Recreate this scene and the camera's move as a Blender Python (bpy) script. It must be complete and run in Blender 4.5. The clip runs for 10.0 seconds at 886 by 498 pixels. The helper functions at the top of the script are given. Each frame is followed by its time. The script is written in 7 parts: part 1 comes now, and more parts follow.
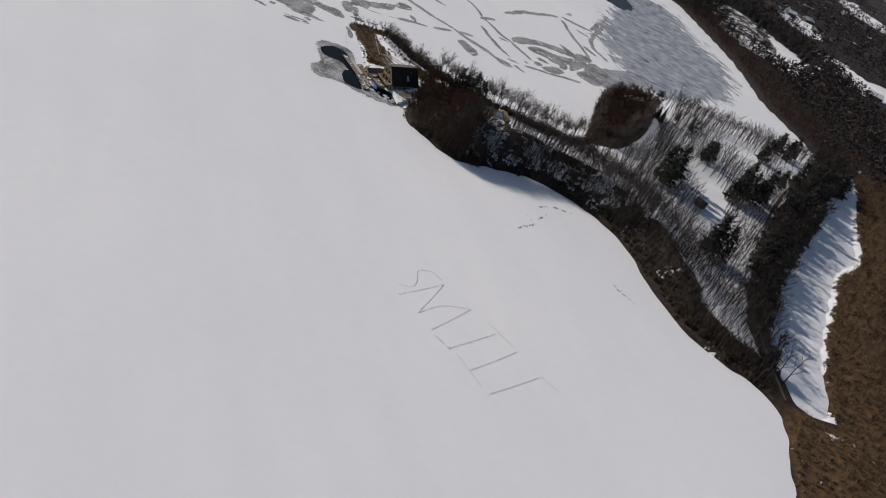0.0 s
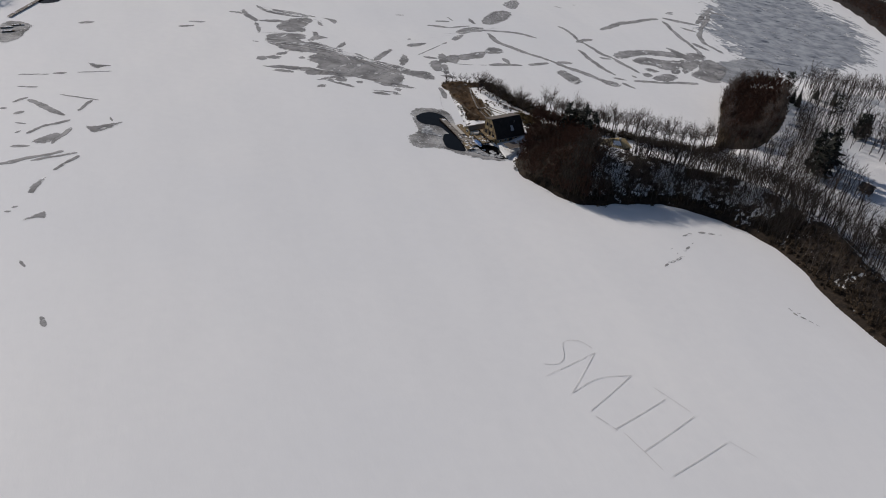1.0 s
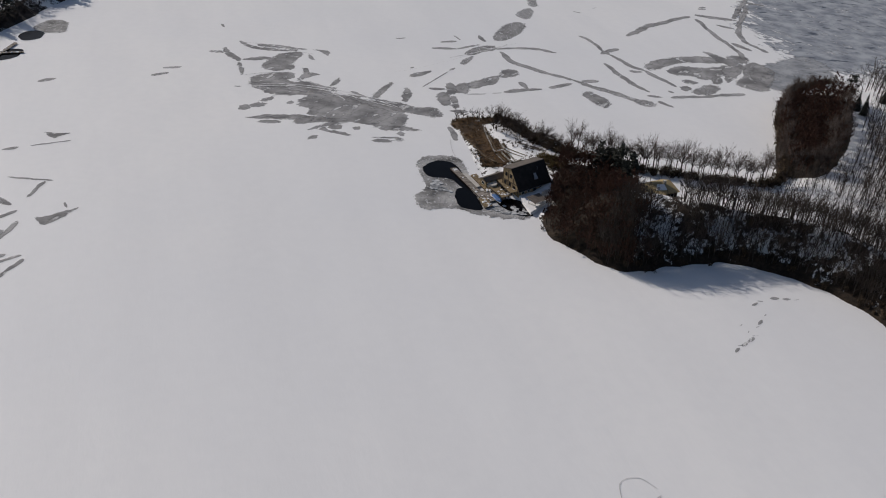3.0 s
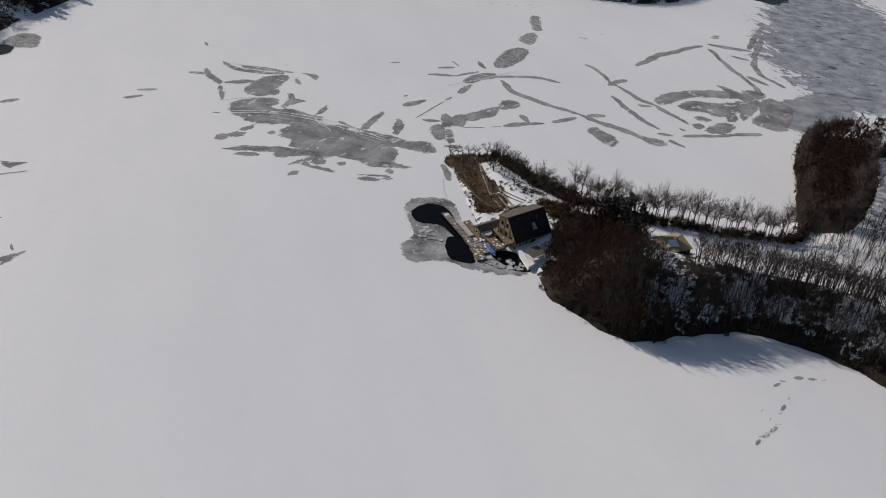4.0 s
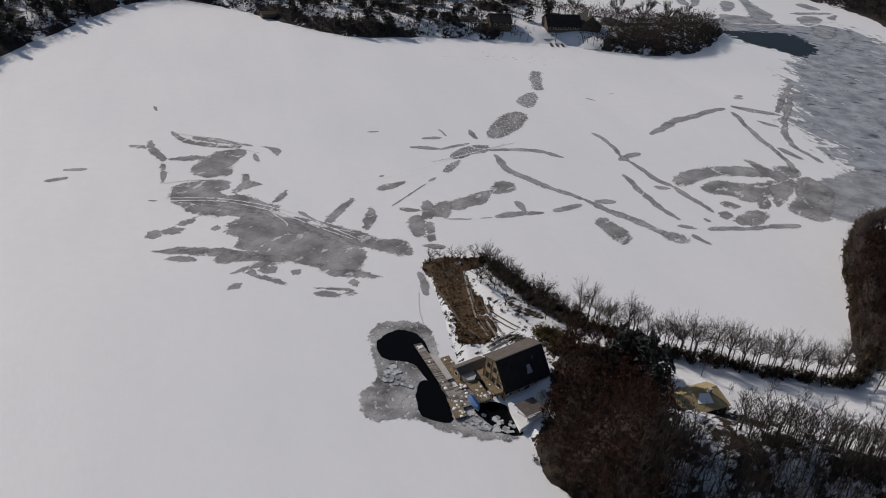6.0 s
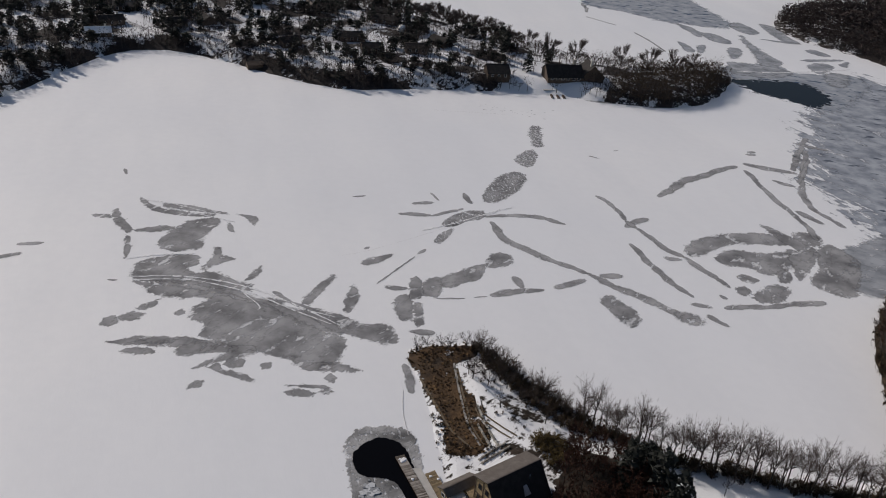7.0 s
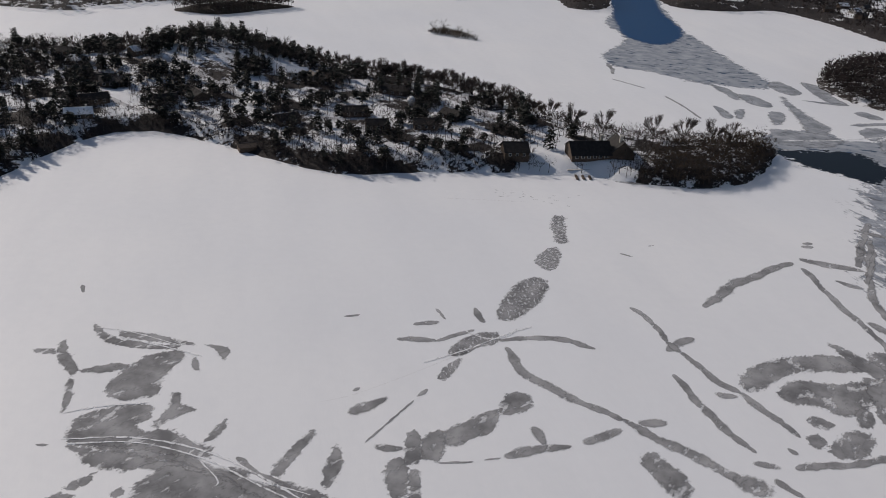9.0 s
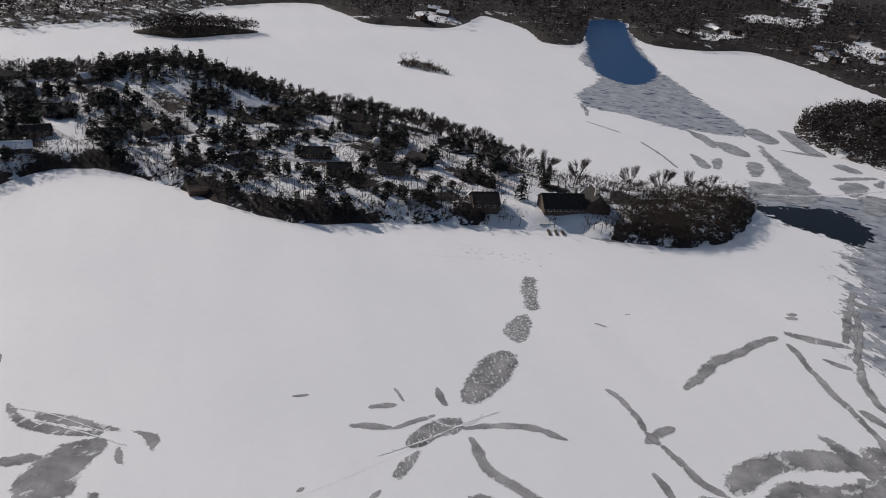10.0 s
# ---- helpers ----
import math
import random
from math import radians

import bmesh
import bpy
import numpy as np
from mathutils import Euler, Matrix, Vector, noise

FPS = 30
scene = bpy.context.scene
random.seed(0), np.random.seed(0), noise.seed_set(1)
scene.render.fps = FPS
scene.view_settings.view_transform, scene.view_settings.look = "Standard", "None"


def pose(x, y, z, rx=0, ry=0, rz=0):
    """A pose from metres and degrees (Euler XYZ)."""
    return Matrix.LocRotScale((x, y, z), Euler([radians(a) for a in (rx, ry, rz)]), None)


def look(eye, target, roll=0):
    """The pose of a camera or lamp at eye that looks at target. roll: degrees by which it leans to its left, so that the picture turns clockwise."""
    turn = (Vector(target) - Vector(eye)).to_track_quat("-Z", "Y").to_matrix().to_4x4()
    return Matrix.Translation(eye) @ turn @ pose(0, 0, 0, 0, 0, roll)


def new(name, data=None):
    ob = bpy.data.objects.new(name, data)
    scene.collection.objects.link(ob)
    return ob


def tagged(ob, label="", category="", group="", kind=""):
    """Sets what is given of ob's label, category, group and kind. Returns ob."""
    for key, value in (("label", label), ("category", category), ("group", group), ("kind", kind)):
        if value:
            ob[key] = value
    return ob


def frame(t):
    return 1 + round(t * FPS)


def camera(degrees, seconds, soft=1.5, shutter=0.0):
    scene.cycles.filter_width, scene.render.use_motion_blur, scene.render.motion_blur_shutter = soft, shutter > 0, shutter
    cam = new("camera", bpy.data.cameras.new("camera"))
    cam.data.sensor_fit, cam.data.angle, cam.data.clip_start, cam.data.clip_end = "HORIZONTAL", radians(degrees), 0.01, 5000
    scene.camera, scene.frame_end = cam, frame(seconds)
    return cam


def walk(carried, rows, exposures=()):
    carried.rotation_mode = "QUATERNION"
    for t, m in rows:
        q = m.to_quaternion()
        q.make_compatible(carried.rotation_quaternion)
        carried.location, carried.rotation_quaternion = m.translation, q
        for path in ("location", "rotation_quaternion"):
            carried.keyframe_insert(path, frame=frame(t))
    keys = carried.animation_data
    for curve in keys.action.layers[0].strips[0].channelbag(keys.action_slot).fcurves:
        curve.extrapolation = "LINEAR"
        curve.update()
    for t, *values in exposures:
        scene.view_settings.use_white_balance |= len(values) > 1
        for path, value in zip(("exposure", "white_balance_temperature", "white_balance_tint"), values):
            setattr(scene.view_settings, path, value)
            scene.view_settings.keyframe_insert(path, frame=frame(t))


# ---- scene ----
cam = camera(53.6, 10.0, 0.95)
PATH = [
    (0, (-0.592, 6.465, 146.353), (-0.576, 8.199, 145.357), 26.1),
    (0.5, (-0.224, 19.04, 145.619), (-0.395, 20.76, 144.612), 18.1),
    (1, (-2.478, 35.551, 145.259), (-2.792, 37.241, 144.237), 8.7),
    (1.5, (-6.032, 51.548, 145.526), (-6.402, 53.23, 144.508), 3.9),
    (2, (-9.045, 65.129, 145.552), (-9.411, 66.802, 144.52), 2.8),
    (2.2, (-10.033, 70.635, 145.589), (-10.393, 72.297, 144.536), 3.4),
    (3.3, (-14.515, 105.484, 144.772), (-14.896, 107.142, 143.721), 4.0),
    (3.5, (-15.307, 111.681, 144.563), (-15.69, 113.344, 143.52), 4.6),
    (4, (-18.156, 127.496, 142.849), (-18.531, 129.165, 141.813), 5.3),
    (4.5, (-20.99, 143.466, 141.784), (-21.399, 145.142, 140.772), 4.3),
    (5, (-22.958, 160.165, 141.666), (-23.356, 161.844, 140.656), 5.9),
    (5.5, (-25.471, 177.224, 141.857), (-25.867, 178.909, 140.854), 6.1),
    (5.7, (-26.508, 183.706, 141.792), (-26.899, 185.387, 140.78), 5.9),
    (6.8, (-31.285, 218.42, 141.28), (-31.696, 220.14, 140.347), 5.1),
    (7, (-32.485, 224.74, 141.412), (-32.898, 226.461, 140.48), 5.3),
    (7.5, (-35.442, 240.735, 142.803), (-35.877, 242.457, 141.884), 4.6),
    (8, (-35.805, 252.956, 141.094), (-36.297, 254.69, 140.228), 3.6),
    (8.5, (-38.602, 267.104, 141.779), (-39.127, 268.829, 140.915), 2.0),
    (9, (-41.933, 281.325, 143.829), (-42.422, 283.066, 142.976), 3.7),
    (9.5, (-45.345, 296.607, 146.607), (-45.779, 298.378, 145.784), 6.1),
    (10, (-49.823, 310.748, 148.235), (-50.248, 312.527, 147.426), 6.1),
]
EXPOSURES = [(0.0, 0.16, 6700, 13), (0.5, 0.07, 6700, 13), (1.2, 0.0, 6700, 13), (5.0, 0.0, 6700, 13), (7.0, -0.01, 6700, 14), (9.0, -0.02, 6700, 14), (10.0, 0.1, 6700, 14)]
walk(cam, [(t, look(eye, target, roll)) for t, eye, target, roll in PATH], EXPOSURES)

# ---- world, sun ----
SUN_AZ, SUN_EL = radians(-66), radians(28)
world = bpy.data.worlds.new("sky")
scene.world = world
world.use_nodes = True
wt = world.node_tree
sky = wt.nodes.new("ShaderNodeTexSky")
sky.sky_type, sky.sun_disc = "NISHITA", False
sky.sun_elevation, sky.sun_rotation = SUN_EL, SUN_AZ
wt.links.new(sky.outputs[0], wt.nodes["Background"].inputs[0])
wt.nodes["Background"].inputs[1].default_value = 0.062
sun_data = bpy.data.lights.new("sun", "SUN")
sun_data.energy, sun_data.angle, sun_data.color = 3.3, radians(0.53), (1.0, 0.95, 0.88)
sun = new("sun", sun_data)
sun_from = Vector((math.sin(SUN_AZ) * math.cos(SUN_EL), math.cos(SUN_AZ) * math.cos(SUN_EL), math.sin(SUN_EL)))
sun.matrix_world = look(sun_from * 900, (0, 0, 0))


# ---- materials ----
def material(name):
    m = bpy.data.materials.new(name)
    m.use_nodes = True
    return m, m.node_tree.nodes, m.node_tree.links, m.node_tree.nodes["Principled BSDF"]


def tex_noise(n, l, scale, detail=4, rough=0.55, stretch=None, vec="Object"):
    c = n.new("ShaderNodeTexCoord")
    t = n.new("ShaderNodeTexNoise")
    t.inputs["Scale"].default_value, t.inputs["Detail"].default_value, t.inputs["Roughness"].default_value = scale, detail, rough
    src = c.outputs[vec]
    if stretch:
        mp = n.new("ShaderNodeMapping")
        mp.vector_type = "TEXTURE"
        mp.inputs["Scale"].default_value = [1 / s for s in stretch[:3]]
        if len(stretch) > 3:
            mp.inputs["Rotation"].default_value = (0, 0, radians(stretch[3]))
        l.new(src, mp.inputs[0])
        src = mp.outputs[0]
    l.new(src, t.inputs["Vector"])
    return t.outputs["Fac"]


def ramp(n, l, fac, stops):
    r = n.new("ShaderNodeValToRGB")
    e = r.color_ramp.elements
    while len(e) < len(stops):
        e.new(0.5)
    for k, (p, c) in zip(e, stops):
        k.position = p
        k.color = (c, c, c, 1) if isinstance(c, (int, float)) else (*c, 1)
    l.new(fac, r.inputs[0])
    return r.outputs[0]


def maths(n, l, op, a, b, clamp=False):
    m = n.new("ShaderNodeMath")
    m.operation, m.use_clamp = op, clamp
    for i, v in enumerate((a, b)):
        if isinstance(v, (int, float)):
            m.inputs[i].default_value = v
        else:
            l.new(v, m.inputs[i])
    return m.outputs[0]


def mixed(n, l, fac, a, b):
    m = n.new("ShaderNodeMix")
    m.data_type = "RGBA"
    for s, v in ((m.inputs[0], fac), (m.inputs[6], a), (m.inputs[7], b)):
        if isinstance(v, (int, float)):
            s.default_value = v
        elif isinstance(v, tuple):
            s.default_value = (*v, 1)
        else:
            l.new(v, s)
    return m.outputs[2]


def bump(n, l, height, strength, distance, bsdf):
    b = n.new("ShaderNodeBump")
    b.inputs["Strength"].default_value, b.inputs["Distance"].default_value = strength, distance
    l.new(height, b.inputs["Height"])
    l.new(b.outputs[0], bsdf.inputs["Normal"])


def attribute(n, name):
    a = n.new("ShaderNodeAttribute")
    a.attribute_name = name
    return a.outputs["Fac"]


def snow_colour(n, l):
    wide = tex_noise(n, l, 0.006, 3)
    fine = tex_noise(n, l, 0.25, 5)
    c = mixed(n, l, ramp(n, l, wide, [(0.3, 0.0), (0.7, 1.0)]), (0.72, 0.735, 0.76), (0.8, 0.8, 0.8))
    drift = tex_noise(n, l, 0.05, 4, 0.6, (1, 0.22, 1, 30))
    return mixed(n, l, ramp(n, l, maths(n, l, "ADD", maths(n, l, "MULTIPLY", fine, 0.35), maths(n, l, "MULTIPLY", drift, 0.65)), [(0.3, 0.5), (0.6, 0.0)]), c, (0.68, 0.69, 0.71))


def snow_mat():
    m, n, l, b = material("wind-packed snow")
    l.new(snow_colour(n, l), b.inputs["Base Color"])
    b.inputs["Roughness"].default_value = 0.6
    b.inputs["Specular IOR Level"].default_value = 0.22
    bump(n, l, tex_noise(n, l, 0.5, 6, 0.6, (1, 0.35, 1, 30)), 0.25, 0.25, b)
    return m


def ice_mat(name, dark, light, lo, hi, fleck, amp=1.3, streak=(1, 0.3, 1, 25), fine=0.35, spots=None, spot_size=0.35, grain=(1, 0.5, 1, -20), size=1.0):
    """Wind-swept lake ice, ragged against the snow round it; flecks of snow lie on it."""
    m, n, l, b = material(name)
    edge = attribute(n, "core")
    ragged = maths(n, l, "ADD", maths(n, l, "MULTIPLY", tex_noise(n, l, 0.2 * size, 8, 0.66, grain), 0.6), maths(n, l, "MULTIPLY", tex_noise(n, l, 0.8 * size, 7, 0.7, grain), 0.4))
    f = maths(n, l, "ADD", edge, maths(n, l, "MULTIPLY", maths(n, l, "SUBTRACT", ragged, 0.5), amp))
    mask = ramp(n, l, f, [(lo, 0.0), (hi, 1.0)])
    flecks = ramp(n, l, tex_noise(n, l, fine, 6, 0.65, streak), [(fleck, 1.0), (fleck + 0.12, 0.0)])
    mask = maths(n, l, "MULTIPLY", mask, maths(n, l, "SUBTRACT", 1.0, maths(n, l, "MULTIPLY", flecks, 0.8)))
    tone = mixed(n, l, ramp(n, l, tex_noise(n, l, 0.12, 5), [(0.35, 0.0), (0.65, 1.0)]), dark, light)
    if spots:
        tone = mixed(n, l, ramp(n, l, tex_noise(n, l, spot_size, 6, 0.55, (0.45, 1, 1)), [(spots[0], 0.0), (spots[0] + 0.05, 1.0)]), tone, spots[1])
    l.new(tone, b.inputs["Base Color"])
    clear = n.new("ShaderNodeBsdfTransparent")
    cover = n.new("ShaderNodeMixShader")
    l.new(mask, cover.inputs[0])
    l.new(clear.outputs[0], cover.inputs[1])
    l.new(b.outputs[0], cover.inputs[2])
    l.new(cover.outputs[0], n["Material Output"].inputs["Surface"])
    b.inputs["Roughness"].default_value = 0.75
    b.inputs["Specular IOR Level"].default_value = 0.12
    bump(n, l, tex_noise(n, l, 0.5, 6, 0.6, (1, 0.35, 1, 30)), 0.25, 0.25, b)
    return m


def water_mat(name, colour, rough, spread=1.3):
    """Open water; its edge is ragged, and the ice below shows beyond it."""
    m, n, l, b = material(name)
    edge = attribute(n, "core")
    f = maths(n, l, "ADD", edge, maths(n, l, "MULTIPLY", maths(n, l, "SUBTRACT", maths(n, l, "ADD", maths(n, l, "MULTIPLY", tex_noise(n, l, 0.3, 7, 0.65), 0.5), maths(n, l, "MULTIPLY", tex_noise(n, l, 0.16, 7, 0.65, (0.4, 1, 1)), 0.5)), 0.5), spread))
    mask = ramp(n, l, f, [(0.33, 0.0), (0.37, 1.0)])
    b.inputs["Base Color"].default_value = (*colour, 1)
    b.inputs["Roughness"].default_value = rough
    b.inputs["IOR"].default_value = 1.33
    b.inputs["Specular IOR Level"].default_value = 0.1
    bump(n, l, tex_noise(n, l, 1.2, 4), 0.05, 0.1, b)
    clear = n.new("ShaderNodeBsdfTransparent")
    cover = n.new("ShaderNodeMixShader")
    l.new(mask, cover.inputs[0])
    l.new(clear.outputs[0], cover.inputs[1])
    l.new(b.outputs[0], cover.inputs[2])
    l.new(cover.outputs[0], n["Material Output"].inputs["Surface"])
    return m


def land_mat(name="patchy snow over leaf litter", low=(0.012, 0.009, 0.007), high=(0.055, 0.039, 0.027)):
    """Snow over leaf litter and dead grass; 'bare' says how much of the ground has melted out."""
    m, n, l, b = material(name)
    bare = attribute(n, "bare")
    f = maths(n, l, "ADD", bare, maths(n, l, "MULTIPLY", maths(n, l, "SUBTRACT", maths(n, l, "ADD", maths(n, l, "MULTIPLY", tex_noise(n, l, 0.12, 6, 0.65), 0.6), maths(n, l, "MULTIPLY", tex_noise(n, l, 0.7, 6, 0.7, (1, 0.45, 1, -25)), 0.4)), 0.5), 2.4))
    mask = ramp(n, l, f, [(0.47, 0.0), (0.56, 1.0)])
    litter = mixed(n, l, ramp(n, l, tex_noise(n, l, 0.5, 8, 0.75), [(0.4, 0.0), (0.72, 1.0)]), low, high)
    grass = mixed(n, l, ramp(n, l, tex_noise(n, l, 0.3, 8, 0.7), [(0.35, 0.0), (0.7, 1.0)]), (0.03, 0.018, 0.01), (0.115, 0.066, 0.03))
    dry = maths(n, l, "ADD", attribute(n, "dry"), maths(n, l, "MULTIPLY", maths(n, l, "SUBTRACT", tex_noise(n, l, 0.07, 7, 0.65), 0.5), 1.2))
    litter = mixed(n, l, ramp(n, l, dry, [(0.35, 0.0), (0.65, 1.0)]), litter, grass)
    l.new(mixed(n, l, mask, snow_colour(n, l), litter), b.inputs["Base Color"])
    b.inputs["Roughness"].default_value = 0.85
    b.inputs["Specular IOR Level"].default_value = 0.2
    bump(n, l, tex_noise(n, l, 0.9, 7, 0.65), 0.6, 0.5, b)
    return m


def plain(name, a, b_col, scale, rough=0.8, bumpy=0.3, stretch=None, metal=0.0, by_object=0.0):
    """A surface that varies between two colours, with grain."""
    m, n, l, b = material(name)
    f = maths(n, l, "ADD", maths(n, l, "MULTIPLY", tex_noise(n, l, scale, 6, 0.6, stretch), 0.7), maths(n, l, "MULTIPLY", tex_noise(n, l, scale * 7, 4, 0.6, stretch), 0.3))
    if by_object:
        o = n.new("ShaderNodeObjectInfo")
        g = n.new("ShaderNodeNewGeometry")
        v = maths(n, l, "FRACT", maths(n, l, "ADD", o.outputs["Random"], g.outputs["Random Per Island"]), 0)
        f = maths(n, l, "ADD", f, maths(n, l, "MULTIPLY", maths(n, l, "SUBTRACT", v, 0.5), by_object))
    l.new(mixed(n, l, ramp(n, l, f, [(0.3, 0.0), (0.7, 1.0)]), a, b_col), b.inputs["Base Color"])
    b.inputs["Roughness"].default_value, b.inputs["Metallic"].default_value = rough, metal
    b.inputs["Specular IOR Level"].default_value = 0.3
    if bumpy:
        bump(n, l, f, bumpy, 0.05, b)
    return m


SNOW = snow_mat()
ICE = ice_mat("wind-swept grey ice", (0.18, 0.18, 0.185), (0.36, 0.36, 0.365), 0.17, 0.76, 0.35, 1.6, (1, 0.45, 1, -20), 0.4)
ICE_WIDE = ice_mat("blue-grey refrozen ice with snow streaks", (0.19, 0.21, 0.245), (0.38, 0.405, 0.44), 0.36, 0.54, 0.32, 2.5, (0.5, 1, 1, -45), 0.12, (0.6, (0.075, 0.09, 0.12)), 0.2, (0.42, 0.9, 1, -48), 0.42)
ICE_MELT = ice_mat("pale grey rotting ice", (0.21, 0.235, 0.27), (0.36, 0.38, 0.41), 0.34, 0.46, 0.27, 1.5, (0.5, 1, 1), 0.2, (0.58, (0.03, 0.06, 0.11)), 0.22, (0.5, 0.9, 1, -25), 0.6)
ICE_AREA = ice_mat("broad wind-swept grey ice", (0.155, 0.155, 0.16), (0.34, 0.34, 0.345), 0.3, 0.62, 0.37, 2.5, (1, 0.45, 1, -20), 0.3, grain=(1, 0.6, 1, -20), size=1.3)
ICE_THIN = ice_mat("thin speckled ice", (0.15, 0.15, 0.155), (0.33, 0.33, 0.335), 0.4, 0.7, 0.43, 2.6, (1, 0.5, 1, -20), 1.2)
ICE_ROUGH = ice_mat("rough dark ice flecked with snow", (0.12, 0.12, 0.125), (0.34, 0.34, 0.345), 0.25, 0.6, 0.4, 2.2, (1, 0.5, 1, 20), 1.1)
ICE_FLOE = ice_mat("grey floes frozen into snow", (0.2, 0.215, 0.235), (0.36, 0.375, 0.4), 0.2, 0.66, 0.34, 2.4, (0.5, 1, 1), 0.35, None, 0.35, (0.5, 1, 1, -20), 0.7)
DRIFT = ice_mat("thin snow drift", (0.68, 0.69, 0.7), (0.76, 0.76, 0.77), 0.45, 0.7, 0.36, 3.8, fine=0.6)
ICE_WET = ice_mat("wet grey ice", (0.1, 0.1, 0.1), (0.42, 0.42, 0.42), 0.34, 0.42, 0.38, 1.9, (1, 0.7, 1, 25), 0.9)
WATER = water_mat("open black lake water", (0.003, 0.003, 0.004), 0.2)
BLUE_WATER = water_mat("open blue lake water", (0.004, 0.042, 0.125), 0.35, 1.8)
CHANNEL = water_mat("open dark channel water", (0.004, 0.006, 0.01), 0.25, 2.2)
LAND = land_mat()
LAND_FAR = land_mat("patchy snow over grey woodland floor", (0.018, 0.015, 0.0145), (0.052, 0.043, 0.04))
BARK = plain("grey-brown bark", (0.03, 0.025, 0.022), (0.085, 0.072, 0.063), 0.8, 0.9, 0.4, (1, 1, 0.25), by_object=0.4)
TWIG = plain("bare twigs", (0.03, 0.023, 0.02), (0.08, 0.062, 0.053), 0.5, 0.9, 0.0, by_object=0.5)
BROWN_TWIG = plain("red-brown twigs", (0.034, 0.015, 0.010), (0.085, 0.04, 0.027), 0.5, 0.9, 0.0, by_object=0.5)
THICKET_TWIG = plain("dull brown twigs", (0.032, 0.023, 0.017), (0.1, 0.071, 0.048), 0.4, 0.9, 0.0, by_object=0.4)
DARK_TWIG = plain("dark grey twigs", (0.018, 0.013, 0.012), (0.05, 0.036, 0.034), 0.5, 0.9, 0.0, by_object=0.5)
PALE_TWIG = plain("grey-brown sunlit twigs", (0.055, 0.043, 0.038), (0.13, 0.105, 0.095), 0.5, 0.9, 0.0, by_object=0.5)
BROWN_LEAF = plain("dead brown oak leaves", (0.05, 0.03, 0.021), (0.12, 0.073, 0.05), 0.4, 0.8, 0.0, by_object=0.6)
NEEDLE = plain("dark green needles", (0.012, 0.0135, 0.012), (0.034, 0.037, 0.029), 0.6, 0.8, 0.0, by_object=0.5)
BRUSH = plain("dry brown brush", (0.025, 0.018, 0.012), (0.08, 0.056, 0.035), 0.3, 0.9, 0.0, by_object=0.7)
HEDGE = plain("olive-brown hedge twigs", (0.045, 0.032, 0.011), (0.13, 0.092, 0.034), 0.3, 0.9, 0.0, by_object=0.7)
LAWN_GRASS = plain("matted olive-brown grass", (0.055, 0.032, 0.013), (0.19, 0.112, 0.048), 0.12, 0.9, 0.0, by_object=0.5)
GRASS = plain("dead tan grass", (0.05, 0.034, 0.017), (0.15, 0.1, 0.05), 0.3, 0.9, 0.0, by_object=0.7)


# ---- mesh helpers ----
def mesh_object(name, verts, faces, mat, parent=None, label="", attrs=None, smooth=False):
    me = bpy.data.meshes.new(name)
    me.from_pydata([tuple(v) for v in verts] if not isinstance(verts, list) else verts, [], faces)
    me.materials.append(mat)
    for key, vals in (attrs or {}).items():
        a = me.attributes.new(key, "FLOAT", "POINT")
        a.data.foreach_set("value", np.asarray(vals, dtype=np.float32))
    if smooth:
        me.polygons.foreach_set("use_smooth", [True] * len(me.polygons))
    me.update()
    ob = new(name, me)
    ob.parent = parent
    if label:
        ob["label"] = label
    return ob


def tri_mesh(name, verts, tris, mats, slots=None):
    """A mesh from arrays of triangles, for what is too much for lists."""
    me = bpy.data.meshes.new(name)
    me.vertices.add(len(verts))
    me.vertices.foreach_set("co", np.asarray(verts, dtype=np.float32).ravel())
    me.loops.add(len(tris) * 3)
    me.loops.foreach_set("vertex_index", np.asarray(tris, dtype=np.int32).ravel())
    me.polygons.add(len(tris))
    me.polygons.foreach_set("loop_start", np.arange(0, len(tris) * 3, 3, dtype=np.int32))
    for m in mats:
        me.materials.append(m)
    if slots is not None:
        me.polygons.foreach_set("material_index", np.asarray(slots, dtype=np.int32))
    me.update(calc_edges=True)
    return me


def part(name, bm, mat, parent, label=""):
    """Links a bmesh as one mesh object under a thing."""
    me = bpy.data.meshes.new(name)
    bm.normal_update()
    bm.to_mesh(me)
    bm.free()
    me.materials.append(mat)
    ob = new(name, me)
    ob.parent = parent
    if label:
        ob["label"] = label
    return ob


def curve_points(pts, step):
    """A smooth line through a few points, sampled about every step metres."""
    p = [np.array(q, float) for q in pts]
    p = [2 * p[0] - p[1]] + p + [2 * p[-1] - p[-2]]
    out = []
    for a, b, c, d in zip(p, p[1:], p[2:], p[3:]):
        k = max(1, int(np.linalg.norm(c - b) / step))
        for t in np.arange(k) / k:
            out.append(0.5 * (2 * b + (c - a) * t + (2 * a - 5 * b + 4 * c - d) * t * t + (3 * b - a - 3 * c + d) * t ** 3))
    out.append(p[-2])
    return np.array(out)


def ring_points(pts, step):
    p = [np.array(q, float) for q in pts]
    out = []
    for i in range(len(p)):
        a, b, c, d = p[i - 1], p[i], p[(i + 1) % len(p)], p[(i + 2) % len(p)]
        k = max(1, int(np.linalg.norm(c - b) / step))
        for t in np.arange(k) / k:
            out.append(0.5 * (2 * b + (c - a) * t + (2 * a - 5 * b + 4 * c - d) * t * t + (3 * b - a - 3 * c + d) * t ** 3))
    return np.array(out)


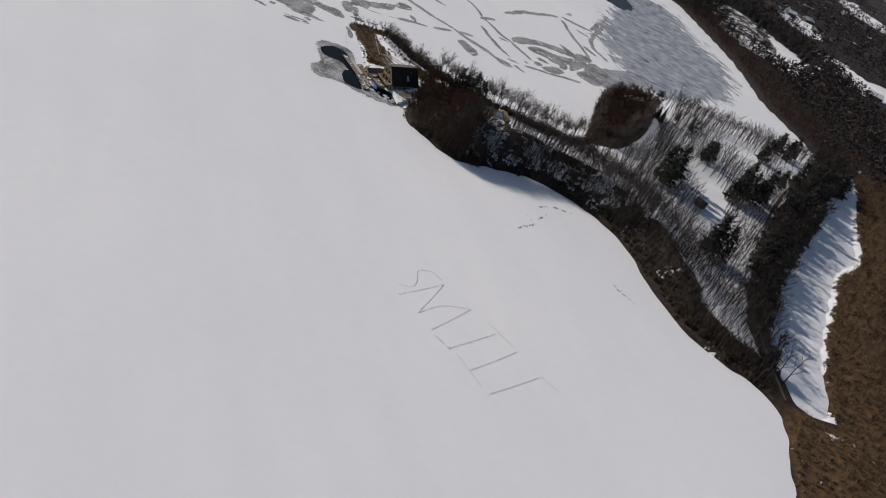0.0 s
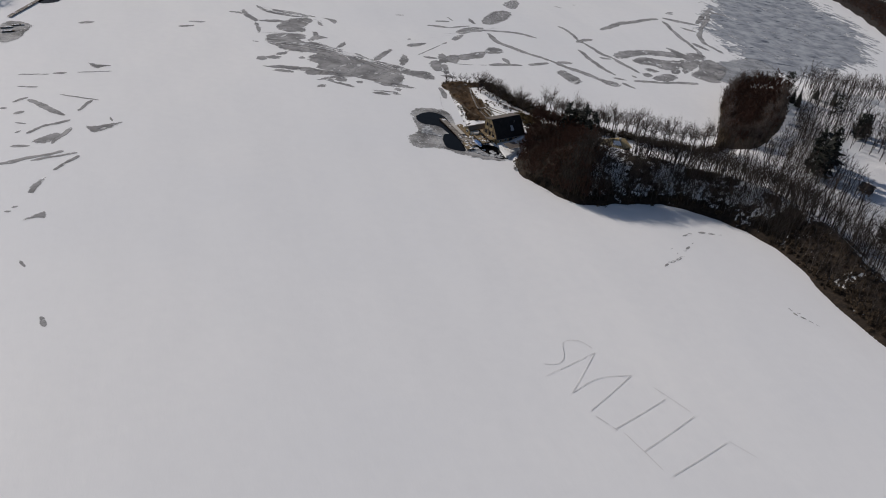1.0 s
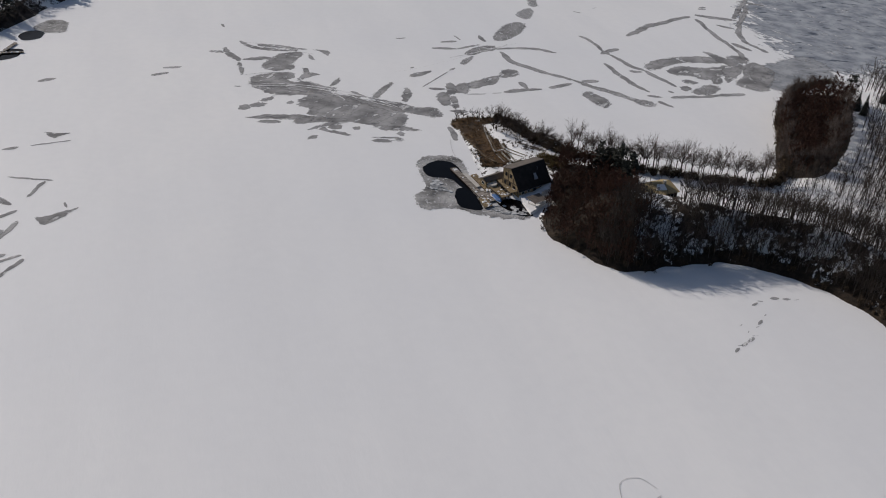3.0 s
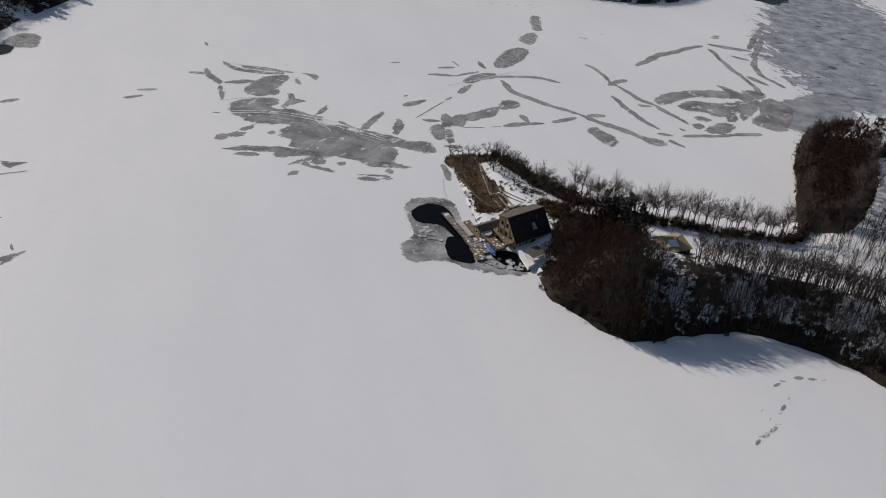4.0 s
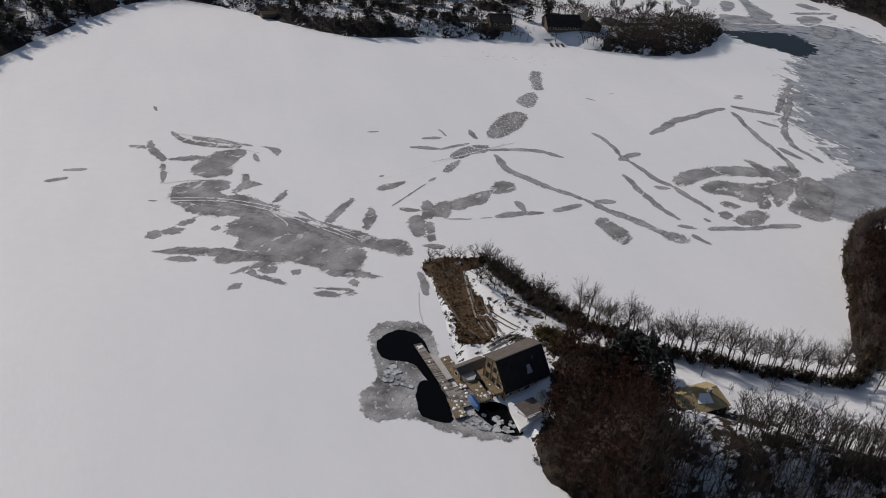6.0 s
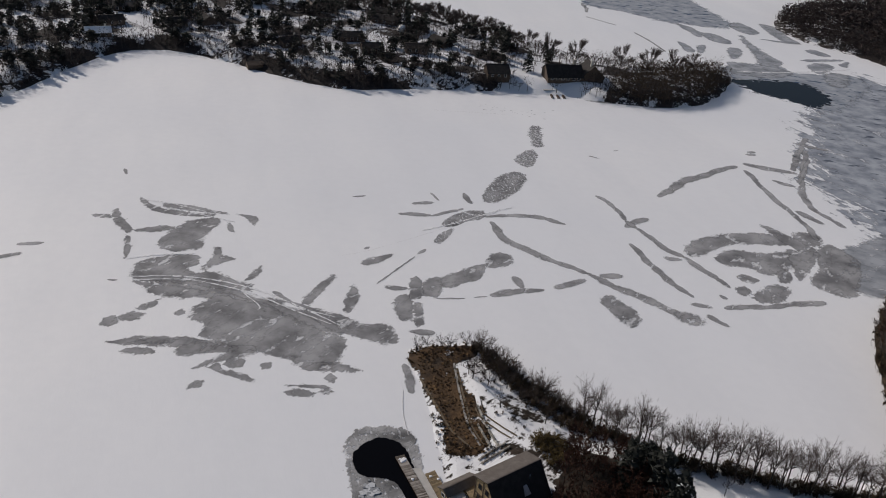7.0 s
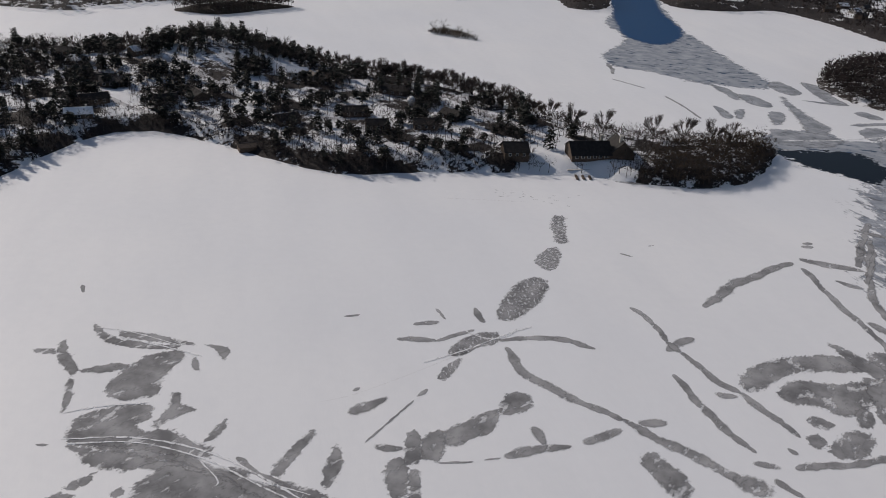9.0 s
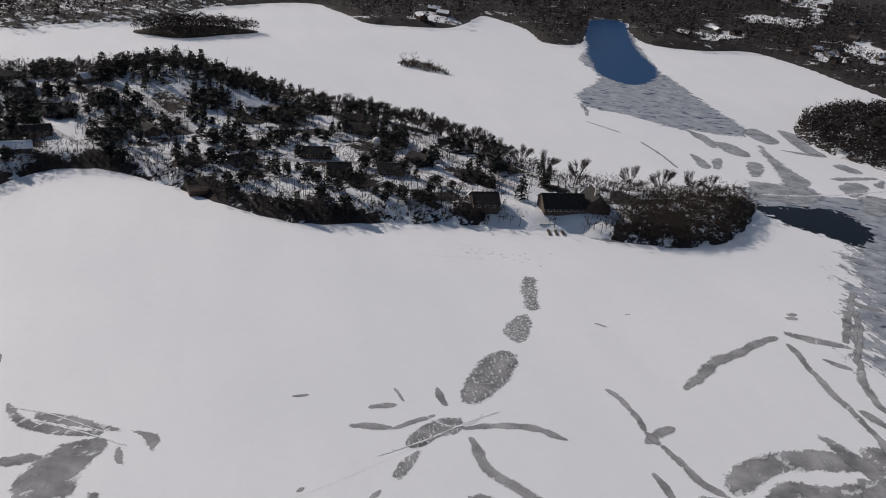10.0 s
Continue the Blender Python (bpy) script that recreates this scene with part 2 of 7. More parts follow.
def inside(poly, x, y):
    x, y = np.asarray(x, float), np.asarray(y, float)
    r = np.zeros(x.shape, bool)
    for (x0, y0), (x1, y1) in zip(poly, np.roll(poly, -1, 0)):
        if y0 != y1:
            r ^= ((y0 > y) != (y1 > y)) & (x < (x1 - x0) * (y - y0) / (y1 - y0) + x0)
    return r


def distance(poly, x, y):
    """How far inside the outline each place lies; below nothing outside."""
    x, y = np.asarray(x, float), np.asarray(y, float)
    best = np.full(x.shape, 1e18)
    for (x0, y0), (x1, y1) in zip(poly, np.roll(poly, -1, 0)):
        dx, dy = x1 - x0, y1 - y0
        t = np.clip(((x - x0) * dx + (y - y0) * dy) / (dx * dx + dy * dy + 1e-12), 0, 1)
        best = np.minimum(best, (x - x0 - t * dx) ** 2 + (y - y0 - t * dy) ** 2)
    return np.sqrt(best) * np.where(inside(poly, x, y), 1, -1)


def waves(x, y, size, seed):
    """Cheap smooth noise, about -1 to 1."""
    r = np.random.RandomState(seed)
    s = 0
    for _ in range(7):
        a, f, ph = r.uniform(0, 6.28), r.uniform(0.6, 1.7) * 6.28 / size, r.uniform(0, 6.28)
        s = s + np.sin((x * math.cos(a) + y * math.sin(a)) * f + ph)
    return s / 4


# ---- shorelines ----
CAPE_SOUTH = [(127, 100), (127, 220), (129, 253), (121, 268), (106, 275), (91, 285), (79, 304), (66, 328), (55, 338), (42, 344), (30, 347.5), (20, 346), (7, 339.5), (-5, 332), (-13, 331), (-22, 336), (-32, 342), (-38, 353), (-43, 362), (-50, 365.5), (-57, 369), (-64, 380), (-70, 391), (-79, 409), (-86, 418), (-87, 423.5)]
CAPE_NORTH = [(-82.5, 427.5), (-72, 432), (-64, 429), (-55, 422), (-42, 414), (-28, 408), (-12, 406), (10, 407), (30, 409), (40, 418), (44, 448), (45, 480), (55, 515), (75, 536), (100, 544), (128, 548), (165, 556), (199, 570)]
EAST_SHORE = [(192, 605), (169, 655), (160, 700), (149, 747), (130, 800), (107, 860), (85, 884), (65, 896), (47, 918), (39, 942), (46, 985), (75, 1035), (112, 1060), (135, 1085), (128, 1120), (100, 1165), (66, 1222), (20, 1262), (-30, 1226), (-80, 1222), (-105, 1290)]
NORTH_SHORE = [(-112, 1345), (-150, 1330), (-143, 1206), (-141, 1169), (-151, 1149), (-169, 1143), (-181, 1159), (-190, 1183), (-206, 1210), (-232, 1234), (-257, 1249), (-261, 1221), (-261, 1196), (-267, 1148), (-302, 1121), (-337, 1108), (-362, 1131), (-397, 1158), (-416, 1170), (-441, 1151), (-462, 1112), (-481, 1068), (-483, 1028), (-480, 978), (-510, 932), (-528, 904), (-545, 871), (-760, 840)]
MAINLAND = np.vstack([curve_points([(200, -700), (150, -200)] + CAPE_SOUTH, 4), curve_points(CAPE_NORTH + EAST_SHORE + NORTH_SHORE, 6), np.array([(-2600, 800), (-2600, 4200), (4200, 4200), (4200, -700)], float)])
POND = ring_points([(141, 268), (135, 270), (132, 290), (133, 315), (143, 356), (154, 392), (169, 427), (183, 466), (194, 500), (203, 506), (205, 495), (199, 470), (193, 431), (176, 401), (163, 354), (152, 310), (149, 277)], 4)
FAR_SHORE = [(-312, 300), (-314, 420), (-319, 480), (-321, 548), (-322, 592), (-320, 626), (-306, 645), (-284, 648), (-249, 642), (-220, 635), (-192, 633), (-170, 644), (-154, 655), (-131, 664), (-115, 673), (-100, 676), (-83, 681), (-62, 683), (-45, 686), (-28, 692), (-11, 709), (0, 742), (4, 770), (-8, 776), (-34, 762), (-62, 752), (-90, 750), (-120, 762), (-160, 787), (-200, 800), (-260, 806), (-310, 818), (-360, 818), (-402, 788), (-450, 764), (-520, 745), (-620, 730), (-900, 700), (-900, 100), (-420, 100)]
FAR_NECK = ring_points(FAR_SHORE, 5)
ISLAND_WOODED = ring_points([(-466, 923), (-448, 923), (-429, 926), (-418, 940), (-407, 965), (-392, 992), (-403, 998), (-423, 995), (-444, 984), (-459, 965), (-466, 944)], 4)
ISLAND_SMALL = ring_points([(-256, 955), (-236, 951), (-213, 949), (-222, 961), (-238, 970), (-253, 970)], 3)


def smooth(a, b, v):
    t = np.clip((v - a) / (b - a), 0, 1)
    return t * t * (3 - 2 * t)


def mound(x, y, cx, cy, r, h):
    return h * np.exp(-((x - cx) ** 2 + (y - cy) ** 2) / (r * r))


BLUFF = ring_points([(-34, 322), (-10, 310), (30, 320), (60, 318), (90, 290), (104, 300), (92, 345), (62, 374), (20, 380), (-16, 378), (-34, 360)], 6)


def main_height(x, y):
    d = np.minimum(distance(MAINLAND, x, y), -distance(POND, x, y)) + waves(x, y, 13, 3) * 0.8
    rise = 1.1 * smooth(-0.5, 3, d) + 2.6 * smooth(3, 22, d) + 0.8 * smooth(10, 60, d)
    rise = rise + 7.5 * smooth(0.5, 16, d) * smooth(2, 18, distance(BLUFF, x, y))
    hills = 14 * smooth(120, 500, d) * (1 + 0.5 * waves(x, y, 420, 8))
    return np.where(d > -3, rise + hills + 0.25 * waves(x, y, 17, 5) * smooth(1, 6, d) - 0.4 * smooth(1, -3, d), -0.6)


def neck_height(x, y):
    d = distance(FAR_NECK, x, y) + waves(x, y, 17, 4) * 1.0
    rise = 1.2 * smooth(-0.5, 3, d) + 3.8 * smooth(1, 14, d) + 1.0 * smooth(16, 50, d)
    h = rise + mound(x, y, -342, 780, 50, 12) * smooth(2, 30, d) + 0.4 * waves(x, y, 25, 6) * smooth(1, 8, d)
    return np.where(d > -3, h - 0.4 * smooth(1, -3, d), -0.6)


def island_height(poly, top):
    def h(x, y):
        d = distance(poly, x, y) + waves(x, y, 12, 9)
        return np.where(d > -3, 0.9 * smooth(-0.5, 3, d) + top * smooth(3, 25, d) - 0.4 * smooth(1, -3, d), -0.6)
    return h


def land(name, x0, x1, y0, y1, step, height, bare, label, mat=None):
    """A stretch of ground whose edge is where it rises out of the lake."""
    xs, ys = np.arange(x0, x1 + step / 2, step), np.arange(y0, y1 + step / 2, step)
    gx, gy = np.meshgrid(xs, ys)
    x, y = gx.ravel(), gy.ravel()
    z = height(x, y)
    w = len(xs)
    i = (np.arange(len(ys) - 1)[:, None] * w + np.arange(w - 1)[None]).ravel()
    q = np.stack([i, i + 1, i + w + 1, i + w], 1)
    q = q[(z[q] > -0.05).any(1)]
    used = np.unique(q)
    back = np.zeros(len(x), int)
    back[used] = np.arange(len(used))
    v = np.stack([x, y, z], 1)[used]
    ob = mesh_object(name, v.tolist(), back[q].tolist(), mat or LAND, attrs={"bare": bare(v[:, 0], v[:, 1]), "dry": dry_grass(v[:, 0], v[:, 1])}, smooth=True)
    return tagged(ob, label, "ground", kind="structure")


def band(poly_line, x, y):
    """Distance from an open line."""
    best = np.full(np.shape(x), 1e18)
    for (x0, y0), (x1, y1) in zip(poly_line, poly_line[1:]):
        dx, dy = x1 - x0, y1 - y0
        t = np.clip(((x - x0) * dx + (y - y0) * dy) / (dx * dx + dy * dy + 1e-12), 0, 1)
        best = np.minimum(best, (x - x0 - t * dx) ** 2 + (y - y0 - t * dy) ** 2)
    return np.sqrt(best)


BARE_POINT = ring_points([(-87, 419), (-86, 423.5), (-80, 428), (-71, 431), (-69, 426), (-72, 419), (-67.7, 410), (-61.9, 404), (-58.1, 397), (-55.9, 389.5), (-58, 385), (-66, 384.5), (-68, 390), (-71.5, 398.5), (-77, 406), (-82, 413.5)], 2)
POND_BANK = ring_points([(151, 266), (154, 312), (165, 352), (178, 399), (196, 430), (203, 470), (210, 505), (222, 570), (245, 560), (232, 470), (215, 380), (198, 300), (180, 262)], 4)
POND_WOODS = ring_points([(122, 290), (131, 276), (129, 300), (133, 325), (142, 360), (154, 396), (168, 432), (182, 472), (194, 512), (204, 520), (205, 600), (190, 560), (178, 520), (160, 470), (140, 410), (127, 365), (120, 320)], 4)


OAKS = ring_points([(-37, 362), (-38, 351), (-32, 341), (-22, 331), (-7, 327), (-8, 356), (-13, 380), (-24, 395), (-33, 396), (-37, 388), (-38.5, 376)], 4)
CLUMP = ring_points([(46, 424), (45, 450), (47, 480), (54, 500), (64, 507), (73, 500), (72, 478), (67, 452), (60, 430), (53, 419)], 4)


CLEARINGS = [ring_points(p, 8) for p in (
    ((146, 928), (171, 939), (193, 896), (216, 861), (221, 830), (206, 792), (191, 802), (171, 822), (157, 864)),
    ((247, 1127), (272, 1083), (265, 1029), (249, 1060)),
    ((269, 933), (290, 896), (319, 888), (310, 861), (281, 852), (273, 891)),
    ((378, 1414), (409, 1359), (432, 1323), (424, 1289), (392, 1299), (368, 1362)),
    ((27, 1511), (58, 1520), (90, 1504), (83, 1461), (55, 1464), (26, 1464)),
    ((-24, 1400), (-12, 1334), (-12, 1277), (-25, 1276)),
    ((-5, 1353), (13, 1359), (10, 1315), (-4, 1307)),
    ((132, 1405), (151, 1400), (161, 1347), (148, 1270), (135, 1294), (122, 1331)),
    ((87, 1299), (107, 1288), (103, 1253), (85, 1259)),
    ((132, 1734), (142, 1708), (109, 1510), (104, 1534)),
    ((78, 1709), (118, 1680), (108, 1616), (74, 1647)),
    ((-300, 1150), (-270, 1165), (-268, 1185), (-290, 1200), (-315, 1180)))]


def open_ground(x, y):
    """How far inside a snowy clearing each place lies."""
    return np.max([distance(c, x, y) for c in CLEARINGS], axis=0) + np.where(y < 1100, 16, 1) + 6 * waves(x, y, 26, 77)


FOOTPATH = [(157, 261), (148, 260), (141.5, 256), (139.2, 244), (136.2, 234), (135, 223), (131, 208)]


def dry_grass(x, y):
    """How much of the melted-out ground is dead grass: the pond's bank, the southern shore and the bare point."""
    g = 0.85 * smooth(-6, 3, distance(POND_BANK, x, y))
    g = np.maximum(g, 0.8 * smooth(272, 262, y) * smooth(124, 132, x))
    g = np.maximum(g, 0.62 * smooth(-1.5, 1.5, distance(BARE_POINT, x, y)))
    return np.where(x > 225, np.maximum(g, 0.62 * (y < 586)), g) * (y < 700)


def main_bare(x, y):
    d = distance(MAINLAND, x, y)
    b = 0.1 + 0.28 * smooth(5, 0, d) + 0.46 * smooth(-2, 6, distance(BLUFF, x, y))
    b = np.where((x > 124) & (y < 268), 0.85 - 0.42 * smooth(2.2, 0.4, band(FOOTPATH, x, y)) - 0.3 * smooth(5, 1, np.hypot(x - 143, y - 257)), b)
    b = np.where((x > 40) & (y > 400) & (distance(CLUMP, x, y) > -4), 0.95, b)
    b = np.maximum(b, 0.98 * smooth(-3, 3, distance(OAKS, x, y)))
    b = np.maximum(b, 0.12 + (0.72 + 0.16 * waves(x * 1.4, y * 0.6, 9, 44)) * smooth(-1.6, 1.4, distance(BARE_POINT, x, y)))
    b = np.maximum(b, 0.75 * smooth(-1.5, 1.5, 4.5 - np.hypot(x + 41.5, y - 394)))
    b = np.maximum(b, 0.95 * smooth(-6, 4, distance(POND_BANK, x, y)))
    b = np.maximum(b, 0.85 * smooth(-6, 4, distance(POND_WOODS, x, y)))
    south = (y < 345) & (x > 55)
    b = np.where(south, np.maximum(b, 0.78 * smooth(26, 12, d)), b)
    b = np.where((x > 150) & (y > 560), np.maximum(b, 0.75 * smooth(60, 30, d)), b)
    b = np.where((x > 150) & (y < 300), np.maximum(b, 0.7), b)
    b = np.where((y > 1090) | (x > 230) | ((x > 90) & (y > 600)), np.maximum(b, np.where(y > 1090, 0.84 + 0.22 * waves(x, y, 40, 15), 0.95)), b)
    b = np.where((y > 700) | (x > 240), b - 0.95 * smooth(-5, 5, open_ground(x, y)), b)
    b = np.where((x < -30) & (y > 380) & (d > 2), np.maximum(b, 0.4), b)
    b = np.where((y > 840) & (x < 200) & (y < 1090), np.maximum(b, 0.6), b)
    return b + 0.08 * waves(x, y, 30, 12)


def neck_bare(x, y):
    # extra bare ground near the shore darkens it for the shadow band and brush
    b = np.where((x > -58) & (y < 770), 0.62, 0.42 + 0.3 * smooth(15, 4, distance(FAR_NECK, x, y)) + 0.4 * waves(x * 0.5, y, 30, 13))
    return np.where((x > -120) & (x < -62) & (y < 716), 0.12, b)


lake_v, lake_f = [(-6000, -6000, 0), (6000, -6000, 0), (6000, 6000, 0), (-6000, 6000, 0)], [(0, 1, 2, 3)]
lake = tagged(mesh_object("lake", lake_v, lake_f, SNOW), "frozen lake under wind-packed snow", "lake", kind="structure")
land("ground_cape", -100, 232, 208, 586, 1.1, main_height, main_bare, "wooded cape with patchy snow and bare brown earth")
land("ground_east", 24, 504, 586, 1306, 6, main_height, main_bare, "snowy wooded shore across the cove", LAND_FAR)
land("ground_southeast", 232, 504, 208, 586, 4, main_height, main_bare, "brown brushy ground beside the frozen pond")
land("ground_south", 100, 504, -800, 208, 8, main_height, main_bare, "brown lakeshore with patchy snow")
land("ground_north", -1000, 504, 1306, 1906, 10, main_height, main_bare, "wooded northern shore with patchy snow", LAND_FAR)
land("ground_northwest", -1000, 24, 860, 1306, 6, main_height, main_bare, "wooded northern shore with snow", LAND_FAR)
land("ground_far", -2600, 4200, 1906, 4200, 60, main_height, main_bare, "distant wooded land with snow", LAND_FAR)
land("ground_far_east", 504, 4200, -700, 1906, 50, main_height, main_bare, "distant wooded land with snow", LAND_FAR)
land("ground_far_west", -2600, -1000, 800, 1906, 50, main_height, main_bare, "distant wooded land with snow", LAND_FAR)
land("ground_neck", -460, 12, 290, 870, 3, neck_height, neck_bare, "wooded residential neck of land under snow", LAND_FAR)
land("ground_neck_west", -904, -460, 98, 870, 8, neck_height, neck_bare, "wooded land under snow", LAND_FAR)
land("ground_island", -500, -380, 880, 1062, 3, island_height(ISLAND_WOODED, 3), lambda x, y: 0.8 + 0 * x, "wooded island in the frozen lake")
land("ground_islet", -262, -206, 944, 976, 2, island_height(ISLAND_SMALL, 0.4), lambda x, y: 0.4 + 0 * x, "low islet in the frozen lake")


# ---- swept ice, holes and tracks on the lake ----
LAYER = [0.01]


def swept(width, *pts, mat=None, name="ice_patch"):
    """A patch of ice that the wind has swept, along a line through a few points."""
    mat = mat or ICE
    width = max(width, 0.55)
    line = curve_points(pts, max(0.8, width * 0.2))
    r = random.Random(int(pts[0][0] * 7 + pts[0][1] * 13))
    d = np.gradient(line, axis=0)
    d /= np.linalg.norm(d, axis=1)[:, None] + 1e-9
    n = np.stack([-d[:, 1], d[:, 0]], 1)
    half, phase = width * (0.57 + 0.09 * min(1, width / 8)), r.random() * 6
    grow = half * (0.3 if width < 4 else 0.65)
    line, n = np.vstack([line[0] - d[0] * grow, line[0] - d[0] * grow / 2, line, line[-1] + d[-1] * grow / 2, line[-1] + d[-1] * grow]), np.vstack([n[:1], n[:1], n, n[-1:], n[-1:]])
    gone = np.concatenate([[0], np.cumsum(np.linalg.norm(np.diff(line, axis=0), axis=1))])
    LAYER[0] += 0.0004
    k, across, v, core, f = len(line), (-1, -0.75, -0.5, -0.25, 0, 0.25, 0.5, 0.75, 1), [], [], []
    for i, (p, m) in enumerate(zip(line, n)):
        e = max(0.0, 1 - min(gone[i], gone[-1] - gone[i]) / (half * 0.9))
        bulge = 1 + 0.14 * math.sin(gone[i] / half * 0.35 + phase) + 0.12 * math.sin(gone[i] / half * 1.7 + phase * 2) + 0.12 * (r.random() - 0.5)
        bulge *= 1 - 0.45 * max(0.0, 1 - min(gone[i], gone[-1] - gone[i]) / (half * 3.2)) ** 1.4 * (width < 6)
        p = p + m * half * 0.16 * math.sin(gone[i] / half * 0.7 + phase * 3)
        for a in across:
            q = p + m * a * half * bulge
            v.append((q[0], q[1], LAYER[0]))
            core.append(max(0.0, 1 - math.hypot(a, e)) * 1.4)
    w = len(across)
    for i in range(k - 1):
        for j in range(w - 1):
            f.append((i * w + j, i * w + j + 1, (i + 1) * w + j + 1, (i + 1) * w + j))
    return mesh_object(name, v, f, mat, lake, attrs={"core": core})


def pool(pts, mat, name, label="", soft=4.0, step=None, lift=None):
    """A flat patch inside a ring of a few points; its edge is ragged over soft metres."""
    ring = ring_points(pts, 2.0)
    x0, y0, x1, y1 = *(ring.min(0) - soft), *(ring.max(0) + soft)
    step = step or max(0.5, (x1 - x0) / 90)
    xs, ys = np.arange(x0, x1, step), np.arange(y0, y1, step)
    gx, gy = np.meshgrid(xs, ys)
    dist = distance(ring, gx.ravel(), gy.ravel())
    core = np.clip(0.45 + dist / soft * 0.5, 0, 1.2)
    w = len(xs)
    i = (np.arange(len(ys) - 1)[:, None] * w + np.arange(w - 1)[None]).ravel()
    q = np.stack([i, i + 1, i + w + 1, i + w], 1)
    q = q[(core[q] > 0).any(1)]
    used = np.unique(q)
    back = np.zeros(len(core), int)
    back[used] = np.arange(len(used))
    LAYER[0] += 0.0004
    z = LAYER[0] if lift is None else lift
    v = [(float(a), float(b), z) for a, b in zip(gx.ravel()[used], gy.ravel()[used])]
    return mesh_object(name, v, back[q].tolist(), mat, lake, label, attrs={"core": core[used]})


def swept_area(soft, *ring, mat=None):
    """A broad patch of wind-swept ice inside a few corners."""
    size = max(max(p[0] for p in ring) - min(p[0] for p in ring), max(p[1] for p in ring) - min(p[1] for p in ring))
    return pool(ring, mat or ICE_AREA, "ice_patch", soft=min(soft, 1.5) if mat is None else soft, step=max(0.45, size / 55))


pool([(56, 775), (46, 720), (42, 676), (38, 620), (50, 596), (62, 566), (86, 553), (108, 572), (130, 606), (142, 655), (138, 700), (126, 735), (108, 775), (96, 815), (82, 820), (72, 800)], ICE_WIDE, "ice_sheet", "blue-grey refrozen ice with snow streaks", 20, 1.6)
pool([(-131, 1110), (-112, 1050), (-104, 1018), (-110, 977), (-112, 953), (-102, 924), (-75, 920), (-54, 908), (-33, 905), (-13, 906), (1, 912), (4, 930), (-12, 965), (-36, 1022), (-55, 1070), (-64, 1090), (-90, 1198), (-105, 1265)], ICE_MELT, "ice_sheet", "pale grey refrozen ice with dark melt spots", 11, 1.4)
pool([(-152, 1278), (-145, 1335), (-116, 1340), (-102, 1246), (-87, 1165), (-66, 1092), (-68, 1040), (-84, 1018), (-106, 1040), (-122, 1100), (-135, 1176)], BLUE_WATER, "open_water", "open blue lake water", 9, 1.4)
pool([(0, 795), (16, 812), (32, 817), (46, 806), (76, 820), (86, 800), (70, 758), (60, 735), (50, 738), (40, 762), (14, 772), (2, 776)], ICE_MELT, "ice_sheet", "grey wet ice beside the open water", 9)
pool([(6, 768), (23, 775), (38, 782), (50, 780), (56, 768), (58, 755), (52, 740), (44, 738), (31, 746), (17, 753)], CHANNEL, "open_water", "open dark lake water", 9)


# thinner ice that joins the broad patches below the blown ridges
swept(5.5, (-172, 429.5), (-163.3, 429.6), (-149.8, 430.5), (-131.3, 428.5), (-117.8, 425), (-108.2, 424.4))
swept(5, (-155.4, 426.4), (-147.8, 428.1), (-130.3, 426.6))
swept(3.4, (-158, 398), (-150, 401.5), (-144.8, 403.6), (-135.3, 406.2))
swept(4, (-142, 400.5), (-134.9, 403.3), (-128.3, 407.3))
swept(3.6, (-116.3, 408), (-109.8, 410), (-101.6, 407.5))
swept(2.2, (-135.7, 436.7), (-126.9, 433), (-117.5, 431.1))
swept(3.4, (-71.7, 680.7), (-63.5, 682.4), (-55.6, 684))
swept_area(3, (42.0, 544.9), (51.3, 557.5), (63.5, 570.6), (75.6, 562.3), (75.2, 543.5), (60.3, 522.9), (49.6, 514.8), (42.5, 521.2), mat=ICE_FLOE)
swept_area(2.2, (-183.8, 462.4), (-182.8, 468.2), (-179.6, 471.8), (-174.7, 474.5), (-172.3, 471.5), (-173, 465.9), (-171.5, 458.8), (-169.4, 453.1), (-171.7, 449.7), (-176.2, 447.1), (-182, 447.6), (-184, 452.1), (-184.4, 458.2))
swept_area(2.4, (-180.4, 429.7), (-182, 435.5), (-179.2, 440.5), (-176.4, 443.5), (-171.2, 446.9), (-167.2, 447.4), (-164.5, 441.8), (-167.4, 438.8), (-161.9, 437.5), (-157.7, 440.3), (-152.5, 439.3), (-148.6, 437.4), (-143.7, 437.8), (-142, 434.4), (-146.4, 432.2), (-152.6, 431.2), (-158.3, 431.3), (-164.2, 429.8), (-171.1, 427.9), (-177.3, 426.8))
swept_area(1.6, (-177, 425.5), (-170.2, 426.6), (-161.1, 428.4), (-152.5, 429.2), (-153.6, 427.2), (-157.8, 422.9), (-160.4, 422.8), (-163.4, 421.2), (-168.5, 421.4), (-172.6, 424.1))
swept_area(3, (-151.9, 416.9), (-151.9, 422.5), (-148.8, 428.6), (-142.1, 428.4), (-133.3, 428.3), (-126, 426.6), (-119.9, 424.6), (-111.4, 421.9), (-106.5, 422.1), (-103.9, 415.7), (-104, 410.2), (-106.3, 405.4), (-111.2, 403.5), (-116.3, 406.1), (-123, 405.8), (-128.1, 406.1), (-133.8, 405.4), (-139.3, 406.2), (-143.9, 407.1), (-145.1, 412.6), (-149.7, 413.3))
swept_area(1.8, (-123.6, 430.4), (-122.3, 432.4), (-116, 432.5), (-110.5, 432), (-103.9, 431.1), (-96.4, 433.2), (-93.7, 429.9), (-90.8, 425.9), (-94.9, 423.3), (-100.9, 423.2), (-106.1, 423.7), (-112.2, 423.8), (-116.5, 426.5))
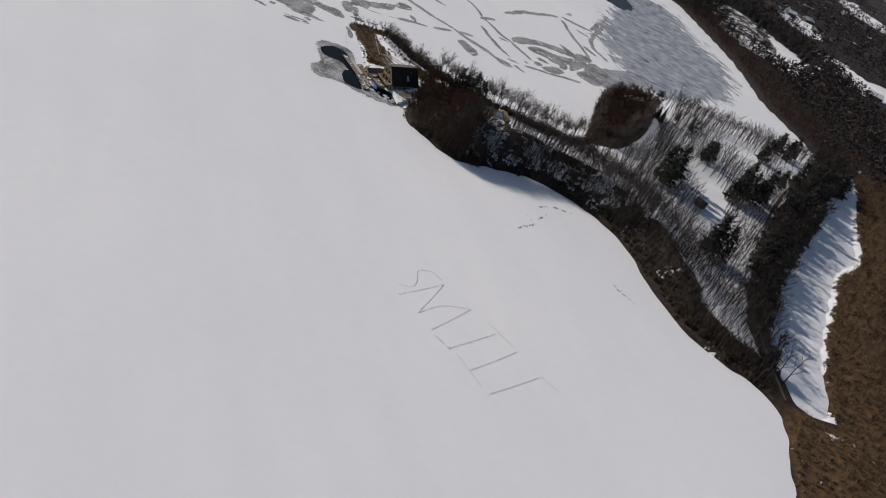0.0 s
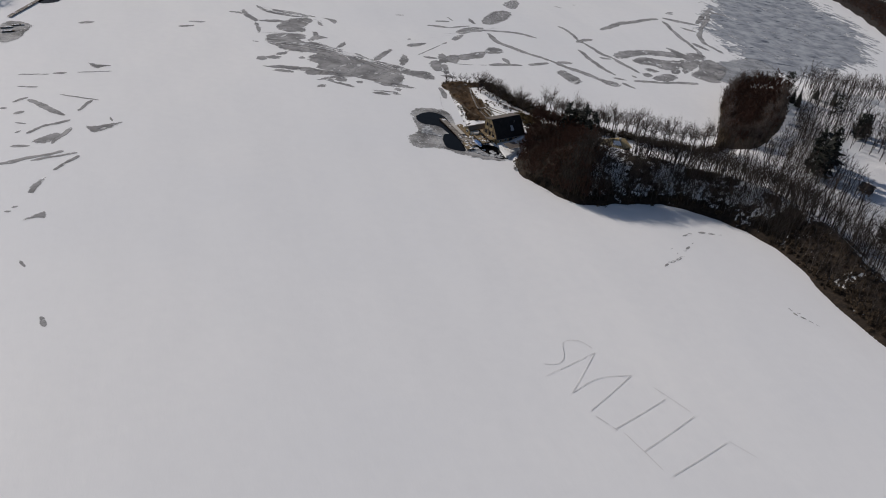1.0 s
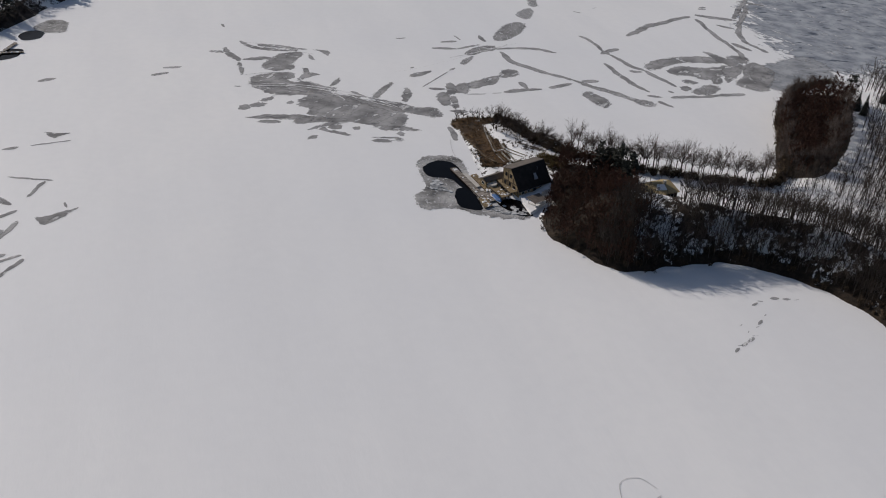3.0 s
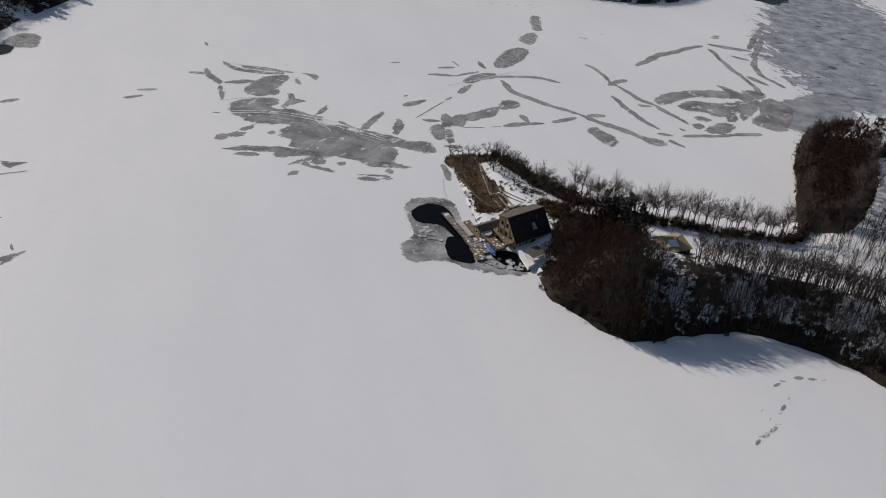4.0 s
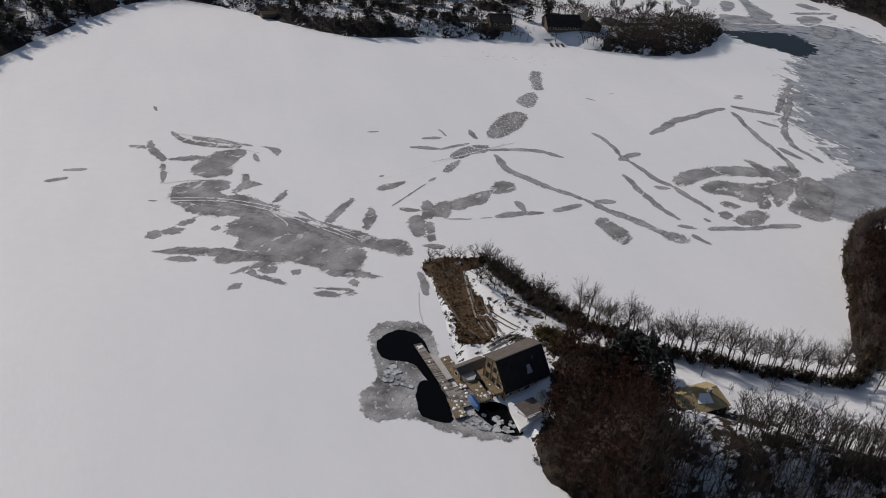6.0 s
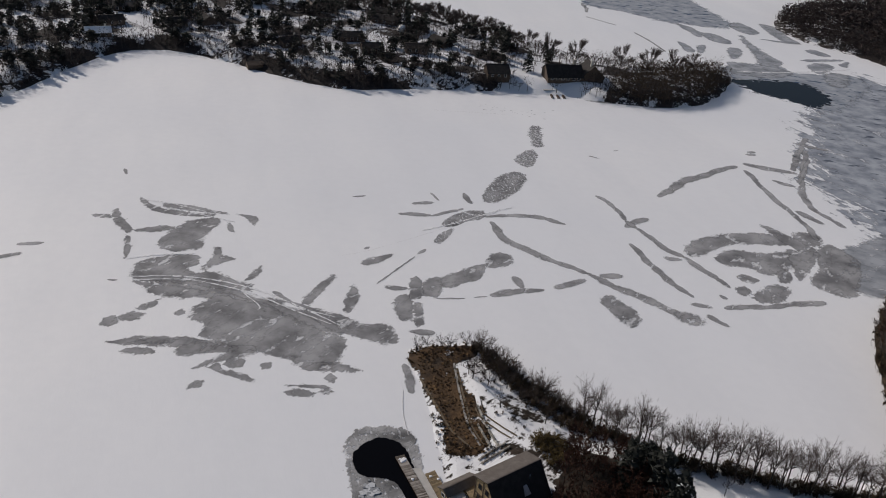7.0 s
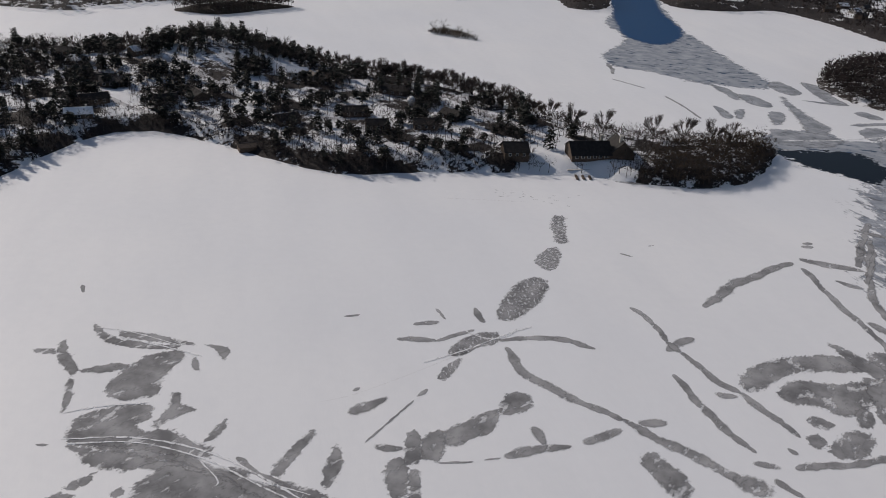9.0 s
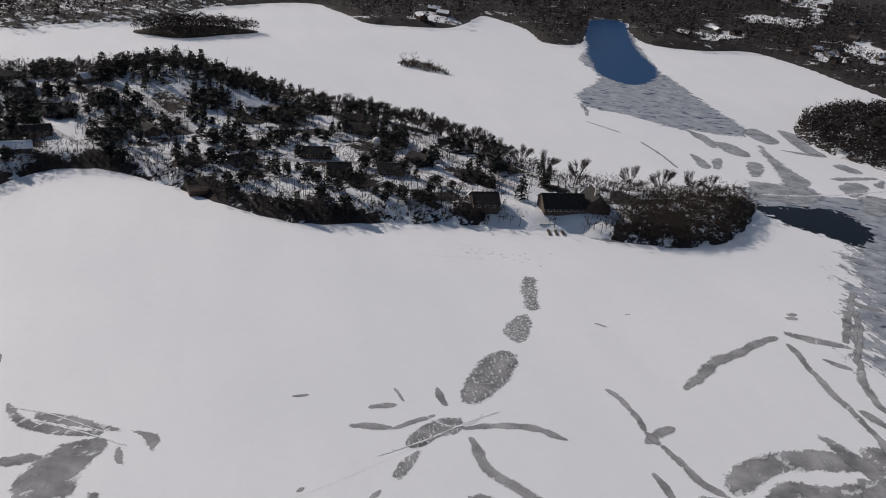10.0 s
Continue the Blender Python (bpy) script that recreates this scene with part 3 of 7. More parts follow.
swept_area(1.3, (-164.7, 394.7), (-160.5, 399), (-154.3, 402.1), (-146.7, 404.8), (-141.8, 405.2), (-142, 402.2), (-148.3, 399.2), (-155.8, 396.6), (-161.4, 394.4))
swept_area(1.5, (-146.1, 397.4), (-145.5, 401.2), (-141.4, 404.5), (-136.5, 404.8), (-138.9, 400.2), (-141.2, 397.5), (-144.4, 396.2))
swept_area(1.1, (-159.7, 392), (-157, 395.4), (-152.6, 396.4), (-149.8, 395.1), (-155.3, 392.8))
swept_area(1, (-171, 400.4), (-172.6, 404.9), (-170.5, 407.2), (-167.8, 403.4))
swept_area(1, (-169.7, 406.1), (-167.4, 410.6), (-163.5, 411.3), (-163.3, 407.8), (-167.1, 405.4))
swept_area(1, (-167.3, 412.1), (-166, 416.7), (-163.9, 419.4), (-163.3, 415.9), (-165.2, 412.2))
swept_area(0.9, (-156.6, 414.1), (-155.6, 417.6), (-153.6, 416.2), (-154.3, 413.8))
swept_area(1.1, (-137.3, 392.6), (-135.8, 398.4), (-132.8, 401.9), (-133.1, 406), (-127.2, 408.1), (-125.4, 405.6), (-128.1, 402.2), (-132.1, 398.8), (-135, 395.4))
swept_area(0.9, (-134.1, 394.6), (-132.9, 397.7), (-130.2, 395.3), (-125.5, 395.7), (-120, 394.3), (-120.2, 392.8), (-125.2, 393.4), (-130.1, 393.5))
swept_area(1, (-131.2, 397.2), (-130.5, 401.2), (-126.9, 401.9), (-126, 398.4), (-128.9, 396.6))
swept_area(1.2, (-111.1, 403.3), (-107.6, 408.3), (-102.4, 409.7), (-96.2, 408.7), (-97.5, 407.1), (-103.5, 405.5))
swept_area(0.8, (-112, 395.2), (-105.1, 398.4), (-101.6, 398.9), (-100.5, 398.3), (-106.1, 396.4))
swept_area(0.9, (-111.1, 392.4), (-109.1, 395), (-103.6, 395), (-103.8, 393.3), (-108.5, 391.7))
swept_area(0.8, (-103.1, 395.9), (-101.4, 398.3), (-99.6, 397.3), (-101, 395.2))
swept_area(0.8, (-103.9, 402), (-103.5, 404.3), (-101.1, 403.1), (-101, 400.7))
swept_area(0.8, (-134.7, 384.4), (-134.5, 387.9), (-132.5, 389.4), (-131.9, 386.8))
swept_area(0.8, (-122.1, 401.2), (-120, 402.8), (-118.9, 400.5), (-120.7, 399.3))
swept_area(0.7, (-135.7, 433), (-130.3, 433.3), (-129, 431.6), (-134, 430.8))
swept_area(1, (-209.1, 461.9), (-210, 467.1), (-205.6, 462.1), (-195.8, 454.5), (-195.6, 451), (-204, 456.6))
swept_area(0.9, (-214.8, 458.8), (-209.1, 461.9), (-207.2, 459.2), (-212.8, 457.8))
swept_area(1, (-195.5, 454.6), (-188, 461.9), (-184.4, 462.4), (-189.2, 455.9))
swept_area(0.9, (-196, 450.6), (-194.1, 450.2), (-189.2, 442.6), (-187.1, 436.6), (-192.2, 443.7))
swept_area(1, (-208.5, 478), (-203.6, 475.8), (-196.5, 473.2), (-187.7, 474.3), (-177, 476.3), (-177.3, 474.5), (-185.9, 471.2), (-195.7, 469.9), (-202.9, 472.6))
swept_area(1, (-198.1, 476.8), (-190.8, 479.3), (-177.4, 479.5), (-172.5, 478.9), (-178.8, 477.2), (-188.4, 475.4), (-196, 474.6))
swept_area(0.9, (-170.5, 480.1), (-163.1, 481.1), (-160.7, 473.9), (-164.9, 478.3))
swept_area(1.1, (-162.3, 440.1), (-162.9, 449.3), (-165.6, 455.2), (-163.4, 455.7), (-161, 451.3), (-155.1, 450.4), (-157.1, 447.5), (-159.8, 443.8), (-160.4, 439.8))
swept_area(0.9, (-146.3, 439.4), (-146.9, 446), (-145.9, 449.7), (-144.3, 446.7), (-144.7, 440.7))
swept_area(0.8, (-170.8, 473.5), (-169.1, 472.9), (-164.5, 467), (-166.5, 466.9))
swept_area(1.1, (-124.6, 433.7), (-124.9, 445.6), (-122.6, 454.7), (-121.4, 452.6), (-122.1, 441.7), (-122.3, 433.5))
swept_area(1.1, (-111.8, 435.2), (-114.2, 443.9), (-114.8, 450.9), (-111.6, 447), (-109.4, 440), (-109.8, 434.1))
swept_area(1.8, (-14.1, 523.4), (-10, 533.4), (0.2, 543), (13.7, 550), (23.1, 548.6), (22.7, 543), (10.2, 538.3), (0.1, 532.2), (-7, 521.5), (-11.9, 518.4))
swept_area(2, (-3.5, 521.1), (2.9, 530.2), (12.8, 531.9), (24.4, 537.6), (25.2, 527.9), (16, 516), (6.7, 517.9), (-0.1, 516.5))
swept_area(1.5, (9.1, 495.9), (14.2, 507.4), (20.8, 508.8), (21.7, 503.8), (18, 497), (12.2, 493.9))
swept_area(1.2, (18.2, 519), (21.8, 522), (22.8, 515.2), (19, 510.8))
swept_area(1.5, (25.8, 556.1), (34.9, 558.7), (35.4, 549.9), (27.9, 546))
swept_area(1.3, (14.1, 558.1), (25.5, 551.4), (34.6, 542), (31.2, 536.7), (22.1, 545.1))
swept_area(2.2, (33, 540.7), (38.4, 551.2), (44.8, 545.8), (48.3, 537.9), (43.6, 512.9), (37.5, 509.8), (31.4, 512.7), (29.4, 518), (33.1, 528.3))
swept_area(1, (4.1, 510.1), (7.9, 512.3), (11.5, 509.8), (9.6, 506.3), (5.7, 506.6))
swept_area(1, (3.8, 500.3), (6.9, 503.5), (9, 500.6), (6.6, 496.2), (4.5, 497.1))
swept_area(1.2, (22.5, 540.3), (26, 540.9), (34.5, 541.3), (32.3, 534.1), (25.9, 515.9), (23.5, 527.2))
swept_area(1.4, (-92.8, 534.3), (-92.7, 546.5), (-91.1, 558.1), (-86.7, 565.5), (-82, 564.6), (-80.6, 552.2), (-84.6, 536.1), (-88.9, 530.3), mat=ICE_ROUGH)
swept_area(1.2, (-89.5, 578.8), (-88, 589.5), (-83.6, 595.2), (-80.1, 584.3), (-82, 572.8), mat=ICE_THIN)
swept_area(1, (-100.6, 503.5), (-98.9, 513.6), (-93, 521), (-89.3, 521.9), (-88.3, 515.9), (-93.3, 510.1), (-96.3, 504.4), mat=ICE_ROUGH)
swept_area(0.8, (-99.5, 489.4), (-98.9, 497.6), (-95.9, 502.9), (-95.7, 496.7), (-97.1, 488.9), mat=ICE_ROUGH)
swept_area(1.6, (-38.8, 474.8), (-36.2, 478.1), (-31.4, 474.1), (-27.1, 471), (-25.5, 465.2), (-27.8, 461), (-31.7, 464), (-35.7, 467.5))
swept_area(1.2, (-94.6, 461.7), (-90.1, 467), (-87.3, 458.3), (-88.7, 453.3), (-92.3, 453.3))
swept_area(1.3, (-89.8, 467.1), (-84.2, 475.4), (-79.5, 481.4), (-77.8, 472.7), (-82.9, 465.3), (-87.5, 460.3))
swept_area(1.2, (-78.1, 479.4), (-78.6, 489.3), (-74.2, 491.8), (-70.4, 488.4), (-72.2, 482.8))
swept_area(1.4, (-100, 448.1), (-97.5, 452.1), (-94.8, 449.8), (-91, 438.1), (-93.7, 437), (-97.2, 440))
swept_area(1, (-99.1, 461.1), (-98, 464.1), (-95.2, 461.4), (-92.5, 451.3), (-94.9, 449.1))
swept_area(1, (-93.9, 448.3), (-91.9, 449.1), (-87.1, 437.5), (-88.9, 435.6))

swept(2.6, (-86.2, 416.2), (-80.1, 404.4))
swept(1.7, (-227.7, 497.3), (-223.9, 493.5))
swept(1.2, (-184.2, 423.1), (-181.1, 424.1))
swept(1.4, (-138.8, 512.3), (-134.5, 515.3))
swept(2.2, (-222.3, 430.5), (-215.9, 435.2))

swept(5.1, (-115.9, 465), (-111.1, 473.9))
swept(1.9, (-120, 474.4), (-118.7, 476.6))
swept(4.4, (-104.1, 454), (-99.1, 455))
swept(4.2, (-89.1, 432.3), (-84, 434.3))
swept(4.1, (-67.9, 476.2), (-64.3, 471.6))
swept(3.8, (-72.8, 462), (-57.4, 472.8))
swept(0.9, (-77.2, 458.5), (-73.4, 461))
swept(0.9, (-87.9, 453.1), (-79.4, 456.9))
swept(4.5, (-53.6, 476.1), (-45.8, 483.7))
swept(4.3, (-40.3, 490.4), (-34.7, 492))
swept(3.7, (-84.9, 514.1), (-76.2, 502.2), (-65.4, 496.5), (-45.6, 489.3))
swept(3.9, (-45.6, 489.3), (-27.1, 480.9), (-8.4, 473))
swept(6.4, (-13.4, 476), (-8.4, 472.3))
swept(3.1, (-87.8, 517.5), (-72.8, 525.3), (-58.2, 524.6))
swept(2.9, (-100.7, 534.6), (-95.3, 526.5))
swept(2.6, (-116.1, 516.1), (-109.1, 521.3))
swept(3.9, (-117.9, 505.4), (-106.7, 510))
swept(1.9, (-106.5, 509.1), (-97, 520.7))
swept(1.2, (-112.5, 529.1), (-107.5, 523.5))
swept(1.8, (-102.1, 478.6), (-100.6, 483.2))
swept(0.7, (-108.1, 454), (-102.4, 476.5))
swept(6.2, (-88.5, 626), (-83.6, 600), mat=ICE_THIN)
swept(2.7, (-50.8, 556.5), (-43.6, 550.1), (-36.8, 538))
swept(3.7, (-36.7, 532.3), (-29, 543.9))
swept(3.4, (-37.2, 537.8), (-32.7, 532.6))

swept(3.2, (-31.7, 533.1), (-22.2, 521.5), (-14.4, 516.4))
swept(3.0, (-14.4, 516.4), (1.9, 500.1))
swept(3.1, (-33.6, 518.7), (-21.1, 499.7), (-10.2, 487.9))
swept(4.5, (-25.5, 568.2), (-16.2, 590), (4.7, 619.2))
swept(3.3, (10.1, 637.2), (14.6, 639.4))
swept(4.9, (9.7, 624.3), (30.9, 623))
swept(3.1, (9.4, 616.1), (19.5, 590), (30.4, 568.1), (34.9, 553.2))
swept(3.9, (20.7, 609.8), (29.5, 606.5))
swept(3.8, (34.2, 649), (30.7, 626.2))
swept(3.3, (38.8, 658.7), (33, 608.1), (35.3, 586), (46.9, 570.4))
swept(5.1, (29.3, 577.9), (37.9, 571.4))
swept(3.3, (-0.1, 485.4), (13.5, 492), (32.9, 503.4))
swept(4.7, (-9.3, 483.2), (-5.1, 483.3))
swept(3.6, (-5.2, 478.4), (1.3, 473.8))
swept(4.9, (-19.9, 513.2), (-16.2, 513.6))
swept(3.4, (-1.7, 493.2), (0.9, 491.9))

swept_area(0.8, (-227.5, 354.1), (-223.2, 355), (-219.3, 356.5), (-221.4, 353), (-221.3, 350.8), (-224.1, 351.4))
swept(1, (-242.7, 327.6), (-233.1, 334.5))
swept(2.2, (-232.5, 336.2), (-228.6, 339.9))
swept(1, (-225.5, 342.4), (-215, 351.4))
swept(1.2, (-234.8, 317.1), (-228.3, 320.6))
swept(1.2, (-217.3, 318.9), (-204.6, 321.4), (-201.9, 322.2))
swept(1.9, (-202.4, 309), (-204, 320.5))
swept(3, (-223.5, 308.6), (-204.1, 302.8))
swept(1.4, (-226.7, 303.1), (-225.1, 310.2))
swept(2.4, (-219.6, 294.6), (-217.7, 298.5))
swept(1.8, (-205.1, 283), (-204.6, 290.2), (-199.7, 300.5))
swept_area(0.8, (-192.1, 298.9), (-190.1, 299.4), (-183.4, 309.1), (-183.9, 304.3), (-186.5, 295.8))
swept(1.2, (-189.5, 310.5), (-186.6, 307.4))
swept_area(0.9, (-199.6, 278.1), (-198.5, 284.9), (-196.3, 289.1), (-193.8, 284.6), (-195.8, 279))
swept(2, (-193.4, 280.3), (-195.3, 295))
swept(2.6, (-203.1, 271.4), (-198.3, 275.3))
swept(2.5, (-197.9, 259), (-192, 268.3), (-186.4, 277.3))
swept(1.6, (-191.3, 265.9), (-186.4, 272.5), (-181.9, 278.6))
swept(1.8, (-180.8, 263.7), (-180.1, 277.1))
swept_area(0.8, (-177.6, 246.6), (-180.1, 252), (-179.5, 257.8), (-177.7, 251.5), (-176.7, 247.9))
swept(1.7, (-176.4, 233.7), (-175, 235))
swept(1.7, (-175.8, 236.6), (-175.2, 238.4))
swept_area(0.8, (-168.7, 231.7), (-167.3, 237.1), (-166.4, 239.4), (-164.1, 236), (-166.6, 234.9))
swept(1.2, (-155.2, 213.1), (-152.2, 210.8))
swept(1, (-214.2, 288.5), (-210.6, 289.8))
swept(2.2, (-226.9, 296.5), (-224.6, 297.8))
swept(1, (-208.7, 281.2), (-208.5, 283.9))
swept(1.7, (-134.4, 193.2), (-130.8, 190.3))
swept(3.1, (-222.9, 420.8), (-217.1, 426.3))
swept(3.7, (-261.5, 396.1), (-256.6, 401.8))

for fx, fy, ln, wd, turn in ((24.6, 301, 2.6, 0.9, 62), (26.6, 304.6, 3.0, 1.0, 55), (25.4, 303.4, 1.2, 0.7, 30), (28.4, 307.2, 3.2, 0.9, 66), (29.6, 309.6, 1.6, 0.8, 20), (31.2, 316.6, 3.0, 0.7, 72), (30.4, 314.2, 1.0, 0.6, 40), (25.9, 313.4, 1.4, 0.6, 60), (30.2, 325.8, 2.6, 0.9, 45), (31.8, 328, 1.4, 0.7, 20), (36, 331, 2.8, 0.9, 15), (39.6, 331.8, 2.4, 0.8, 12), (42.6, 332.4, 1.4, 0.7, 30), (27.8, 310.8, 1.0, 0.6, 80), (33, 321, 1.2, 0.6, 65), (64.4, 291.6, 1.6, 0.7, -50), (66, 289.6, 1.8, 0.7, -48), (68.2, 288.4, 1.8, 0.7, -25), (70.6, 287.2, 1.4, 0.6, -28), (67, 290.6, 0.9, 0.55, 10), (72.4, 286, 1.0, 0.55, -30)):
    dx, dy = math.cos(math.radians(turn)) * ln / 2, math.sin(math.radians(turn)) * ln / 2
    swept(wd * 1.8, (fx - dx, fy - dy), (fx + dx, fy + dy))

swept(3.4, (-108, 926), (-103, 912), (-100, 897))
swept(1.6, (-99, 882), (-75, 868))
swept(1.8, (-61, 854), (-48, 834), (-37, 812))
swept_area(2, (-32, 901.6), (-22.9, 895.5), (-15, 877.4), (-17, 868.7), (-24.7, 882.5), (-30.8, 894.2), mat=ICE_FLOE)
swept_area(2, (-15, 885), (-5.4, 883.8), (3.8, 871.3), (3.4, 860.5), (-5.8, 861.6), (-13.2, 871.2), mat=ICE_FLOE)
swept_area(2, (4.6, 926.6), (12.2, 936), (24.9, 911.5), (18.4, 901), (9, 908.9), mat=ICE_FLOE)
swept_area(2, (26.9, 941.7), (38.7, 937), (46.2, 909.9), (52.2, 895.3), (42.6, 892.8), (34.6, 910), mat=ICE_FLOE)
swept_area(2.5, (12.3, 895.4), (17, 876.3), (29.3, 843.8), (36.7, 830), (31.5, 809.6), (23.3, 810.3), (20.2, 838.1), (13.2, 873.8), mat=ICE_FLOE)
swept_area(1.2, (25.4, 890.5), (38.9, 893.3), (52.2, 895.3), (51.7, 890.7), (38.5, 888.7), mat=ICE_FLOE)
swept_area(1.6, (55.2, 872.9), (61.5, 880.2), (70.8, 869.4), (64.7, 863.7), mat=ICE_FLOE)
swept_area(2, (54.1, 834.5), (65.5, 844.4), (69.2, 834.8), (59.8, 815.3), (54.9, 820.7), mat=ICE_FLOE)
swept_area(1.2, (52.2, 847.2), (76.8, 862.2), (76, 857.4), (53.4, 843.1), mat=ICE_FLOE)
swept_area(2, (2.9, 846.7), (10.3, 851.3), (11.1, 832.6), (5.5, 821.7), mat=ICE_FLOE)
swept_area(1.5, (-29.8, 846.2), (-24.2, 839.5), (-18.8, 826.6), (-22.3, 820.6), (-27.8, 833.9), mat=ICE_FLOE)
swept_area(1.5, (-17, 840.8), (-12.4, 847), (-12.6, 827.3), (-16.2, 824.4), mat=ICE_FLOE)
swept_area(2.5, (3.3, 808.6), (20.3, 814.2), (36.6, 811.5), (42.5, 805.1), (31.2, 788), (18.2, 783.1), (5.5, 783.4), mat=ICE_FLOE)
swept_area(2.5, (63.4, 817.4), (76.6, 819.7), (71.9, 791.4), (62.7, 791), mat=ICE_FLOE)
swept_area(1.5, (74.4, 846.7), (81.3, 858.1), (78.7, 842.2), mat=ICE_FLOE)
swept(0.7, (41.9, 716.4), (56.1, 703.9))
swept(3.2, (40.2, 678), (31.7, 637.5))
swept(2.2, (38.9, 645.7), (32, 611.4))
swept(1.3, (-59.6, 599.4), (-54.4, 598.6))
swept(1.1, (-49.5, 611.2), (-47.6, 613.1))
swept(3.4, (10.6, 641.2), (14.3, 643.5))
swept(3.6, (33.2, 666.2), (49.4, 663.3))
# snow ridges blown across the swept ice
swept(0.90, (-179.7, 427.0), (-167.3, 433.0), (-154.4, 435.8), (-140.0, 435.6), (-124.3, 431.8), (-109.0, 427.0), mat=DRIFT, name="snow_drift")
swept(0.70, (-177.8, 425.9), (-164.7, 431.9), (-154.5, 433.6), (-140.4, 433.0), (-124.8, 429.3), (-111.8, 426.7), mat=DRIFT, name="snow_drift")
swept(0.80, (-187.0, 436.0), (-179.0, 442.7), (-168.7, 448.5), mat=DRIFT, name="snow_drift")
swept(0.60, (-143.5, 432.4), (-135.6, 427.5), (-135.5, 424.2), mat=DRIFT, name="snow_drift")
swept(0.50, (-126.3, 430.7), (-118.9, 430.9), (-112.3, 430.8), mat=DRIFT, name="snow_drift")
swept(0.50, (-206.6, 476.2), (-194.5, 477.9), (-176.8, 476.8), mat=DRIFT, name="snow_drift")
swept(0.77, (-196, 474), (-180, 474.5), (-168, 474), mat=DRIFT, name="snow_drift")
swept(0.68, (-100, 519), (-92, 517), (-86, 521), (-84, 527), mat=DRIFT, name="snow_drift")
swept(0.68, (-80, 530), (-88, 520), (-96, 508), (-106, 496), mat=DRIFT, name="snow_drift")
swept(1.53, (8, 790), (30, 800), (56, 818), (80, 838), mat=DRIFT, name="snow_drift")
# a row of small dark slush spots off the neck
rs = random.Random(31)
for k in range(34):
    sx, sy, sl = rs.uniform(-122, -84), rs.gauss(642, 4), rs.uniform(0.5, 1.6)
    swept(rs.uniform(0.6, 1.3), (sx, sy), (sx + sl, sy + rs.uniform(-0.4, 0.4)))

# holes kept open round the dock
pool([(-89, 380), (-85, 388), (-76, 389), (-71, 381), (-66, 372), (-56, 362), (-43, 356), (-45, 352), (-56, 350), (-70, 351), (-77, 347), (-82, 354), (-81, 363)], ICE_WET, "ice_patch", "wet grey ice round the dock", 2.2, 0.5)
pool([(-86, 377), (-83, 384), (-77, 384), (-72.5, 379), (-68, 371), (-70, 370), (-76, 372), (-82, 371)], WATER, "open_water", "open black water at the dock's head", 1.2, 0.4)
pool([(-70, 362), (-69.5, 366), (-66, 366.5), (-60, 357), (-59, 353), (-66, 353)], WATER, "open_water", "open black water beside the dock", 1.0, 0.35)
pool([(-55, 360.5), (-50, 364.5), (-46, 363), (-43, 359), (-41.5, 355.5), (-46, 354)], WATER, "open_water", "open black water under the terrace", 1.0, 0.35)


pool([(-305, 442), (-304.6, 450), (-298, 451), (-294.5, 443.5), (-298.5, 437.5)], WATER, "open_water", "open black water at the far docks", 1.2, 0.6)
pool([(-297.2, 413.6), (-297, 424), (-291.5, 426.5), (-288.2, 418), (-292, 411)], WATER, "open_water", "open black water beside the far docks", 1.2, 0.6)
pool([(-284, 369.6), (-286, 380), (-277.5, 381), (-272, 372), (-269, 359), (-272.6, 354.7)], ICE_WET, "ice_patch", "wet grey ice round the boat slips", 2.0, 0.7)
pool([(-305.9, 455), (-305.5, 469), (-296, 467), (-290, 455.5), (-297, 452)], ICE_WET, "ice_patch", "wet grey ice by the far shore", 2.0, 0.7)
pool([(-74, 376.5), (-66, 367), (-67.6, 365.6), (-75.6, 374.5)], WATER, "open_water", "open black water along the dock", 0.8, 0.3)


# ---- trees ----
class Shape:
    """Collects triangles."""

    def __init__(self):
        self.v, self.f, self.s = [], [], []

    def stick(self, a, b, ra, rb, sides, slot=0):
        a, b = np.asarray(a, float), np.asarray(b, float)
        d = b - a
        d = d / (np.linalg.norm(d) + 1e-9)
        u = np.cross(d, (0.3, 0.9, 0.1))
        u /= np.linalg.norm(u) + 1e-9
        w = np.cross(d, u)
        base = len(self.v)
        ang = np.arange(sides) * 2 * math.pi / sides
        for p, r in ((a, ra), (b, rb)):
            if r <= 0:
                self.v.append(p)
            else:
                self.v.extend(p + r * (math.cos(t) * u + math.sin(t) * w) for t in ang)
        for i in range(sides):
            j = (i + 1) % sides
            if rb <= 0:
                self.f.append((base + i, base + j, base + sides))
                self.s.append(slot)
            else:
                self.f += [(base + i, base + j, base + sides + j), (base + i, base + sides + j, base + sides + i)]
                self.s += [slot, slot]

    def tri(self, a, b, c, slot=0):
        k = len(self.v)
        self.v += [np.asarray(a, float), np.asarray(b, float), np.asarray(c, float)]
        self.f.append((k, k + 1, k + 2))
        self.s.append(slot)

    def arrays(self):
        return np.array(self.v), np.array(self.f), np.array(self.s)


def away(r, d, spread):
    q = d + np.array([r.gauss(0, spread), r.gauss(0, spread), r.gauss(0, spread * 0.6)])
    return q / np.linalg.norm(q)


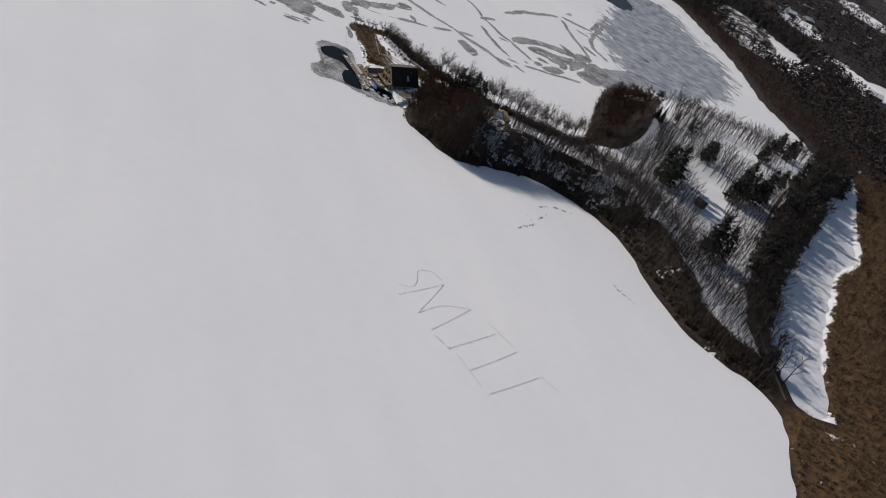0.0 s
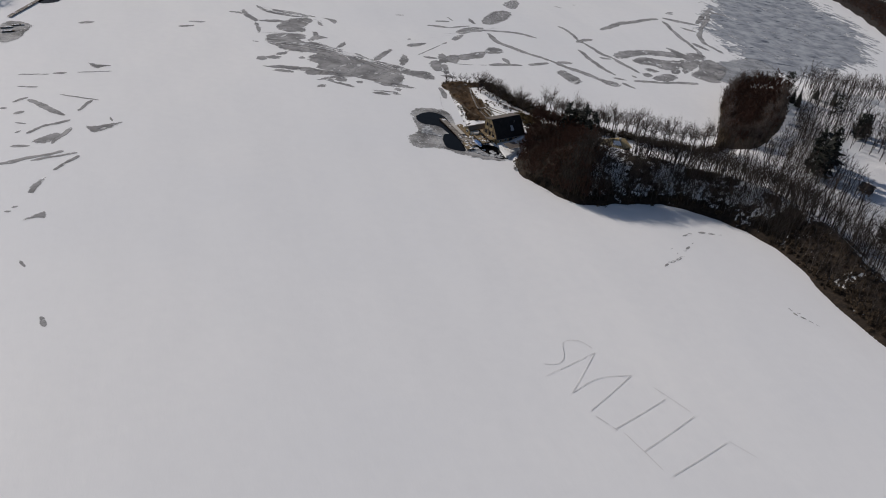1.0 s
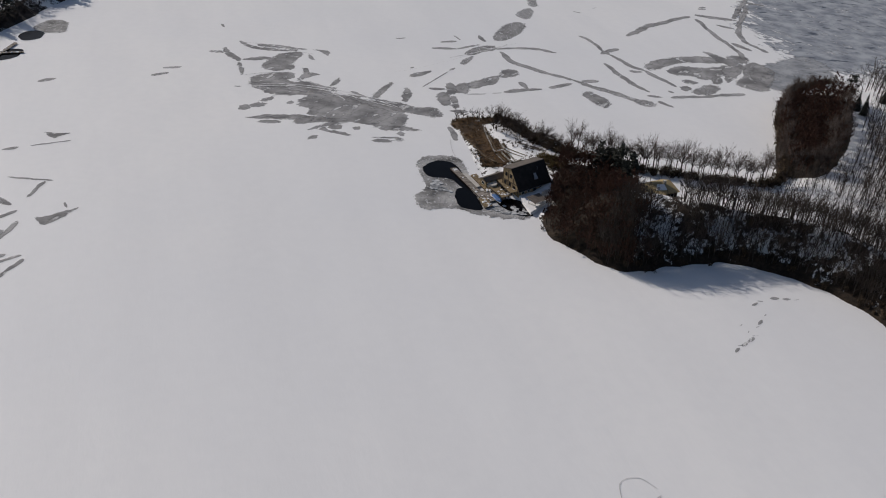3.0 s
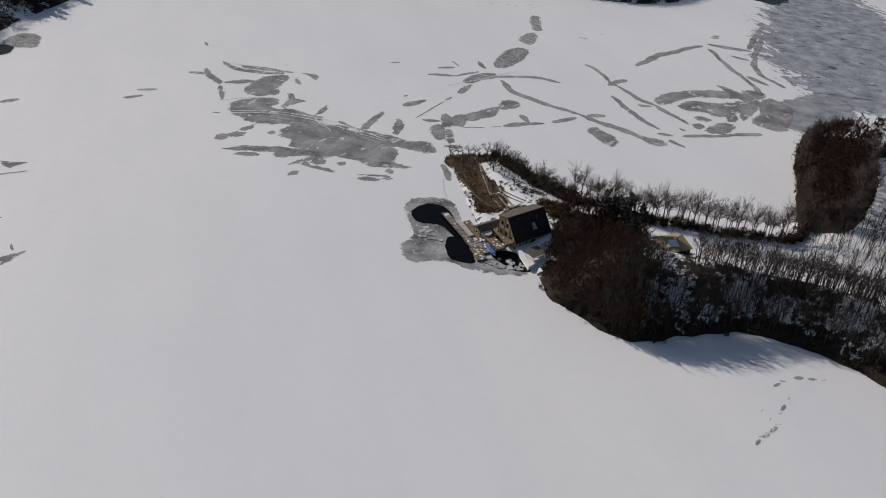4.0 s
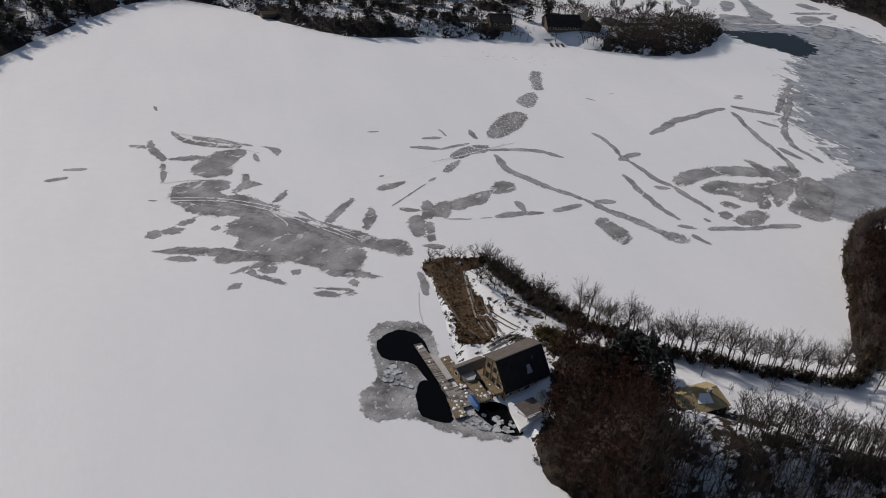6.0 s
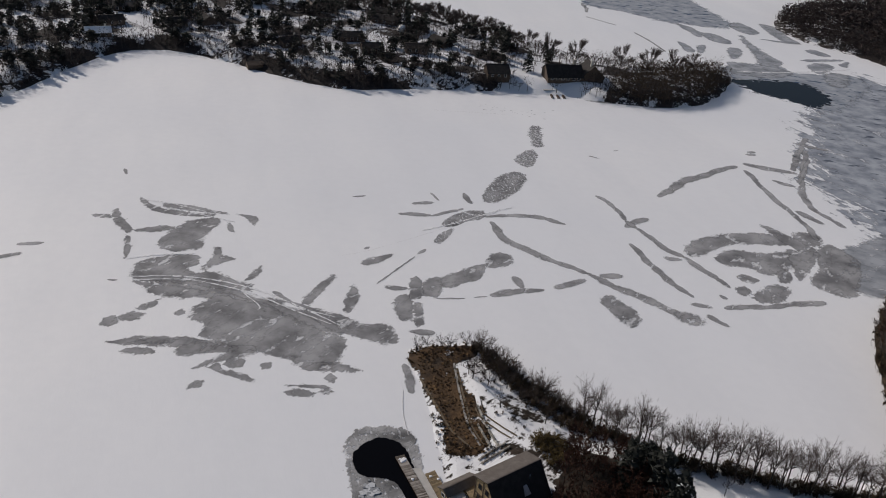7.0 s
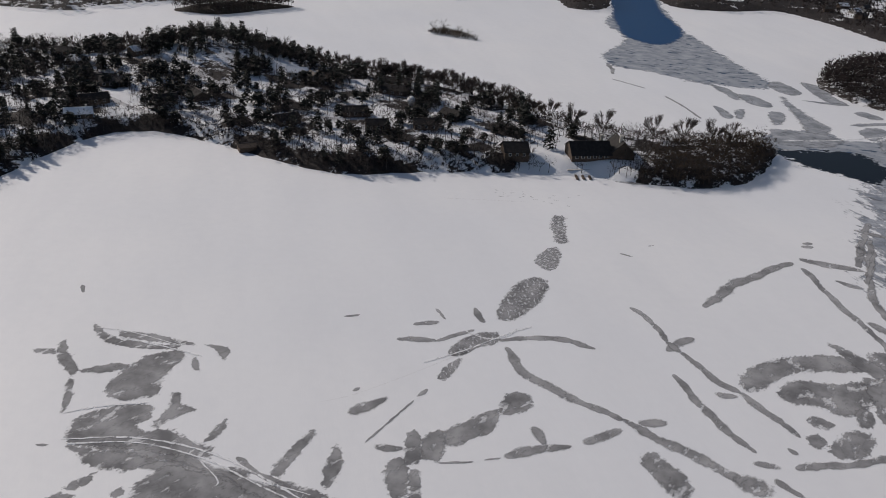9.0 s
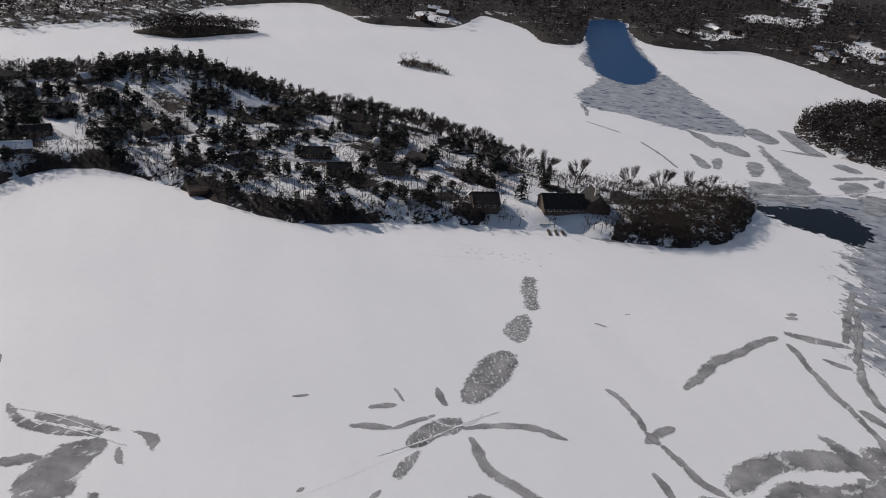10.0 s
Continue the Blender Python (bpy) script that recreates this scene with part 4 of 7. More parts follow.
def bare_tree(seed, height, limbs=8, subs=4, twigs=4, leaves=0, girth=1.0, twig=0.045, flat=False, slim=0.0):
    """Trunk and crown of a leafless tree; with leaves, dead ones still hang on it."""
    r = random.Random(seed)
    trunk, crown = Shape(), Shape()
    p, lean = np.zeros(3), np.array([r.gauss(0, 0.05), r.gauss(0, 0.05), 1.0])
    spine = [p]
    for i in range(5):
        lean = away(r, lean, 0.025)
        p = p + lean * height * 0.15
        spine.append(p)
    rad = height * 0.014 * girth
    for i in range(5):
        trunk.stick(spine[i] - (0, 0, 0.6 if i == 0 else 0), spine[i + 1], rad * (1.25 - i * 0.2), rad * (1.05 - i * 0.2), 3 if flat else 5)
    for k in range(limbs):
        at = 1.4 + slim + (3.6 - slim) * (k + r.random()) / limbs
        i = min(int(at), 4)
        base = spine[i] + (spine[i + 1] - spine[i]) * (at - i)
        a = k * 2.4 + r.random()
        out = np.array([math.cos(a), math.sin(a), 0.75 + slim * 0.9 + 0.28 * at / 2 + r.uniform(-0.15, 0.3)])
        out /= np.linalg.norm(out)
        length = height * (0.4 - 0.035 * at) * r.uniform(0.8, 1.15)
        mid = base + out * length * 0.5
        tip = mid + away(r, out + (0, 0, 0.25), 0.15) * length * 0.5
        crown.stick(base, mid, rad * 0.5, rad * 0.34, 4)
        crown.stick(mid, tip, rad * 0.34, rad * 0.12, 3)
        for s in range(subs):
            t = r.uniform(0.3, 1.0)
            b0 = base + (mid - base) * t * 2 if t < 0.5 else mid + (tip - mid) * (t - 0.5) * 2
            sd = away(r, out + (0, 0, 0.2), 0.5)
            sl = length * r.uniform(0.32, 0.55)
            b1 = b0 + sd * sl
            crown.stick(b0, b1, rad * 0.2, 0, 3, 1)
            for w in range(twigs):
                c0 = b0 + (b1 - b0) * r.uniform(0.25, 1.0)
                c1 = c0 + away(r, sd + (0, 0, 0.15), 0.55) * sl * r.uniform(0.4, 0.7)
                if flat:
                    wide = np.array([r.gauss(0, twig), r.gauss(0, twig), r.gauss(0, twig)])
                    crown.tri(c0 + wide, c0 - wide, c1, 1)
                else:
                    crown.stick(c0, c1, twig, 0, 3, 1)
                for q in range(leaves):
                    e = c0 + (c1 - c0) * r.uniform(0.1, 1.1) + np.array([r.gauss(0, 0.25) for _ in range(3)])
                    m = r.uniform(0.06, 0.12)
                    crown.tri(e + np.array([r.gauss(0, m) for _ in range(3)]), e + np.array([r.gauss(0, m) for _ in range(3)]), e + np.array([r.gauss(0, m) for _ in range(3)]), 2)
    return trunk.arrays(), crown.arrays()


def conifer(seed, height, width, layers=15):
    r = random.Random(seed)
    trunk, crown = Shape(), Shape()
    trunk.stick((0, 0, -0.6), (0, 0, height * 0.97), height * 0.016, 0.02, 5)
    for i in range(layers):
        t = i / (layers - 1)
        z = height * (0.1 + 0.86 * t)
        reach = width * (1 - t) ** 0.85 * r.uniform(0.8, 1.1) + 0.2
        n = 10 if t < 0.6 else 7
        for k in range(n):
            a = k * 6.283 / n + i * 0.9 + r.uniform(-0.2, 0.2)
            ln = reach * r.uniform(0.65, 1.15)
            c, s = math.cos(a), math.sin(a)
            root = np.array([0, 0, z + 0.3])
            tip = np.array([c * ln, s * ln, z - ln * r.uniform(0.25, 0.5)])
            side = np.array([-s, c, 0]) * ln * r.uniform(0.25, 0.4)
            mid = root * 0.42 + tip * 0.58
            crown.tri(root, mid + side + (0, 0, -0.15), tip)
            crown.tri(root, tip, mid - side + (0, 0, -0.15))
            crown.tri(mid + side * 1.2 - (0, 0, 0.3), tip + side * 0.4 - (0, 0, 0.35), mid + (0, 0, 0.1))
            crown.tri(mid - side * 1.2 - (0, 0, 0.3), mid + (0, 0, 0.1), tip - side * 0.4 - (0, 0, 0.35))
    crown.tri((0.15, 0, height * 0.93), (-0.15, 0.1, height * 0.93), (0, 0, height + 0.4))
    crown.tri((0, 0.15, height * 0.93), (0, -0.15, height * 0.93), (0, 0, height + 0.4))
    return trunk.arrays(), crown.arrays()


def pine(seed, height, boughs=20, tufts=15):
    """An old pine: bare lower trunk, tufted boughs in an uneven crown."""
    r = random.Random(seed)
    trunk, crown = Shape(), Shape()
    trunk.stick((0, 0, -0.6), (r.gauss(0, 0.4), r.gauss(0, 0.4), height * 0.95), height * 0.018, 0.04, 5)
    for k in range(boughs):
        t = 0.28 + 0.72 * (k + r.random()) / boughs
        a = k * 2.4 + r.uniform(-0.4, 0.4)
        ln = height * 0.27 * (1.15 - t) ** 0.5 * r.uniform(0.6, 1.25)
        root = np.array([0, 0, height * t * 0.93])
        tip = root + np.array([math.cos(a) * ln, math.sin(a) * ln, ln * r.uniform(-0.05, 0.35)])
        crown.stick(root, tip, 0.07, 0, 3, 0)
        for q in range(tufts):
            e = root + (tip - root) * r.uniform(0.35, 1.1) + np.array([r.gauss(0, 0.35), r.gauss(0, 0.35), r.gauss(0, 0.2)])
            m = r.uniform(0.3, 0.6) * (15 / tufts) ** 0.5
            crown.tri(*(e + np.array([r.gauss(0, m), r.gauss(0, m), r.gauss(0, m * 0.6)]) for _ in range(3)), 0)
    return trunk.arrays(), crown.arrays()


def round_tree(seed, height, wide=0.4, limbs=9, subs=5, twigs=5, twig=0.1, girth=1.0, low=0.32, ragged=1.0):
    """A leafless tree with a domed crown of fine twigs."""
    r = random.Random(seed)
    trunk, crown = Shape(), Shape()
    rad = height * 0.016 * girth
    fork = np.array([r.gauss(0, 0.02) * height, r.gauss(0, 0.02) * height, height * low])
    trunk.stick((0, 0, -0.6), fork, rad * 1.25, rad, 4)
    mid_z, up = height * (0.39 + low * 0.5), height * (0.61 - low * 0.5)
    for k in range(limbs):
        a, e = k * 2.4 + r.uniform(-0.3, 0.3), math.asin(min(1, -0.15 + 1.15 * ((k * 0.618) % 1)))
        q = r.uniform(0.85, 1.1)
        end = np.array([math.cos(a) * math.cos(e) * wide * height * q, math.sin(a) * math.cos(e) * wide * height * q, mid_z + math.sin(e) * up * q])
        root = fork * r.uniform(0.85, 1.2)
        knee = root + (end - root) * 0.5 + np.array([0, 0, -0.02 * height])
        crown.stick(root, knee, rad * 0.55, rad * 0.36, 3)
        for s in range(subs):
            tip = end + np.array([r.gauss(0, 0.09), r.gauss(0, 0.09), r.gauss(0, 0.07)]) * height * ragged
            b0 = knee + (end - knee) * r.uniform(-0.5, 0.6)
            crown.stick(b0, tip, rad * 0.26, 0, 3, 1)
            d = (tip - b0) / (np.linalg.norm(tip - b0) + 1e-6)
            for w in range(twigs):
                c0 = b0 + (tip - b0) * r.uniform(0.3, 1.0)
                c1 = c0 + away(r, d + (0, 0, 0.15), 0.6) * height * r.uniform(0.05, 0.11)
                m = np.array([r.gauss(0, twig), r.gauss(0, twig), r.gauss(0, twig)])
                crown.tri(c0 + m, c0 - m, c1, 1)
    return trunk.arrays(), crown.arrays()


def broad_pine(seed, height, wide, tufts=190, cone=0.0):
    """A dense evergreen with a ragged, lobed outline; cone draws it to a point."""
    r = random.Random(seed)
    trunk, crown = Shape(), Shape()
    trunk.stick((0, 0, -0.6), (0, 0, height * 0.9), height * 0.02, 0.05, 4)
    lobes = [r.uniform(0, 6.283) for _ in range(4)]
    for k in range(tufts):
        t = (k + r.random()) / tufts
        a = k * 2.4 + r.uniform(-0.4, 0.4)
        dome = max(0.0, 1 - ((t - 0.35) / 0.68) ** 2) ** 0.5
        lobe = 0.8 + 0.13 * sum(math.sin(a * (i + 1) + p + t * 6) for i, p in enumerate(lobes))
        reach = wide * (dome * (1 - cone) + cone * (1.02 - t) ** 0.8) * lobe * r.uniform(0.5, 1.05)
        e = np.array([math.cos(a) * reach, math.sin(a) * reach, height * (0.1 + 0.9 * t)])
        m = (0.55 + 0.12 * wide) * (1.15 - 0.6 * cone * t) * r.uniform(0.6, 1.3)
        crown.tri(*(e + np.array([r.gauss(0, m), r.gauss(0, m), r.gauss(0, m * 0.6)]) for _ in range(3)), 0)
    return trunk.arrays(), crown.arrays()


def speck(seed, height, fat=1.0):
    """A tree far off: trunk and a haze of boughs."""
    r = random.Random(seed)
    s = Shape()
    s.stick((0, 0, -0.6), (0, 0, height * 0.8), 0.3, 0, 3, 0)
    for k in range(34):
        a, q, h = r.uniform(0, 6.283), r.random() ** 0.5, r.uniform(0.35, 0.9)
        reach = height * 0.26 * q * (1.25 - abs(h - 0.6))
        p = np.array([math.cos(a) * reach, math.sin(a) * reach, height * h])
        d = np.array([math.cos(a) * 0.6 + r.gauss(0, 0.3), math.sin(a) * 0.6 + r.gauss(0, 0.3), 0.8]) * r.uniform(0.9, 1.7)
        w = np.array([r.gauss(0, 0.22), r.gauss(0, 0.22), r.gauss(0, 0.1)]) * fat
        s.tri(p + w, p - w, p + d, 1)
    return s.arrays()


def bush(seed, height, mat_slot=0, stems=20, thick=0.06):
    r = random.Random(seed)
    s = Shape()
    for k in range(stems):
        a, q = r.uniform(0, 6.283), r.uniform(0.1, 0.7)
        b = np.array([r.gauss(0, 0.35) * height * 0.5, r.gauss(0, 0.35) * height * 0.5, -0.2])
        d = np.array([math.cos(a) * q, math.sin(a) * q, 1.0])
        tip = b + d * height * r.uniform(0.6, 1.05)
        s.stick(b, tip, thick, 0, 3, mat_slot)
        for w in range(3):
            m = b + (tip - b) * r.uniform(0.35, 0.9)
            s.stick(m, m + away(r, d, 0.6) * height * 0.35, thick * 0.6, 0, 3, mat_slot)
        m = b + (tip - b) * r.uniform(0.3, 0.9)
        s.tri(m + np.array([r.gauss(0, 0.3) for _ in range(3)]), m + np.array([r.gauss(0, 0.3) for _ in range(3)]), m + np.array([r.gauss(0, 0.3) for _ in range(3)]), mat_slot)
    return s.arrays()


BARE = [bare_tree(10 + i, h, 10, 5, 11, twig=0.018, slim=0.3, flat=True) for i, h in enumerate((12.5, 11, 13.5, 10, 12))]
BARE_FAR = [bare_tree(30 + i, h, 8, 4, 6, twig=0.03, flat=True) for i, h in enumerate((13, 11.5, 14, 10.5))]
BARE_PARK = [bare_tree(137 + i, h, 6, 3, 5, twig=0.035, flat=True) for i, h in enumerate((13, 11.5, 14))]
BARE_LITTLE = [bare_tree(37 + i, h, 6, 3, 8, twig=0.026, flat=True) for i, h in enumerate((13, 11.5, 14))]
SPECK_NEAR = [[speck(145 + i, h, 0.7)] for i, h in enumerate((13, 11.5, 14))]
SPECK_FAR = [[speck(48 + i, h, 2.6)] for i, h in enumerate((12, 10.5, 13))]
ROUND = [round_tree(100 + i, h, q, 12, 6, 9, 0.02) for i, (h, q) in enumerate(((10, 0.34), (9, 0.38), (11, 0.32), (8.5, 0.4)))]
ROUND_SMALL = [round_tree(190 + i, h, q, 11, 5, 8, 0.024, 1.5, 0.28) for i, (h, q) in enumerate(((5.5, 0.46), (4.6, 0.5), (6.2, 0.42)))]
ROUND_SLIM = [round_tree(105 + i, h, q, 11, 6, 8, 0.019, 0.75, 0.42) for i, (h, q) in enumerate(((14, 0.19), (12.5, 0.2), (15, 0.18), (13, 0.22)))]
ROUND_FAR = [round_tree(110 + i, h, q, 8, 4, 6, 0.075, 1.0, 0.38) for i, (h, q) in enumerate(((13, 0.4), (11.5, 0.44), (14, 0.38), (10.5, 0.46)))]
ROUND_LOW = [round_tree(120 + i, h, q, 8, 4, 7, 0.09, 1.1, 0.32, 0.7) for i, (h, q) in enumerate(((9, 0.5), (7.5, 0.55), (10, 0.45)))]
PARK_FIR = [broad_pine(160 + i, h, q, 330, 0.75) for i, (h, q) in enumerate(((17, 4.2), (14, 3.8), (18, 4.0), (13, 3.4)))]
BROAD = [broad_pine(130 + i, h, q, 210, c) for i, (h, q, c) in enumerate(((13, 4.4, 0.75), (9.5, 4.4, 0.2), (15, 4.2, 0.6), (8, 3.8, 0.1)))]
OAK = [bare_tree(50 + i, h, 11, 6, 11, 0, twig=0.065, flat=True) for i, h in enumerate((10.5, 9, 11.5))]
OAK_FAR = [bare_tree(55 + i, h, 9, 4, 9, 0, twig=0.11, flat=True) for i, h in enumerate((10.5, 9, 11.5))]
FIR = [conifer(70 + i, h, w) for i, (h, w) in enumerate(((14, 3.2), (11, 2.9), (12.5, 2.6), (9, 2.7)))]
FIR_FAR = [conifer(80 + i, h, w, 10) for i, (h, w) in enumerate(((14, 3.4), (11, 3.2), (12.5, 2.9)))]
PINE_FAR = [pine(87 + i, h, 17, 10) for i, h in enumerate((14, 11.5, 13))]
PINE = [pine(85 + i, h) for i, h in enumerate((14, 11.5, 13))]
BUSHES_FAR = [bush(95 + i, h, 0, 9, 0.11) for i, h in enumerate((2.2, 3.0, 2.6))]
TUFTS = [bush(195 + i, h, 0, 6, 0.09) for i, h in enumerate((0.7, 0.9, 0.6))]
BUSHES = [bush(90 + i, h) for i, h in enumerate((2.2, 3.0, 1.7, 2.6))]
TREE_MATS = [BARK, TWIG, BROWN_LEAF]
DARK_MATS = [BARK, DARK_TWIG, DARK_TWIG]
OAK_MATS = [BROWN_TWIG, BROWN_TWIG, BROWN_LEAF]


def scatter(seed, poly, spacing, keep=None, tries=None):
    """Places inside an outline, no two nearer than about the spacing."""
    poly = np.asarray(poly, float)
    r = np.random.RandomState(seed)
    lo, hi = poly.min(0), poly.max(0)
    n = tries or int((hi[0] - lo[0]) * (hi[1] - lo[1]) / spacing ** 2 * 3)
    x, y = r.uniform(lo[0], hi[0], n), r.uniform(lo[1], hi[1], n)
    ok = inside(poly, x, y)
    if keep is not None:
        ok &= keep(x, y)
    cell, out = {}, []
    for a, b in zip(x[ok], y[ok]):
        i, j = int(a // spacing), int(b // spacing)
        if all((a - c) ** 2 + (b - d) ** 2 > spacing ** 2 for u in (-1, 0, 1) for w in (-1, 0, 1) for c, d in cell.get((i + u, j + w), ())):
            cell.setdefault((i, j), []).append((a, b))
            out.append((a, b))
    return np.array(out).reshape(-1, 2)


def along(seed, line, step, jitter):
    r = np.random.RandomState(seed)
    p = curve_points(line, step)
    return p + r.normal(0, jitter, p.shape)


def grove(name, kinds, places, height, mats, label, category, seed, size=(0.75, 1.2)):
    """Many trees as one mass that nobody could count."""
    if not len(places):
        return None
    r = np.random.RandomState(seed)
    z = height(places[:, 0], places[:, 1])
    V, F, S, base = [], [], [], 0
    for (x, y), h in zip(places, z):
        kind = kinds[r.randint(len(kinds))]
        a, s = r.uniform(0, 6.283), r.uniform(*size)
        c, q = math.cos(a) * s, math.sin(a) * s
        for v, f, sl in kind:
            V.append(np.stack([v[:, 0] * c - v[:, 1] * q + x, v[:, 0] * q + v[:, 1] * c + y, v[:, 2] * s * r.uniform(0.95, 1.05) + h], 1))
            F.append(f + base)
            S.append(sl)
            base += len(v)
    ob = new(name, tri_mesh(name, np.vstack(V), np.vstack(F), mats, np.concatenate(S)))
    return tagged(ob, label, category, kind="stuff")


def tree_things(name, kinds, places, height, mats, label, group, seed, size=(0.8, 1.15)):
    """Trees that one could count: each a thing with trunk and crown."""
    r = np.random.RandomState(seed)
    made = []
    for k in kinds:
        made.append([tri_mesh("trunk", *k[0][:2], [BARK]), tri_mesh("crown", *k[1][:2], mats, k[1][2])])
    z = height(places[:, 0], places[:, 1])
    for (x, y), h in zip(places, z):
        k = made[r.randint(len(made))]
        root = tagged(new(name), label, "tree", group)
        root.matrix_basis = pose(x, y, float(h), 0, 0, r.uniform(0, 360)) @ Matrix.Scale(r.uniform(*size), 4)
        for part_name, me in zip(("trunk", "crown"), k):
            new(part_name, me).parent = root


def clear_of(*blocks):
    """True where no building or open ground lies: blocks of x, y, radius."""
    def keep(x, y):
        ok = np.ones(np.shape(x), bool)
        for bx, by, br in blocks:
            ok &= (x - bx) ** 2 + (y - by) ** 2 > br * br
        return ok
    return keep


HOUSES_CLEAR = clear_of((-49, 371, 10.5), (-43, 381, 6), (-41, 364, 5), (-62, 366, 10), (-3, 374, 10), (-2, 363, 8), (3, 355, 5), (101, 393, 5))
on_main = lambda m: (lambda x, y: (distance(MAINLAND, x, y) > m) & (distance(POND, x, y) < -m) & HOUSES_CLEAR(x, y))

# the cape, its counted trees
cove_line = np.vstack([along(1, [(-69, 430), (-55, 419.5), (-42, 411.5), (-28, 405), (-12, 402.5), (10, 403.5), (30, 405.5), (38, 411)], 1.9, 0.9), along(2, [(-40, 408.5), (-26, 402), (-10, 399.5), (10, 400.5), (34, 402)], 3.6, 1.1)])
tree_things("bare_tree", ROUND, cove_line[cove_line[:, 0] < -36], main_height, [BARK, PALE_TWIG], "leafless grey tree on the cove's bank", "trees along the cove", 3, (0.45, 0.72))
tree_things("bare_tree", ROUND_SLIM, cove_line[cove_line[:, 0] >= -36], main_height, [BARK, PALE_TWIG], "tall leafless grey tree on the cove's bank", "trees along the cove", 103, (0.75, 1.08))
garden_trees = np.array([(-61.9, 412), (-56.6, 403.2), (-44.7, 402.5), (-67.8, 415), (-66.2, 413), (-64.1, 417.2), (-66.9, 420.4), (-63.5, 423), (-58, 417), (-52, 409)], float)
tree_things("bare_tree", ROUND_SMALL, garden_trees, main_height, DARK_MATS, "small leafless tree on the point's snowy ground", "small trees on the point", 104, (0.8, 1.2))
tip_trees = np.array([(-84.8, 422.5), (-82.6, 424.8), (-79, 426.5), (-76.4, 427.6), (-72.2, 429), (-70.2, 429.6)], float)
tree_things("bare_tree", ROUND_SMALL, tip_trees, main_height, DARK_MATS, "low leafless tree at the tip of the point", "small trees on the point", 105, (0.65, 1.0))
woods_near = ring_points([(-18, 336), (-8, 333), (6, 340), (22, 348), (40, 348), (55, 341), (64, 334), (74, 348), (60, 369), (30, 373), (6, 366), (-10, 358)], 4)
near_places = scatter(4, woods_near, 2.5, on_main(1.0))
tree_things("bare_tree", BARE, near_places[:290], main_height, TREE_MATS, "leafless tree in the woods on the snowy bank", "trees of the cape's woods", 5, (0.6, 0.9))
grove("woods", BARE_FAR, near_places[290:], main_height, TREE_MATS, "leafless woods on the snowy bank", "woods", 51, (0.5, 0.8))
grove("woods", BARE_LITTLE, scatter(52, woods_near, 1.68, on_main(0.6)), main_height, DARK_MATS, "leafless young woods on the snowy bank", "woods", 53, (0.55, 0.95))
oak_places = scatter(6, ring_points([(-44, 322), (-44, 402), (6, 402), (6, 322)], 20), 2.3, lambda x, y: on_main(0.4)(x, y) & (distance(OAKS, x, y) > -0.5 + 2.2 * waves(x, y, 9, 22) - 5 * smooth(-14, -6, x) * waves(x, y, 7, 23)))
tree_things("oak_tree", OAK, oak_places, main_height, OAK_MATS, "oak holding its dead brown leaves", "brown oaks", 7, (0.5, 0.85))
clump_places = scatter(8, ring_points([(38, 410), (38, 520), (82, 520), (82, 410)], 20), 2.9, lambda x, y: on_main(1)(x, y) & (distance(CLUMP, x, y) > -1.0 + 3.0 * waves(x, y, 9, 21)))
grove("oak_thicket", OAK[:1] + OAK_FAR, clump_places, main_height, OAK_MATS, "oaks holding dead brown leaves on the point", "woods", 9, (0.75, 1.1))
fringe = np.vstack([CLUMP[::1], CLUMP[::1] + 1.2]) + np.random.RandomState(5).normal(0, 1.3, (2 * len(CLUMP), 2))
grove("woods", ROUND_SLIM, fringe[on_main(0.5)(fringe[:, 0], fringe[:, 1])], main_height, [BARK, PALE_TWIG], "leafless trees round the brown oaks", "woods", 181, (0.6, 0.95))
point_firs = np.array([(-21, 388), (-23.5, 385), (-18, 386), (-16, 381), (-12, 378), (-14, 373.5), (-19, 391)], float)
tree_things("fir_tree", PARK_FIR, point_firs, main_height, [NEEDLE], "tall dark evergreen behind the brown oaks", "evergreens of the cape", 113, (0.75, 0.95))
fir_places = np.vstack([np.array([(96, 470), (92, 505), (100, 500), (79, 492), (76, 498), (81, 486)], float)])
park_firs = np.array([(85.6, 407), (82, 396), (80, 402), (88, 414), (122, 423), (127, 427), (132, 430), (128, 444), (124, 434), (118, 420), (137, 438), (106, 342), (103, 349), (101, 345), (159, 535), (165, 531), (153, 474), (163, 485), (106, 457), (110, 462), (139, 443), (146, 505), (170, 540)], float)
tree_things("fir_tree", PARK_FIR, park_firs, main_height, [NEEDLE], "large dark evergreen standing on snowy lawn", "evergreens of the park", 112, (0.85, 1.1))
tree_things("fir_tree", FIR[1:] + PINE, fir_places, main_height, [NEEDLE], "dark evergreen standing in snow", "evergreens of the cape", 12, (0.75, 1.2))

# the cape, the rest of its woods
park = ring_points([(60, 380), (75, 352), (90, 330), (118, 300), (125, 330), (140, 400), (160, 450), (190, 520), (195, 560), (150, 548), (100, 538), (80, 500), (76, 430)], 4)
grove("woods", BARE_LITTLE, scatter(13, ring_points([(66, 330), (80, 308), (92, 289), (107, 279), (122, 272), (124, 300), (112, 318), (96, 334), (82, 352), (70, 348)], 4), 2.2, on_main(1.5)), main_height, DARK_MATS, "leafless woods along the lakeshore", "woods", 14, (0.55, 0.9))
grove("woods", BARE_LITTLE, scatter(182, ring_points([(40, 374), (60, 372), (75, 352), (92, 340), (100, 352), (84, 398), (62, 402), (44, 392)], 4), 3.0, on_main(2)), main_height, DARK_MATS, "thin leafless woods on the ridge", "woods", 183, (0.4, 0.75))
